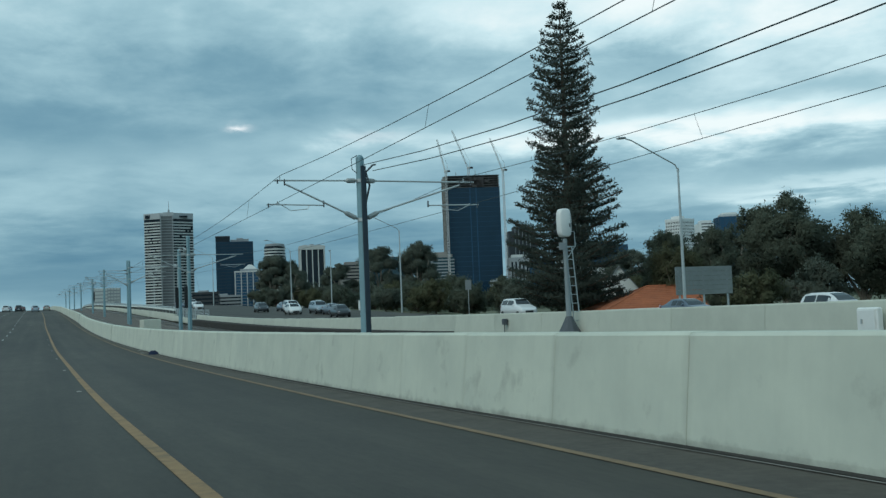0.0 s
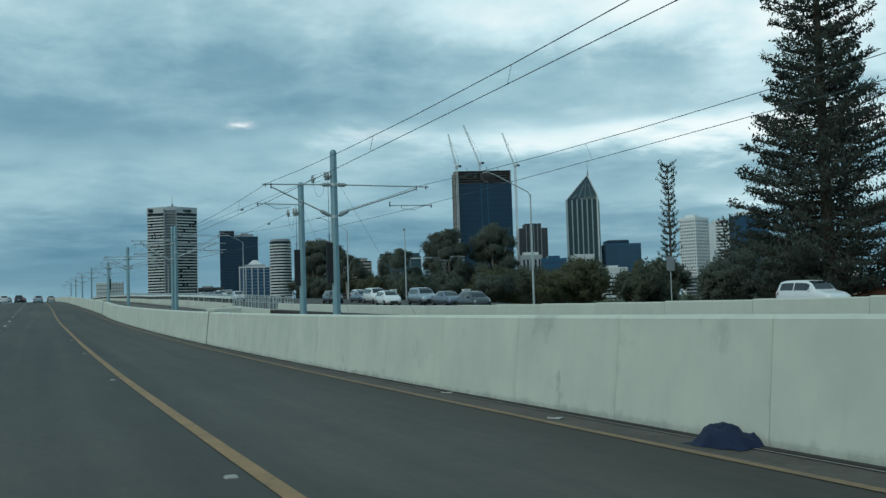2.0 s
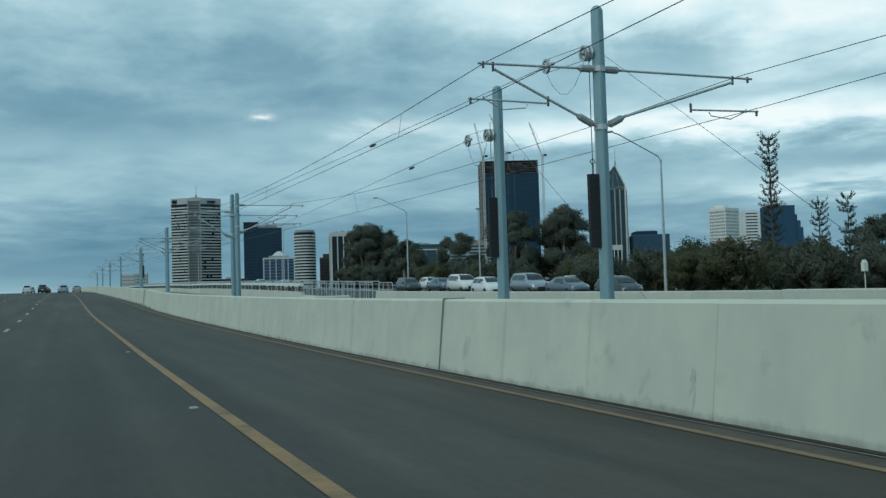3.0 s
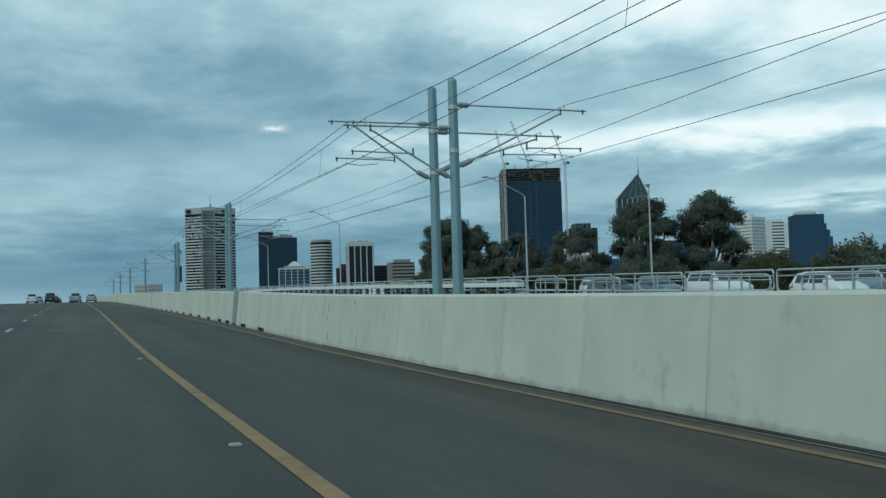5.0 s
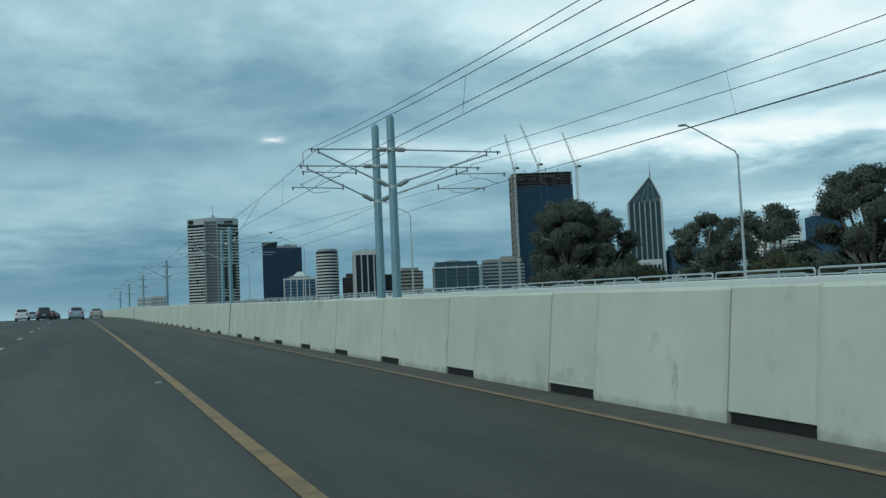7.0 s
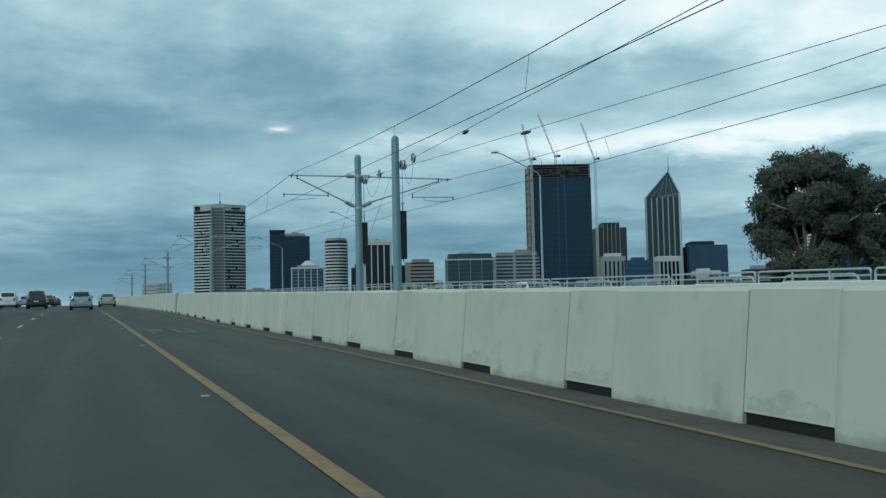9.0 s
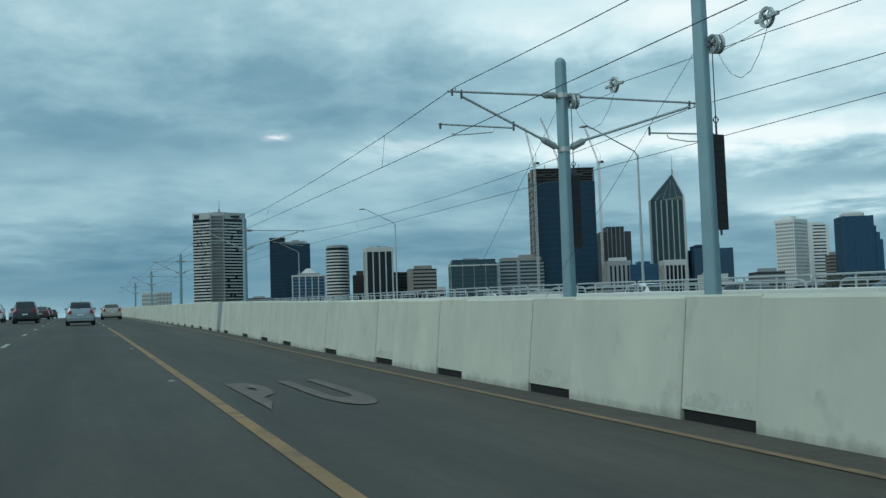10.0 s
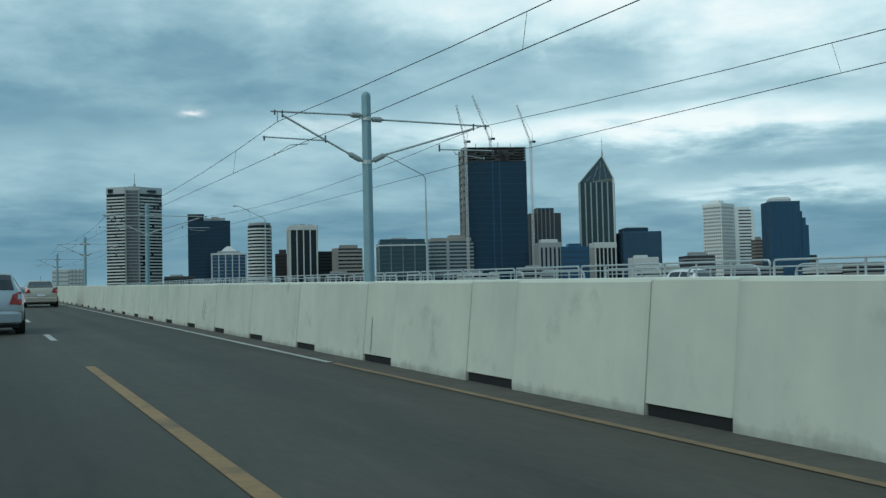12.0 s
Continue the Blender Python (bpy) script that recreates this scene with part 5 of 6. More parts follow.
bands(t, 30, 30, 0, h, 26, 0.62, M_TOWER_BRIGHT)
part("corner_pier", Build().box(-0.9, 4, -0.9, 31, 0, h), M_TOWER_BRIGHT, t)
part("corner_pier", Build().box(26, 30.9, -0.9, 31, 0, h), M_TOWER_BRIGHT, t)
roof_box(t, 5, 25, 4, 26, h, h + 6, M_TOWER_BRIGHT)
t, h = tower("brown_block", 1116, 1500, 86, 20, 20, 17, M_TOWER_BROWN, "small brown block between taller towers")
roof_box(t, 3, 10, 3, 12, h, h + 5, M_TOWER_BEIGE)
bands(t, 17, 20, 2, h, 16, 0.4, M_TOWER_BEIGE, 0.2)
t, h = tower("stepped_blue_tower", 1071, 1416, 138, 24, 40, 44, M_GLASS_BLUE, "dark blue glass tower with stepped side and pale cap")
for x, drop in ((44, 15), (49, 25), (53, 36)):
    part("step", Build().bevel_box(x - 0.5, x + 5, 3, 37, 0, h - drop, 0.4), M_GLASS_BLUE, t)
fins(t, 44, 40, 0, h, 5, 1.8, M_GLASS_STEEL, 0.8)
bands(t, 44, 40, 4, h, 30, 0.04, M_TOWER_BLACK, 0.15)
part("cap", Build().bevel_box(5, 34, 4, 34, h, h + 7, 3.0), M_TOWER_WHITE, t)
t, h = tower("low_dark_block", 1128, 1400, 57, 24, 20, 12, M_TOWER_BLACK, "small dark block beside a blue tower")
bands(t, 12, 20, 2, h, 9, 0.3, M_TOWER_GREY, 0.2)
t, h = tower("apartment_block", 74.6, 1500, 49, 3.4, 25, 18, M_TOWER_WHITE, "pale apartment block far along the freeway")
bands(t, 18, 25, 2, h, 10, 0.3, M_TOWER_GREY, 0.2)
t, h = tower("apartment_block", 95.4, 1550, 51, 4.2, 25, 18, M_TOWER_WHITE, "pale apartment block far along the freeway")
bands(t, 18, 25, 2, h, 11, 0.35, M_TOWER_GREY, 0.2)
fins(t, 18, 25, 0, h, 4, 0.8, M_TOWER_GREY)
t, h = tower("beige_block", 97, 1470, 27, 4.0, 20, 15, M_TOWER_BEIGE, "low beige block far along the freeway")
roof_box(t, 3, 9, 4, 12, h, h + 3, M_TOWER_GREY)
bands(t, 15, 20, 2, h, 6, 0.3, M_TOWER_GREY, 0.2)
for x, y, top, wide, mat in ((265, 1900, 50, 46, M_TOWER_BLACK), (300, 1950, 44, 60, M_TOWER_GREY), (640, 1400, 42, 40, M_TOWER_GREY), (760, 1300, 40, 46, M_TOWER_WHITE), (900, 1300, 36, 70, M_TOWER_GREY),
                             (980, 1240, 34, 60, M_TOWER_WHITE), (420, 1560, 42, 55, M_TOWER_BROWN), (560, 1420, 36, 50, M_TOWER_WHITE), (1010, 1200, 36, 40, M_TOWER_BEIGE)):
    t, h = tower("low_block", x, y, top, 15, 30, wide, mat, "low plain block at the foot of the towers")
    bands(t, wide, 30, 2, h, 7, 0.4, M_GLASS_DARK, 0.2)
    roof_box(t, wide * 0.2, wide * 0.6, 5, 20, h, h + 3, M_TOWER_GREY)


# ---- trees ----
def leaf_quads(centers, size, rng, stretch=1.0, up=0.0):
    """Small quads of random turn about each centre."""
    n = len(centers)
    a = rng.normal(size=(n, 3))
    a[:, 2] += up
    a /= np.linalg.norm(a, axis=1)[:, None]
    r = rng.normal(size=(n, 3))
    b = np.cross(a, r)
    b /= np.linalg.norm(b, axis=1)[:, None]
    s = size * (0.6 + 0.8 * rng.random(n))[:, None]
    a, b = a * s * stretch, b * s * 0.5
    c = np.asarray(centers)
    return np.stack([c - a - b * 0.4, c - b * 1.0 + a * 0.1, c + a, c + b + a * 0.1], axis=1).reshape(-1, 3)


def leaf_part(name, verts, mat, parent, label="", normals=None):
    me = bpy.data.meshes.new(name)
    n = len(verts) // 4
    if normals is not None:
        # turn every leaf so that its front looks the way it is shaded
        v = np.asarray(verts).reshape(n, 4, 3).copy()
        wrong = (np.cross(v[:, 1] - v[:, 0], v[:, 3] - v[:, 0]) * normals).sum(axis=1) < 0
        v[wrong] = v[wrong][:, [0, 3, 2, 1]]
        verts = v.reshape(-1, 3)
    me.from_pydata([tuple(v) for v in verts], [], [(4 * i, 4 * i + 1, 4 * i + 2, 4 * i + 3) for i in range(n)])
    me.materials.append(mat)
    if normals is not None:
        # soft shading that follows the clumps, as a mass of fine leaves has
        d = normals / np.maximum(np.linalg.norm(normals, axis=1), 1e-6)[:, None]
        me.shade_smooth()
        me.normals_split_custom_set_from_vertices(np.repeat(d, 4, axis=0).tolist())
    ob = new(name, me)
    ob.parent = parent
    if label:
        ob["label"] = label
    return ob


def norfolk_pine(x, y, height, radius, seed, dense=1.0, label="tall dark green norfolk pine with tiers of branches", low=0.05):
    rng = np.random.default_rng(seed)
    z0 = ground_z(x, y)
    root = tagged(empty("norfolk_pine", pose(x, y, z0)), label, "pine tree", "trees")
    trunk = Build().lathe([(height * 0.016, -0.3), (height * 0.011, height * 0.4), (height * 0.004, height * 0.85), (0.03, height)], 9)
    part("trunk", trunk, M_BARK, root)
    leaves, ways = [], []
    z = height * low
    while z < height * 0.985:
        u = z / height
        # fullest low down, tapering to the tip
        r = radius * (1 - u) ** 0.62 * (0.88 + 0.12 * math.sin(9 * u)) * min(1.0, 0.55 + 4.0 * (u - low + 0.05)) + 0.35
        count = 7 if u < 0.8 else 5
        start = rng.random() * 6.28
        for k in range(count):
            if rng.random() > 0.93 * min(1.0, dense + 0.35):
                continue
            a = start + 2 * math.pi * k / count + rng.normal() * 0.18
            ln = r * (0.72 + 0.42 * rng.random())
            droop = (-0.16 + 0.38 * u) * ln
            p0 = Vector((0, 0, z))
            mid = Vector((math.cos(a) * ln * 0.55, math.sin(a) * ln * 0.55, z + droop * 0.6))
            tip = Vector((math.cos(a) * ln, math.sin(a) * ln, z + droop + 0.16 * ln))
            part("branch", Build().ribbon([p0, mid, tip], 0.035 + 0.005 * ln, 4), M_BARK, root)
            m = int((26 + 60 * ln) * dense * (1.0 - 0.35 * u))
            s = 0.14 + 0.86 * rng.random(m) ** 0.75
            pts = np.where(s[:, None] < 0.55, np.array(p0)[None] + (np.array(mid) - np.array(p0))[None] * (s / 0.55)[:, None],
                           np.array(mid)[None] + (np.array(tip) - np.array(mid))[None] * ((s - 0.55) / 0.45)[:, None])
            spread = (0.08 + 0.075 * ln) * (1.2 - 0.6 * s)[:, None]
            side = np.array((-math.sin(a), math.cos(a), 0.0))
            pts = pts + side[None] * rng.normal(size=(m, 1)) * spread * 1.6 + rng.normal(size=(m, 3)) * 0.10
            pts[:, 2] += np.abs(rng.normal(size=m)) * 0.17
            leaves.append(leaf_quads(pts, 0.12, rng, 1.5, 0.9))
            out = np.array((math.cos(a), math.sin(a), 0.0))[None]
            ways.append(0.7 * out + np.array((0, 0, 0.55))[None] + 0.25 * rng.normal(size=(m, 3)) + (pts - np.array(mid)[None]) * 0.25)
        z += (0.52 + 0.45 * u) * (0.75 + 0.5 * rng.random()) * (1.0 if dense > 0.6 else 1.5)
    leaf_part("foliage", np.concatenate(leaves), M_PINE_LEAF, root, "dense dark green needles", np.concatenate(ways))
    return root


def gum_tree(x, y, top, radius, seed, mat=None, clumps=34, label="spreading gum tree with dull green foliage and pale limbs", bare=0.3, dense=1.0, bark=None, squash=0.72, leaf=0.17):
    """top is the crown's height in world z."""
    rng = np.random.default_rng(seed)
    z0 = ground_z(x, y)
    h = top - z0
    root = tagged(empty("gum_tree", pose(x, y, z0)), label, "tree", "trees")
    wood, centers = Build(), []
    fork = Vector((rng.normal() * 0.3, rng.normal() * 0.3, h * bare))
    wood.tube((0, 0, -0.3), fork, 0.032 * h, 0.024 * h, 8)
    limbs = 6
    ends = []
    for k in range(limbs):
        a = 2 * math.pi * k / limbs + rng.normal() * 0.3
        rr = radius * (0.25 + 0.4 * rng.random())
        e = Vector((math.cos(a) * rr, math.sin(a) * rr, h * (0.5 + 0.22 * rng.random())))
        m = fork.lerp(e, 0.5) + Vector((0, 0, 0.05 * h * rng.random())) + Vector((rng.normal() * 0.2, rng.normal() * 0.2, 0))
        wood.tube(fork, m, 0.02 * h, 0.014 * h, 6, False)
        wood.tube(m, e, 0.014 * h, 0.008 * h, 6, False)
        ends.append(e)
    cz, rz = h * (0.5 + bare * 0.5) , h * (1 - bare) * 0.5
    for k in range(clumps):
        d = rng.normal(size=3)
        d /= np.linalg.norm(d)
        q = (0.34 + 0.46 * rng.random() ** 0.6)
        c = Vector((d[0] * radius * q, d[1] * radius * q, cz + d[2] * rz * q))
        e = min(ends, key=lambda v: (v - c).length)
        wood.tube(e, c, 0.006 * h, 0.02, 4, False)
        centers.append((c, radius * (0.18 + 0.2 * rng.random())))
    part("trunk", wood, bark or M_GUM_BARK, root)
    leaves, ways = [], []
    for c, r in centers:
        m = int(900 * dense * (r / 1.3) ** 1.7) + 90
        # a few sprays about each clump, thinning outwards
        tips = rng.normal(size=(9, 3)) * r * 0.46
        tips[:, 2] *= squash
        d = tips[rng.integers(0, 9, m)] + rng.normal(size=(m, 3)) * r * (0.14 + 0.16 * rng.random((m, 1)))
        from_core = np.array((c[0], c[1], c[2] - cz))[None] / radius
        ways.append(d / r * 0.9 + from_core * 0.8 + np.array((0, 0, 0.3))[None] + 0.1 * rng.normal(size=(m, 3)))
        leaves.append(leaf_quads(np.array(c)[None] + d, leaf * 0.72, rng, 1.2, -0.2))
    leaf_part("crown", np.concatenate(leaves), mat or M_GUM_LEAF, root, "", np.concatenate(ways))
    return root


def bush(x, y, top, radius, seed, mat=None, label="dense olive green shrub beside the freeway"):
    ob = gum_tree(x, y, top, radius, seed, mat or M_BUSH_LEAF, 26, label, 0.10, 1.0, M_BARK, 0.85, 0.16)
    ob.name = "shrub"
    tagged(ob, category="shrub", group="shrubs")
    return ob


def column_pine(x, y, height, radius, seed, label, bare=0.12):
    """A young norfolk pine: a thin stem with spaced whorls of short upturned branches."""
    rng = np.random.default_rng(seed)
    root = tagged(empty("norfolk_pine", pose(x, y, ground_z(x, y))), label, "pine tree", "trees")
    part("trunk", Build().lathe([(height * 0.011, -0.3), (height * 0.007, height * 0.5), (0.03, height)], 8), M_BARK, root)
    leaves, ways = [], []
    z = height * bare
    while z < height * 0.985:
        u = z / height
        # widest low down, a slim waist below the tip and a fuller head
        r = radius * (1.0 - 0.62 * u + (0.16 if u > 0.84 else 0.0))
        start = rng.random() * 6.28
        for k in range(6):
            if rng.random() > 0.86:
                continue
            a = start + 2 * math.pi * k / 6 + rng.normal() * 0.2
            ln = r * (0.7 + 0.5 * rng.random())
            rise = (0.25 + 0.45 * u) * ln
            p0, mid = Vector((0, 0, z)), Vector((math.cos(a) * ln * 0.6, math.sin(a) * ln * 0.6, z + rise * 0.35))
            tip = Vector((math.cos(a) * ln, math.sin(a) * ln, z + rise))
            part("branch", Build().ribbon([p0, mid, tip], 0.03, 4), M_BARK, root)
            m = int(14 + 20 * ln)
            f = 0.25 + 0.75 * rng.random(m)
            line_pts = np.where(f[:, None] < 0.6, np.array(p0)[None] + (np.array(mid) - np.array(p0))[None] * (f / 0.6)[:, None], np.array(mid)[None] + (np.array(tip) - np.array(mid))[None] * ((f - 0.6) / 0.4)[:, None])
            pts = line_pts + rng.normal(size=(m, 3)) * 0.10
            pts[:, 2] += np.abs(rng.normal(size=m)) * 0.2 * f
            leaves.append(leaf_quads(pts, 0.11, rng, 1.6, 1.2))
            ways.append(np.array((math.cos(a) * 0.6, math.sin(a) * 0.6, 0.6))[None] + 0.25 * rng.normal(size=(m, 3)))
        z += 0.8 + 0.3 * rng.random()
    leaf_part("foliage", np.concatenate(leaves), M_PINE_LEAF, root, "short tufts of dark green needles", np.concatenate(ways))
    return root


def open_gum(x, y, top, radius, seed, label, heads=9, bare=0.34, dense=1.0, gaps=0.0, full=0.30):
    """A gum with forking pale limbs, each ending in a rounded head of leaves; top is the crown's height in world z."""
    rng = np.random.default_rng(seed)
    z0 = ground_z(x, y)
    h = top - z0
    root = tagged(empty("gum_tree", pose(x, y, z0)), label, "tree", "trees")
    fork = Vector((rng.normal() * 0.04 * h, rng.normal() * 0.04 * h, h * bare))
    trunk = Build().tube((0, 0, -0.3), fork, 0.030 * h, 0.022 * h, 8)
    part("trunk", trunk, M_GUM_BARK, root)
    centers = []
    golden = 2.39996
    for k in range(heads):
        # heads spread over an uneven dome
        f = (k + 0.5) / heads
        a = golden * k + rng.normal() * 0.25
        tall = 1.0 - 0.85 * f * (0.8 + 0.4 * rng.random())
        rr = radius * (0.78 * math.sqrt(max(0.0, 1 - (1 - f) ** 2)) + 0.08 * rng.normal())
        size = radius * (full + 0.13 * rng.random()) * (1.12 if k == 0 else 1.0)
        c = Vector((math.cos(a) * rr, math.sin(a) * rr, h * bare + (h * (1 - bare) - size * 0.8) * tall))
        centers.append((c, size))
        knee = fork.lerp(c, 0.45) + Vector((rng.normal() * 0.25, rng.normal() * 0.25, -0.05 * h * rng.random()))
        end = c - Vector((0, 0, size * 0.35))
        limb = part("limb", Build().ribbon([fork, fork.lerp(knee, 0.55) + Vector((rng.normal() * 0.12, rng.normal() * 0.12, 0)), knee, end], 0.0085 * h, 6), M_GUM_BARK, root)
        for j in range(4):
            tip = c + Vector((rng.normal(), rng.normal(), 0.25 + 0.5 * rng.random())) * size * 0.5
            part("twig", Build().ribbon([end, end.lerp(tip, 0.5) + Vector((0, 0, -0.05)), tip], 0.0028 * h, 4), M_GUM_BARK, limb)
    leaves, ways = [], []
    for c, r in centers:
        # ragged sprays make up each head, hanging at their lower edge
        for j in range(14):
            d = rng.normal(size=3)
            d /= np.linalg.norm(d)
            d[2] *= 0.75
            if rng.random() < gaps:
                continue
            q = np.array(c) + d * r * (0.3 + 0.5 * rng.random())
            m = int(230 * dense * (r / 1.8) ** 1.5) + 60
            off = np.clip(rng.normal(size=(m, 3)), -1.7, 1.7) * np.array((0.25, 0.25, 0.18))[None] * r * (0.55 + 0.7 * rng.random())
            off[:, 2] -= 0.25 * np.abs(rng.normal(size=m)) * np.hypot(off[:, 0], off[:, 1])
            leaves.append(leaf_quads(q[None] + off, 0.115, rng, 1.5, -0.6))
            ways.append((d * 0.75 + np.array(c) * np.array((0.5, 0.5, 0.0)) / radius + np.array((0, 0, 0.45)))[None] + off / r * 0.8 + 0.06 * rng.normal(size=(m, 3)))
    leaf_part("crown", np.concatenate(leaves), M_GUM_LEAF, root, "", np.concatenate(ways))
    return root


norfolk_pine(55.5, 101.0, 35.2, 7.7, 1, 0.85)
column_pine(98.3, 184.1, 25.5, 2.6, 2, "slender sparse norfolk pine with short upturned branches", 0.16)
column_pine(126.8, 207.0, 18.8, 3.0, 3, "small sparse norfolk pine standing beyond the shrubs")
column_pine(106.0, 177.0, 15.8, 2.1, 4, "small sparse norfolk pine standing beyond the shrubs")

gum_tree(68.5, 81.5, 12.0, 5.0, 21, M_DARK_LEAF, 42, "broad dense dark green tree above the far wall", 0.12, 1.2)
gum_tree(74.5, 77.5, 9.2, 5.0, 22, M_DARK_LEAF, 40, "broad dense dark green tree above the far wall", 0.12, 1.2)
gum_tree(72.0, 70.0, 7.6, 4.4, 23, M_DARK_LEAF, 36, "broad dense dark green tree above the far wall", 0.12, 1.2)
gum_tree(84.0, 72.0, 7.5, 4.6, 24, M_DARK_LEAF, 36, "broad dense dark green tree above the far wall", 0.12, 1.2)
gum_tree(72.0, 108.0, 10.0, 3.6, 25, M_DARK_LEAF, 34, "dark green tree behind the tiled house", 0.15)
gum_tree(79.5, 104.5, 10.3, 3.8, 26, M_DARK_LEAF, 36, "dark green tree behind the tiled house", 0.2)
gum_tree(66.0, 96.0, 6.4, 3.6, 27, M_BUSH_LEAF, 24, "olive green tree beside the tiled house", 0.15)
gum_tree(75.5, 103.0, 10.6, 3.4, 30, M_DARK_LEAF, 34, "dark green tree behind the tiled house", 0.15)
gum_tree(84.0, 97.0, 9.8, 3.6, 28, M_DARK_LEAF, 30, "dark green tree behind the tiled house", 0.2)
gum_tree(76.0, 112.0, 9.6, 3.4, 29, M_DARK_LEAF, 30, "dark green tree behind the tiled house", 0.2)
open_gum(51.2, 214.6, 10.6, 3.5, 46, "open gum tree with bare pale limbs and few leafy heads", 9, 0.40, 0.8, 0.2, 0.28)
open_gum(62.6, 221.0, 12.3, 3.6, 37, "open gum tree with bare pale limbs and rounded leafy heads", 8, 0.36, 0.9, 0.15, 0.36)
open_gum(71.2, 217.7, 15.7, 4.5, 38, "large gum tree with several rounded leafy heads", 17, 0.24, 1.0, 0.06, 0.36)
open_gum(80.4, 215.5, 16.7, 4.8, 39, "large gum tree with a broad rounded crown", 20, 0.20, 1.0, 0.0, 0.36)
open_gum(54.1, 246.0, 16.0, 4.5, 40, "large gum tree with a pale trunk and dense drooping crown", 22, 0.22, 1.05, 0.06, 0.32)
open_gum(58.0, 244.5, 14.3, 3.5, 41, "gum tree with a pale trunk beside a larger one", 14, 0.25, 1.0, 0.05, 0.34)
open_gum(107.5, 172.0, 11.6, 5.2, 42, "spreading gum tree with a flat open crown", 9, 0.36, 0.9, 0.1)
open_gum(115.0, 168.0, 12.6, 5.4, 43, "spreading gum tree with a flat open crown", 9, 0.36, 0.9, 0.1)
seed = 60
for x, y, top, r in ((50, 128, 4.6, 3.0), (51, 120, 3.6, 2.8), (55, 113, 3.4, 3.0), (52, 137, 4.2, 3.2), (54, 146, 4.8, 3.4), (52, 155, 4.4, 3.2), (56, 162, 5.4, 3.6), (53, 186, 5.2, 3.4), (56, 194, 5.6, 3.6), (54, 208, 5.4, 3.4),
                     (62, 150, 6.0, 3.8), (66, 158, 6.2, 3.8), (70, 148, 5.6, 3.6), (64, 136, 5.0, 3.4), (74, 138, 5.0, 3.4), (70, 190, 6.6, 4.0), (76, 200, 7.0, 4.0), (66, 205, 6.6, 3.6), (72, 214, 6.8, 3.6), (88, 214, 6.0, 3.6),
                     (60, 226, 7.4, 3.6), (80, 126, 4.6, 3.6), (86, 140, 5.0, 4.0), (94, 152, 5.6, 4.2), (61, 108, 3.4, 2.6), (60, 79, 3.2, 3.2), (65, 74, 3.4, 3.2), (57, 72, 2.6, 2.6), (49, 240, 7.8, 3.4), (56, 262, 5.8, 3.0), (92, 118, 4.4, 4.0), (100, 130, 5.0, 4.2),
                     (52, 232, 6.9, 3.2), (58, 238, 7.4, 3.4), (66, 236, 7.8, 3.8), (72, 232, 7.8, 3.8), (80, 214, 7.2, 3.8), (90, 210, 5.8, 3.6), (57, 208, 6.4, 3.2)):
    bush(x, y, top, r, seed, (M_BUSH_LEAF, M_DARK_LEAF, M_GUM_LEAF)[seed % 3], ("dense olive green shrub beside the freeway", "dark green shrub beside the freeway", "dull green shrub beside the freeway")[seed % 3])
    seed += 1


# distant belt of trees along the river bank
rng = np.random.default_rng(9)
n = 9000
az = rng.uniform(-0.12, 0.95, n)
dist = rng.uniform(620, 1150, n)
px, py = np.sin(az) * dist, 240 + np.cos(az) * dist * 0.9
hgt = 4.0 + 3.5 * (np.sin(px * 0.031) + np.sin(px * 0.083 + 1.0)) * 0.5 + rng.random(n) * 3
pz = BASE_Z + rng.random(n) * hgt
far_trees = bpy.data.meshes.new("river_bank_trees")
quads = leaf_quads(np.stack([px, py, pz], 1), 2.4, rng, 1.0)
far_trees.from_pydata([tuple(v) for v in quads], [], [(4 * i, 4 * i + 1, 4 * i + 2, 4 * i + 3) for i in range(n)])
far_trees.materials.append(M_DARK_LEAF)
tagged(new("river_bank_trees", far_trees), "dark belt of distant trees along the river bank", "trees", kind="stuff")


# ---- house, boards and signs beyond the opposite lanes ----
def tiled_house(x, y):
    z = ground_z(x, y)
    root = tagged(empty("house", pose(x, y, z, 0, 0, -18)), "low house with an orange tiled hip roof", "house")
    part("wall", Build().bevel_box(-6.5, 6.5, -4.5, 4.5, -0.3, 0.1 - z, 0.05), M_TOWER_BEIGE, root)
    e, r = -0.15 - z, 2.25 - z
    pts = [(-8.4, -6.2, e), (8.4, -6.2, e), (8.4, 6.2, e), (-8.4, 6.2, e), (-2.4, 0, r), (2.4, 0, r)]
    part("roof", Build().add(pts, [(0, 1, 5, 4), (1, 2, 5), (2, 3, 4, 5), (3, 0, 4), (3, 2, 1, 0)]), M_TILE, root, "orange tiled hip roof")
    course = 12
    for k in range(1, course):
        u = k / course
        a = Vector(pts[0]).lerp(Vector(pts[4]), u)
        b = Vector(pts[1]).lerp(Vector(pts[5]), u)
        part("tile_course", Build().tube(a, b, 0.05, None, 4), M_TILE, root)
    part("ridge", Build().tube(pts[4], pts[5], 0.12, None, 6), M_TILE, root)
    for i, j in ((0, 4), (1, 5), (2, 5), (3, 4)):
        part("hip_tiles", Build().tube(pts[i], pts[j], 0.11, None, 6), M_TILE, root)
    part("gutter", Build().path([pts[0], pts[1], pts[2]], 0.09), M_WHITE_PAINT, root)
    return root


tiled_house(64.0, 95.0)


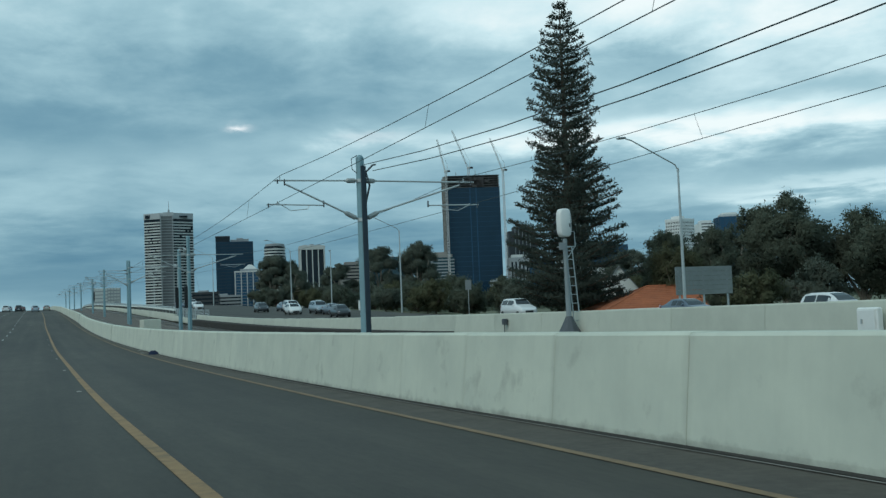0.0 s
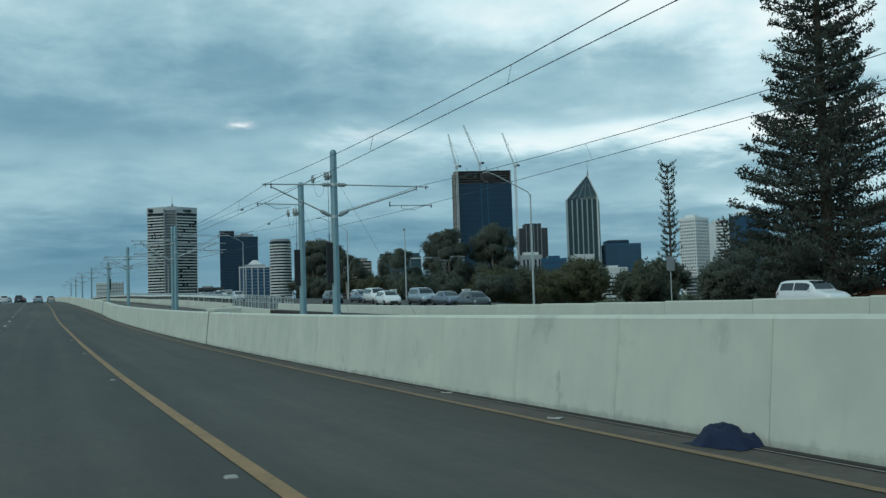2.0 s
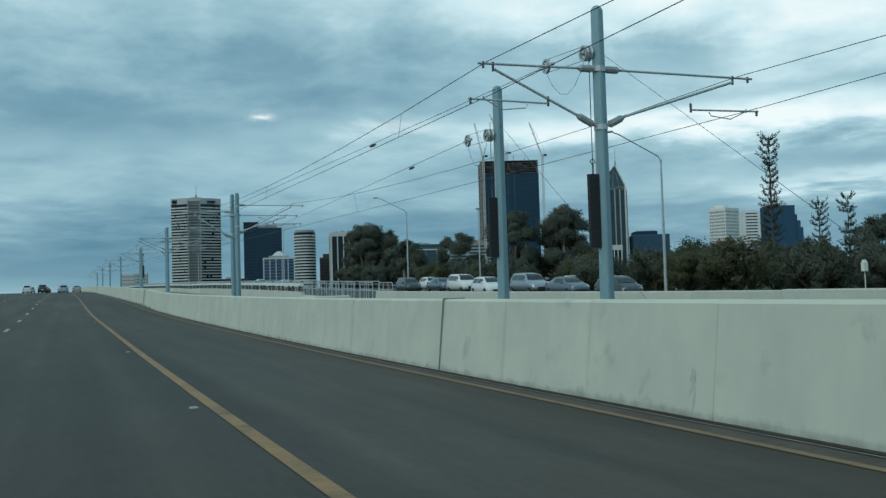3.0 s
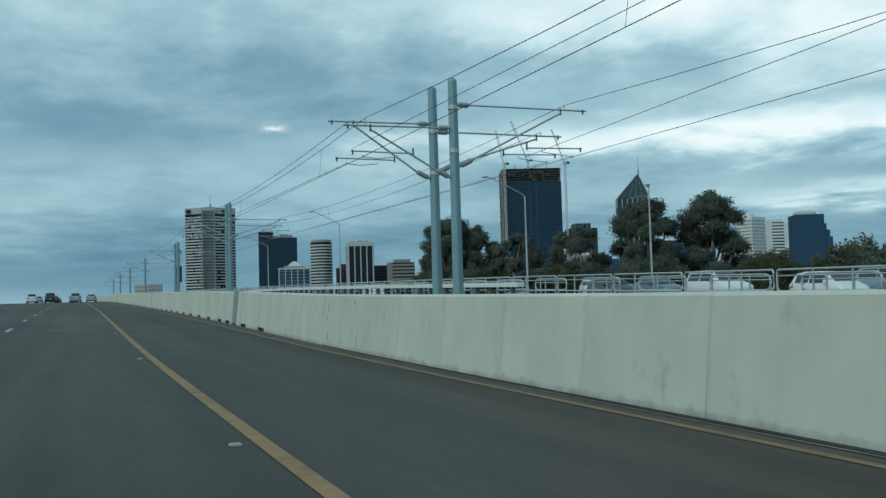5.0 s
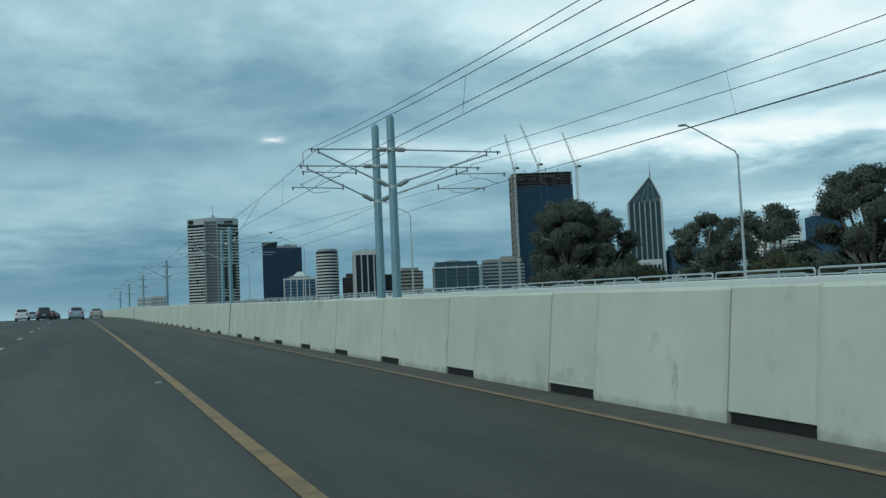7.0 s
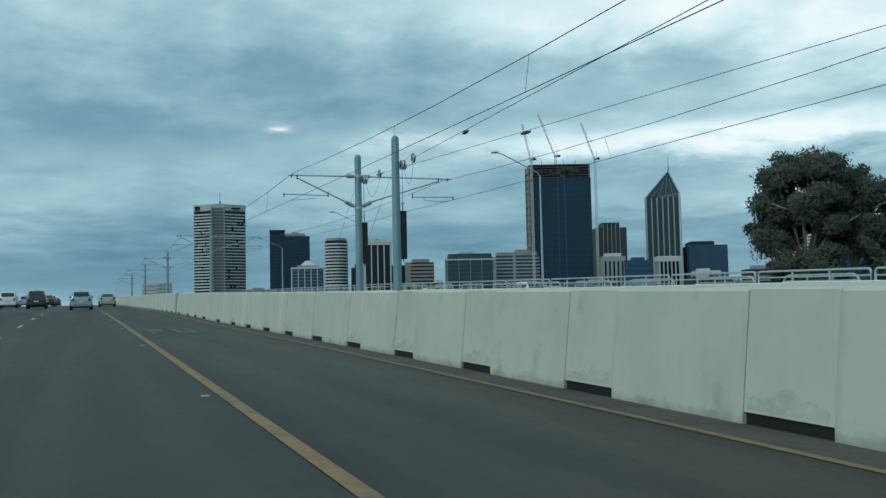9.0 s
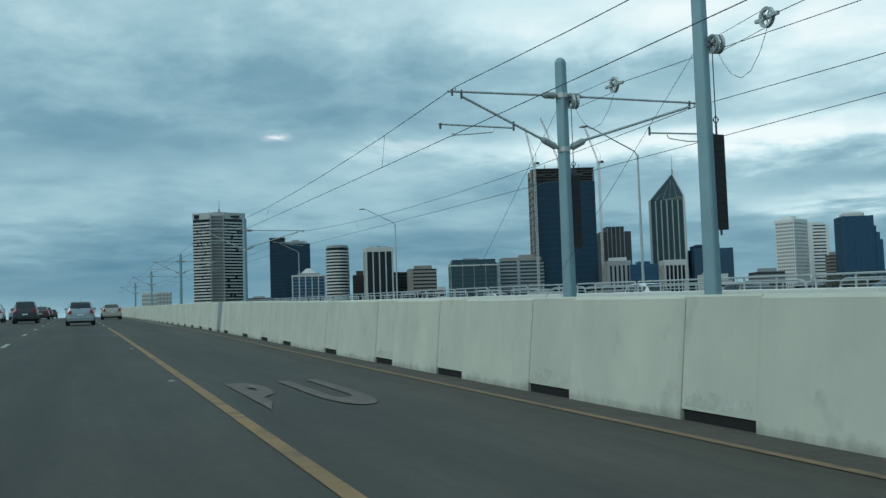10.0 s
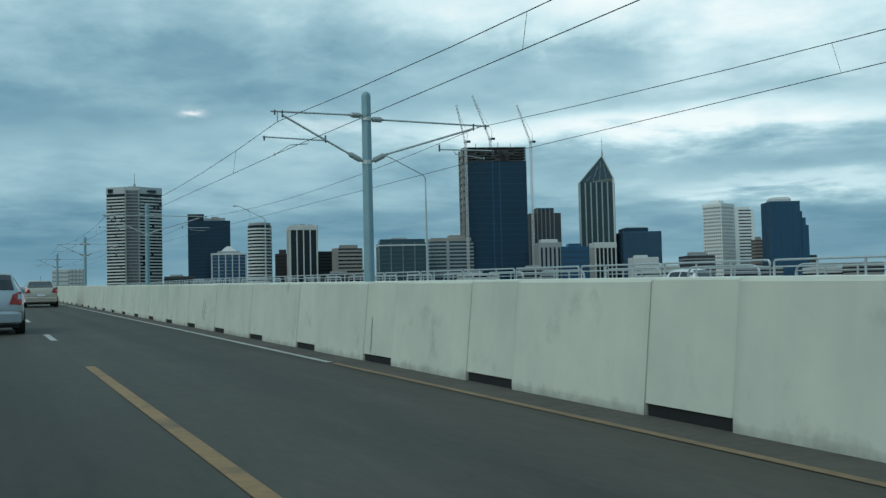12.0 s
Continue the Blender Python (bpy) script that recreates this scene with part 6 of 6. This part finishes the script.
def gabled_house(x, y):
    z = ground_z(x, y)
    root = tagged(empty("house", pose(x, y, z, 0, 0, -30)), "small white gabled house seen between trees", "house")
    h = 2.4 - z
    part("wall", Build().add([(px, py, pz) for py in (0.0, 7.0) for px, pz in ((-2.4, -0.3), (2.4, -0.3), (2.4, h), (0, h + 3.0), (-2.4, h))],
                             [(0, 1, 2, 3, 4), (9, 8, 7, 6, 5), (0, 5, 6, 1), (1, 6, 7, 2), (4, 9, 5, 0), (2, 7, 8, 3), (3, 8, 9, 4)]), M_WHITE_PAINT, root)
    for s in (-1, 1):
        part("roof", Build().add([(s * 2.7, py, h - 0.35 + dz) for py in (-0.3, 7.3) for dz in (0.0, 0.12)] + [(0, py, h + 3.04 + dz) for py in (-0.3, 7.3) for dz in (0.0, 0.12)],
                                 [(0, 2, 6, 4), (1, 5, 7, 3), (0, 1, 3, 2), (4, 6, 7, 5), (0, 4, 5, 1), (2, 3, 7, 6)]), M_TOWER_GREY, root, "grey sheet roof")
    part("window", Build().bevel_box(-0.5, 0.5, -0.05, 0.02, h - 1.2, h - 0.1, 0.02), M_GLASS_DARK, root)
    return root


gabled_house(72.6, 119.0)

M_BOARD = material("dull_grey_board", (0.20, 0.23, 0.23), 0.8, vary=0.15, grain=3)
board = tagged(empty("slatted_board", pose(47.1, 69.2, 0)), "grey horizontally slatted board on posts beyond the far wall", "board")
for k in range(6):
    part("slat", Build().bevel_box(0, 5.4, -0.04, 0.04, 1.0 + 0.37 * k, 1.0 + 0.37 * k + 0.358, 0.015), M_BOARD, board)
for x in (0.4, 2.7, 5.0):
    part("post", Build().box(x - 0.06, x + 0.06, 0.05, 0.17, -1.5, 3.2), M_GALV, board)


def road_sign(x, y, z, w, h, label):
    root = tagged(empty("road_sign", pose(x, y, road_z(y))), label, "road sign")
    part("post", Build().tube((0, 0, -0.4), (0, 0, z), 0.04), M_GALV, root)
    part("sign_plate", Build().bevel_box(-w / 2, w / 2, -0.05, -0.03, z - h, z, 0.01), M_TOWER_GREY, root, "grey back of the sign plate")
    for q in (0.25, 0.75):
        part("bracket", Build().box(-w * 0.4, w * 0.4, -0.03, 0.02, z - h * q - 0.03, z - h * q + 0.03), M_GALV, root)
    return root


road_sign(45.8, 107.6, 3.9, 0.75, 1.1, "grey back of a small road sign on a post")
for x, y, w, h in ((16.93, 18.4, 0.6, 0.62),):
    cab = tagged(empty("wall_cabinet", pose(x, y, road_z(y))), "white cabinet fixed to the far concrete wall", "cabinet")
    part("body", Build().bevel_box(-0.16, 0.02, -w / 2, w / 2, 0.42, 0.42 + h, 0.03), M_WHITE_PAINT, cab)
    part("door", Build().bevel_box(-0.18, -0.162, -w / 2 + 0.05, w / 2 - 0.05, 0.47, 0.37 + h, 0.01), M_WHITE_PAINT, cab)
    part("latch", Build().box(-0.2, -0.18, 0.1, 0.14, 0.7, 0.8), M_GALV, cab)
for x, y in ((45.6, 148.0), (46.4, 176.0)):
    cab = tagged(empty("roadside_cabinet", pose(x, y, road_z(y))), "white roadside cabinet standing beyond the opposite lanes", "cabinet", "roadside cabinets")
    part("body", Build().bevel_box(-0.4, 0.4, -0.3, 0.3, -0.4, 1.35, 0.04), M_WHITE_PAINT, cab)
    part("roof", Build().bevel_box(-0.46, 0.46, -0.36, 0.36, 1.352, 1.43, 0.02), M_WHITE_PAINT, cab)
for y in (36.8,):
    jb = tagged(empty("junction_box", pose(16.98, y, road_z(y))), "small dark junction box on the far concrete wall", "junction box", "junction boxes")
    part("body", Build().bevel_box(-0.12, 0.05, -0.11, 0.11, 0.78, 1.0, 0.02), M_DARK_METAL, jb)
    part("conduit", Build().tube((-0.06, 0, 0.0), (-0.06, 0, 0.8), 0.02), M_DARK_METAL, jb)


# ---- railway signal ----
def railway_signal(x, y):
    root = tagged(empty("railway_signal", pose(x, y, road_z(y), 0, 0, 12)), "white railway signal head on a grey post with a ladder", "railway signal")
    part("post", Build().tube((0, 0, 0.9), (-0.03, 0, 3.6), 0.095, 0.075, 10), M_SIGNAL_POST, root)
    foot = Build().lathe([(0.36, -0.3), (0.36, 0.55), (0.30, 0.64), (0.13, 0.98), (0.11, 1.04)], 10)
    part("foot", foot, M_DARK_METAL, root)
    prof = []
    for k in range(28):
        a = 2 * math.pi * k / 28
        prof.append((0.235 * math.copysign(abs(math.cos(a)) ** 0.6, math.cos(a)), 0.47 * math.copysign(abs(math.sin(a)) ** 0.5, math.sin(a))))
    n = len(prof)
    rings = ((-0.13, 0.90), (-0.11, 1.0), (0.10, 1.0), (0.12, 0.92))
    head = Build().add([(px * k - 0.04, yy, 4.12 + pz * k) for yy, k in rings for px, pz in prof],
                       [(r * n + i, r * n + (i + 1) % n, (r + 1) * n + (i + 1) % n, (r + 1) * n + i) for r in range(3) for i in range(n)] + [tuple(range(n - 1, -1, -1)), tuple(range(3 * n, 4 * n))])
    part("head", head, M_WHITE_PAINT, root, "white rounded signal head", True)
    part("latch", Build().bevel_box(0.07, 0.12, -0.15, -0.128, 3.98, 4.09, 0.01), M_DARK_METAL, root)
    part("door_seam", Build().box(0.135, 0.15, -0.135, -0.126, 3.75, 4.5), M_TOWER_GREY, root)
    for z in (4.4, 4.12, 3.84):
        part("hood", Build().lathe([(0.085, 0), (0.095, 0.02), (0.095, 0.3), (0.085, 0.3)], 10, Matrix.Translation((-0.04, 0.12, z)) @ Euler((-math.pi / 2, 0, 0)).to_matrix().to_4x4()), M_BLACK, root)
    part("number_plate", Build().bevel_box(-0.40, -0.12, -0.14, -0.11, 3.22, 3.46, 0.01), M_TOWER_GREY, root)
    for s in (-0.13, 0.13):
        part("ladder_rail", Build().tube((0.42 + s, 0.05, 0.45), (0.17 + s, 0.05, 3.35), 0.02), M_GALV, root)
    rung = Build().tube((-0.13, 0, 0), (0.13, 0, 0), 0.012).mesh("rung", M_GALV)
    for k in range(10):
        u = (k + 0.5) / 10
        piece("rung", rung, root, Matrix.Translation((0.42 - 0.25 * u, 0.05, 0.45 + 2.9 * u)))
    part("platform", Build().path([(0.0, 0.1, 3.35), (0.5, 0.1, 3.35), (0.5, 0.45, 3.35), (0.0, 0.45, 3.35), (0.0, 0.1, 3.35)], 0.018), M_GALV, root)
    part("guard_rail", Build().path([(0.5, 0.1, 3.35), (0.48, 0.1, 3.85), (0.2, 0.1, 3.85), (0.2, 0.3, 3.85)], 0.016), M_GALV, root)
    part("brace", Build().tube((0.48, 0.1, 3.35), (0.0, 0.05, 2.85), 0.014), M_GALV, root)
    return root


railway_signal(16.65, 31.2)


# ---- cloth lying on the shoulder ----
def crumpled_cloth(x, y):
    rng = np.random.default_rng(3)
    b, n = Build(), 15
    pts = []
    for j in range(n):
        for i in range(n):
            u, v = i / (n - 1) * 2 - 1, j / (n - 1) * 2 - 1
            d = max(0.0, 1 - u * u - v * v)
            hgt = 0.24 * d ** 0.7 * (0.6 + 0.5 * noise.noise(Vector((u * 2.1, v * 2.3, 0.3)))) + 0.05 * abs(noise.noise(Vector((u * 5, v * 5, 2)))) * (0.2 + d)
            pts.append((u * 0.23 + 0.05 * noise.noise(Vector((u * 2, v * 2, 5))), v * 0.32 + 0.06 * noise.noise(Vector((u * 2, v * 2, 8))), hgt))
    b.add(pts, [(j * n + i, j * n + i + 1, (j + 1) * n + i + 1, (j + 1) * n + i) for j in range(n - 1) for i in range(n - 1)])
    ob = whole("crumpled_cloth", b, M_CLOTH, "crumpled dark blue cloth lying on the shoulder by the barrier", "cloth", smooth=True)
    ob.matrix_basis = pose(x, y, road_z(y) + 0.004, 0, 0, 10)


box = tagged(empty("post_box", pose(65.0, 130.4, 0)), "white box on a slim post beyond the shrubs", "post box")
part("post", Build().tube((0, 0, ground_z(65, 130.4)), (0, 0, 2.0), 0.05), M_WHITE_PAINT, box)
part("body", Build().bevel_box(-0.28, 0.28, -0.2, 0.2, 1.9, 2.75, 0.08), M_WHITE_PAINT, box)
part("cap", Build().bevel_box(-0.2, 0.2, -0.14, 0.14, 2.751, 2.9, 0.06), M_WHITE_PAINT, box)
for x, y in ((5.09, 53.5), (4.85, 49.9)):
    scrap = Build().add([(-0.07, -0.1, 0.004), (0.06, -0.12, 0.02), (0.07, 0.1, 0.006), (-0.06, 0.12, 0.03), (-0.07, -0.1, 0.0), (0.06, -0.11, 0.0), (0.07, 0.1, 0.0), (-0.06, 0.11, 0.0)],
                        [(0, 1, 2), (0, 2, 3), (4, 6, 5), (4, 7, 6), (0, 4, 5, 1), (1, 5, 6, 2), (2, 6, 7, 3), (3, 7, 4, 0)])
    ob = whole("paper_scrap", scrap, M_WHITE_LINE, "scrap of white paper lying on the dirty shoulder", "litter", group="litter")
    ob.matrix_basis = pose(x, y, road_z(y) + 0.005, 0, 0, 30) @ Matrix.Diagonal((0.65, 0.65, 0.8, 1))


crumpled_cloth(edge_x(47.4) - 0.16, 47.4)


# ---- cars ----
def paint(name, color, metal=0.3):
    return material(name, color, 0.3, metal=metal, vary=0.05, grain=2, coat=0.7)


P_SILVER = paint("silver_blue_paint", (0.33, 0.38, 0.42), 0.6)
P_BEIGE = paint("champagne_paint", (0.42, 0.38, 0.32), 0.5)
P_DARK = paint("dark_grey_paint", (0.035, 0.04, 0.045))
P_MAROON = paint("dark_red_paint", (0.06, 0.03, 0.03))
P_WHITE = paint("white_car_paint", (0.72, 0.73, 0.72), 0.0)
P_BLUE = paint("slate_blue_paint", (0.10, 0.13, 0.17))
M_TRIM = material("black_plastic_trim", (0.02, 0.02, 0.02), 0.6, vary=0.1)
M_RIM = material("alloy_rim", (0.4, 0.42, 0.43), 0.35, metal=0.8, vary=0.1)
M_CLEAR = material("clear_lamp", (0.6, 0.62, 0.64), 0.1, vary=0.05, coat=0.5)

# stations from tail to nose: y, floor z, belt z, belt half-width, roof z, roof half-width (roof equals belt where there is no cabin)
HATCH = [(0.0, 0.34, 0.86, 0.70, 0.88, 0.62), (0.06, 0.26, 0.93, 0.79, 1.00, 0.68), (0.22, 0.22, 0.95, 0.835, 1.30, 0.60), (0.42, 0.21, 0.95, 0.845, 1.46, 0.575), (0.8, 0.20, 0.94, 0.85, 1.515, 0.57),
         (1.6, 0.20, 0.93, 0.85, 1.525, 0.57), (2.2, 0.20, 0.93, 0.85, 1.49, 0.565), (2.6, 0.20, 0.94, 0.85, 1.33, 0.60), (3.05, 0.20, 0.95, 0.84, 1.02, 0.70), (3.45, 0.21, 0.85, 0.82, 0.88, 0.68), (3.7, 0.25, 0.68, 0.74, 0.70, 0.6), (3.78, 0.32, 0.58, 0.64, 0.6, 0.5)]
SEDAN = [(0.0, 0.36, 0.90, 0.72, 0.92, 0.64), (0.08, 0.26, 0.98, 0.82, 1.00, 0.72), (0.5, 0.22, 0.98, 0.86, 1.03, 0.72), (0.85, 0.21, 0.97, 0.87, 1.18, 0.66), (1.3, 0.20, 0.96, 0.875, 1.42, 0.58), (1.8, 0.20, 0.95, 0.875, 1.45, 0.57),
         (2.5, 0.20, 0.94, 0.875, 1.43, 0.57), (2.95, 0.20, 0.94, 0.87, 1.25, 0.62), (3.4, 0.20, 0.94, 0.86, 1.00, 0.72), (4.0, 0.21, 0.86, 0.84, 0.90, 0.7), (4.4, 0.25, 0.70, 0.76, 0.72, 0.6), (4.5, 0.32, 0.6, 0.66, 0.62, 0.5)]
WAGON = [(0.0, 0.40, 1.02, 0.76, 1.04, 0.68), (0.06, 0.32, 1.08, 0.86, 1.16, 0.74), (0.2, 0.30, 1.10, 0.90, 1.50, 0.68), (0.36, 0.30, 1.10, 0.91, 1.70, 0.66), (0.8, 0.30, 1.10, 0.915, 1.76, 0.65), (1.8, 0.30, 1.09, 0.915, 1.77, 0.65),
         (2.6, 0.30, 1.08, 0.915, 1.73, 0.64), (3.0, 0.30, 1.08, 0.91, 1.55, 0.68), (3.4, 0.30, 1.08, 0.90, 1.15, 0.78), (4.1, 0.31, 1.0, 0.88, 1.03, 0.76), (4.5, 0.34, 0.82, 0.82, 0.84, 0.66), (4.6, 0.42, 0.7, 0.72, 0.72, 0.56)]


def car(name, shape, color, label):
    """Tail at the origin, nose towards +y."""
    root = tagged(empty(name), label, "car", "cars")
    body = Build()
    rings = []
    for y, zf, zb, wb, zr, wr in shape:
        rings.append([(-wb * 0.86, zf), (-wb, zf + 0.14), (-wb * 1.0, (zf + zb) * 0.5), (-wb * 0.985, zb), (-wr - (wb - wr) * 0.12, zb + (zr - zb) * 0.8), (-wr, zb + (zr - zb) * 0.95), (-wr * 0.75, zr),
                      (wr * 0.75, zr), (wr, zb + (zr - zb) * 0.95), (wr + (wb - wr) * 0.12, zb + (zr - zb) * 0.8), (wb * 0.985, zb), (wb, (zf + zb) * 0.5), (wb, zf + 0.14), (wb * 0.86, zf)])
    n = len(rings[0])
    body.add([(x, s[0], z) for s, ring in zip(shape, rings) for x, z in ring],
             [(k * n + i, k * n + (i + 1) % n, (k + 1) * n + (i + 1) % n, (k + 1) * n + i) for k in range(len(shape) - 1) for i in range(n)] + [tuple(range(n)), tuple((len(shape) - 1) * n + i for i in range(n - 1, -1, -1))])
    part("body", body, color, root, smooth=True)

    def at(y, side, f):
        """A point on the cabin's side at length y, f of the way from belt to roof."""
        for a, b in zip(shape[:-1], shape[1:]):
            if a[0] <= y <= b[0]:
                u = (y - a[0]) / (b[0] - a[0])
                _, _, zb, wb, zr, wr = (p + (q - p) * u for p, q in zip(a, b))
                e = wr + (wb - wr) * 0.12
                return Vector((side * (wb * 0.985 + (e - wb * 0.985) * min(f / 0.8, 1.0) + 0.012), y, zb + (zr - zb) * f))

    roof = [s for s in shape if s[4] - s[2] > 0.3]
    y0, y1 = roof[0][0], roof[-1][0]
    for side in (-1, 1):
        for a, b in ((y0 + 0.25, (y0 + y1) / 2 - 0.05), ((y0 + y1) / 2 + 0.05, y1 - 0.1)):
            m = 4
            w = Build()
            ys = [a + (b - a) * i / m for i in range(m + 1)]
            w.add([at(q, side, f) for q in ys for f in (0.10, 0.76)], [(2 * i, 2 * i + 1, 2 * i + 3, 2 * i + 2) for i in range(m)])
            part("side_window", w, M_CAR_GLASS, root)
        part("mirror", Build().bevel_box(side * 0.86 - 0.09, side * 0.86 + 0.09, y1 - 0.1, y1 + 0.02, roof[-1][2] + 0.02, roof[-1][2] + 0.16, 0.03), color, root)
        part("tail_light", Build().add([(side * px * shape[1][3] / 0.79, py, shape[1][2] + pz) for px, py, pz in ((0.50, -0.04, -0.20), (0.78, 0.0, -0.22), (0.885, 0.36, -0.14), (0.825, 0.34, 0.05), (0.75, 0.12, 0.11), (0.58, -0.03, 0.03), (0.5, 0.3, -0.1))], [(0, 1, 5), (1, 4, 5), (1, 2, 3, 4), (0, 6, 1), (1, 6, 2), (2, 6, 3), (3, 6, 4), (4, 6, 5), (5, 6, 0)]), M_RED, root, "red tail light")
        part("headlight", Build().bevel_box(side * 0.58 - 0.15, side * 0.58 + 0.15, shape[-2][0] - 0.22, shape[-2][0] - 0.02, shape[-2][2] - 0.06, shape[-2][2] + 0.06, 0.03), M_CLEAR, root)
    # rear and front windows lie on the slopes between tail and roof, roof and bonnet
    def slope_glass(label_name, stations, u0, u1):
        """Glass that follows the body over several stations, just proud of it."""
        pts, n = [], 8
        for k in range(n + 1):
            v = (u0 + (u1 - u0) * k / n) * (len(stations) - 1)
            i = min(int(v), len(stations) - 2)
            a, c = stations[i], stations[i + 1]
            s = [p + (q - p) * (v - i) for p, q in zip(a, c)]
            d = Vector((0, c[0] - a[0], c[4] - a[4])).normalized()
            up = Vector((0, -d.z, d.y)) * (1 if d.y > 0 else -1) * 0.014
            for x in (-0.93, -0.75, 0.75, 0.93):
                low = 0.036 * (s[4] - s[2]) if abs(x) > 0.8 else 0.0
                pts.append(Vector((x * s[5], s[0], s[4] - low)) + up)
        part(label_name, Build().add(pts, [(4 * k + i, 4 * k + i + 1, 4 * k + 5 + i, 4 * k + 4 + i) for k in range(n) for i in range(3)]), M_CAR_GLASS, root)
    tail = shape[1] if shape is not SEDAN else shape[2]
    slope_glass("rear_window", shape[1:4] if shape is not SEDAN else shape[2:5], 0.12, 0.9)
    slope_glass("windscreen", shape[-6:-3], 0.1, 0.92)
    nose = shape[-2]
    part("grille", Build().bevel_box(-0.42, 0.42, nose[0] - 0.1, shape[-1][0] + 0.015, nose[1] + 0.02, nose[2] - 0.16, 0.03), M_TRIM, root)
    part("rear_bumper", Build().bevel_box(-shape[1][3] * 0.98, shape[1][3] * 0.98, -0.09, 0.2, shape[1][1] + 0.04, shape[1][1] + 0.3, 0.06), color, root)
    part("number_plate", Build().bevel_box(-0.2, 0.2, -0.10, -0.075, shape[1][1] + 0.34, shape[1][1] + 0.45, 0.005), M_PLATE, root)
    part("rear_wiper", Build().tube((0.02, tail[0] - 0.05, tail[4] + 0.05), (-0.3, tail[0] + 0.02, tail[4] + 0.12), 0.012), M_TRIM, root)
    part("aerial", Build().tube((0, 0.7, shape[4][4] - 0.02), (0, 0.45, shape[4][4] + 0.28), 0.008, 0.004, 5), M_TRIM, root)
    length = shape[-1][0]
    for y in (0.62, length - 0.72):
        for side in (-1, 1):
            turn = Matrix.Translation((side * (shape[4][3] - 0.1), y, 0.30)) @ Euler((0, side * math.pi / 2, 0)).to_matrix().to_4x4()
            tyre = part("tyre", Build().lathe([(0.18, -0.10), (0.28, -0.10), (0.30, -0.07), (0.30, 0.09), (0.28, 0.12), (0.18, 0.12)], 18, turn), M_TYRE, root)
            part("rim", Build().lathe([(0.18, 0.06), (0.185, 0.125), (0.13, 0.11), (0.05, 0.128)], 14, turn), M_RIM, tyre)
    part("underbody", Build().bevel_box(-shape[4][3] + 0.12, shape[4][3] - 0.12, 0.25, length - 0.25, 0.16, 0.32, 0.03), M_TRIM, root)
    return root


def park(ob, x, y, toward=1):
    z = road_z(y) + (0.02 if x > 17 else 0.0)
    ob.matrix_basis = Matrix.Translation((x, y, z)) @ Euler((slope(y) * toward, 0, 0 if toward > 0 else math.pi)).to_matrix().to_4x4()
    return ob


silver = park(car("hatchback_car", HATCH, P_SILVER, "silver-blue small hatchback with red tail lights in the lane"), 0.15, 266.5)
park(car("sedan_car", SEDAN, P_BEIGE, "champagne sedan with red tail lights ahead beside the barrier"), 2.95, 298.5)
park(car("wagon_car", WAGON, P_DARK, "dark grey station wagon in the next lane"), -3.9, 286.0)
park(car("sedan_car", SEDAN, P_MAROON, "dark red sedan in the next lane"), -3.8, 318.0)
white_hatch = park(car("hatchback_car", HATCH, P_WHITE, "white hatchback driving on the opposite carriageway"), 41.4, 178.0, -1)
wagon_white = park(car("wagon_car", WAGON, P_WHITE, "white off-road wagon on the opposite carriageway"), 42.8, 91.0, -1)
park(car("wagon_car", WAGON, P_SILVER, "silver off-road wagon on the opposite carriageway"), 36.2, 139.5, -1)
blue_sedan = park(car("sedan_car", SEDAN, P_BLUE, "slate blue sedan on the opposite carriageway"), 36.4, 161.0, -1)
grey_hatch = park(car("hatchback_car", HATCH, P_DARK, "dark grey hatchback on the opposite carriageway"), 32.6, 160.0, -1)


def more(ob, places):
    for x, y in places:
        z = road_z(y) + 0.02
        copy_thing(ob, Matrix.Translation((x, y, z)) @ Euler((-slope(y), 0, math.pi)).to_matrix().to_4x4())


more(blue_sedan, ((41.4, 62.0), (29.5, 232.0), (36.3, 133.0)))
more(wagon_white, ((36.4, 262.0), (35.6, 153.0)))
more(grey_hatch, ((33.0, 246.0), (34.0, 121.0)))
more(white_hatch, ((41.4, 48.0), (29.5, 205.0), (36.4, 288.0), (32.8, 140.0)))
for k, (x, y) in enumerate(((-0.2, 330.0), (-4.0, 345.0), (-0.3, 362.0), (-7.3, 300.0), (-7.4, 340.0), (-4.0, 380.0), (-0.3, 392.0))):
    src = (silver, grey_hatch, blue_sedan, wagon_white)[k % 4]
    ob = copy_thing(src, Matrix.Translation((x, y, road_z(y))) @ Euler((slope(y), 0, 0)).to_matrix().to_4x4())
    ob["label"] = ("silver-blue small hatchback in the queue ahead", "dark grey hatchback in the queue ahead", "slate blue sedan in the queue ahead", "white off-road wagon in the queue ahead")[k % 4]
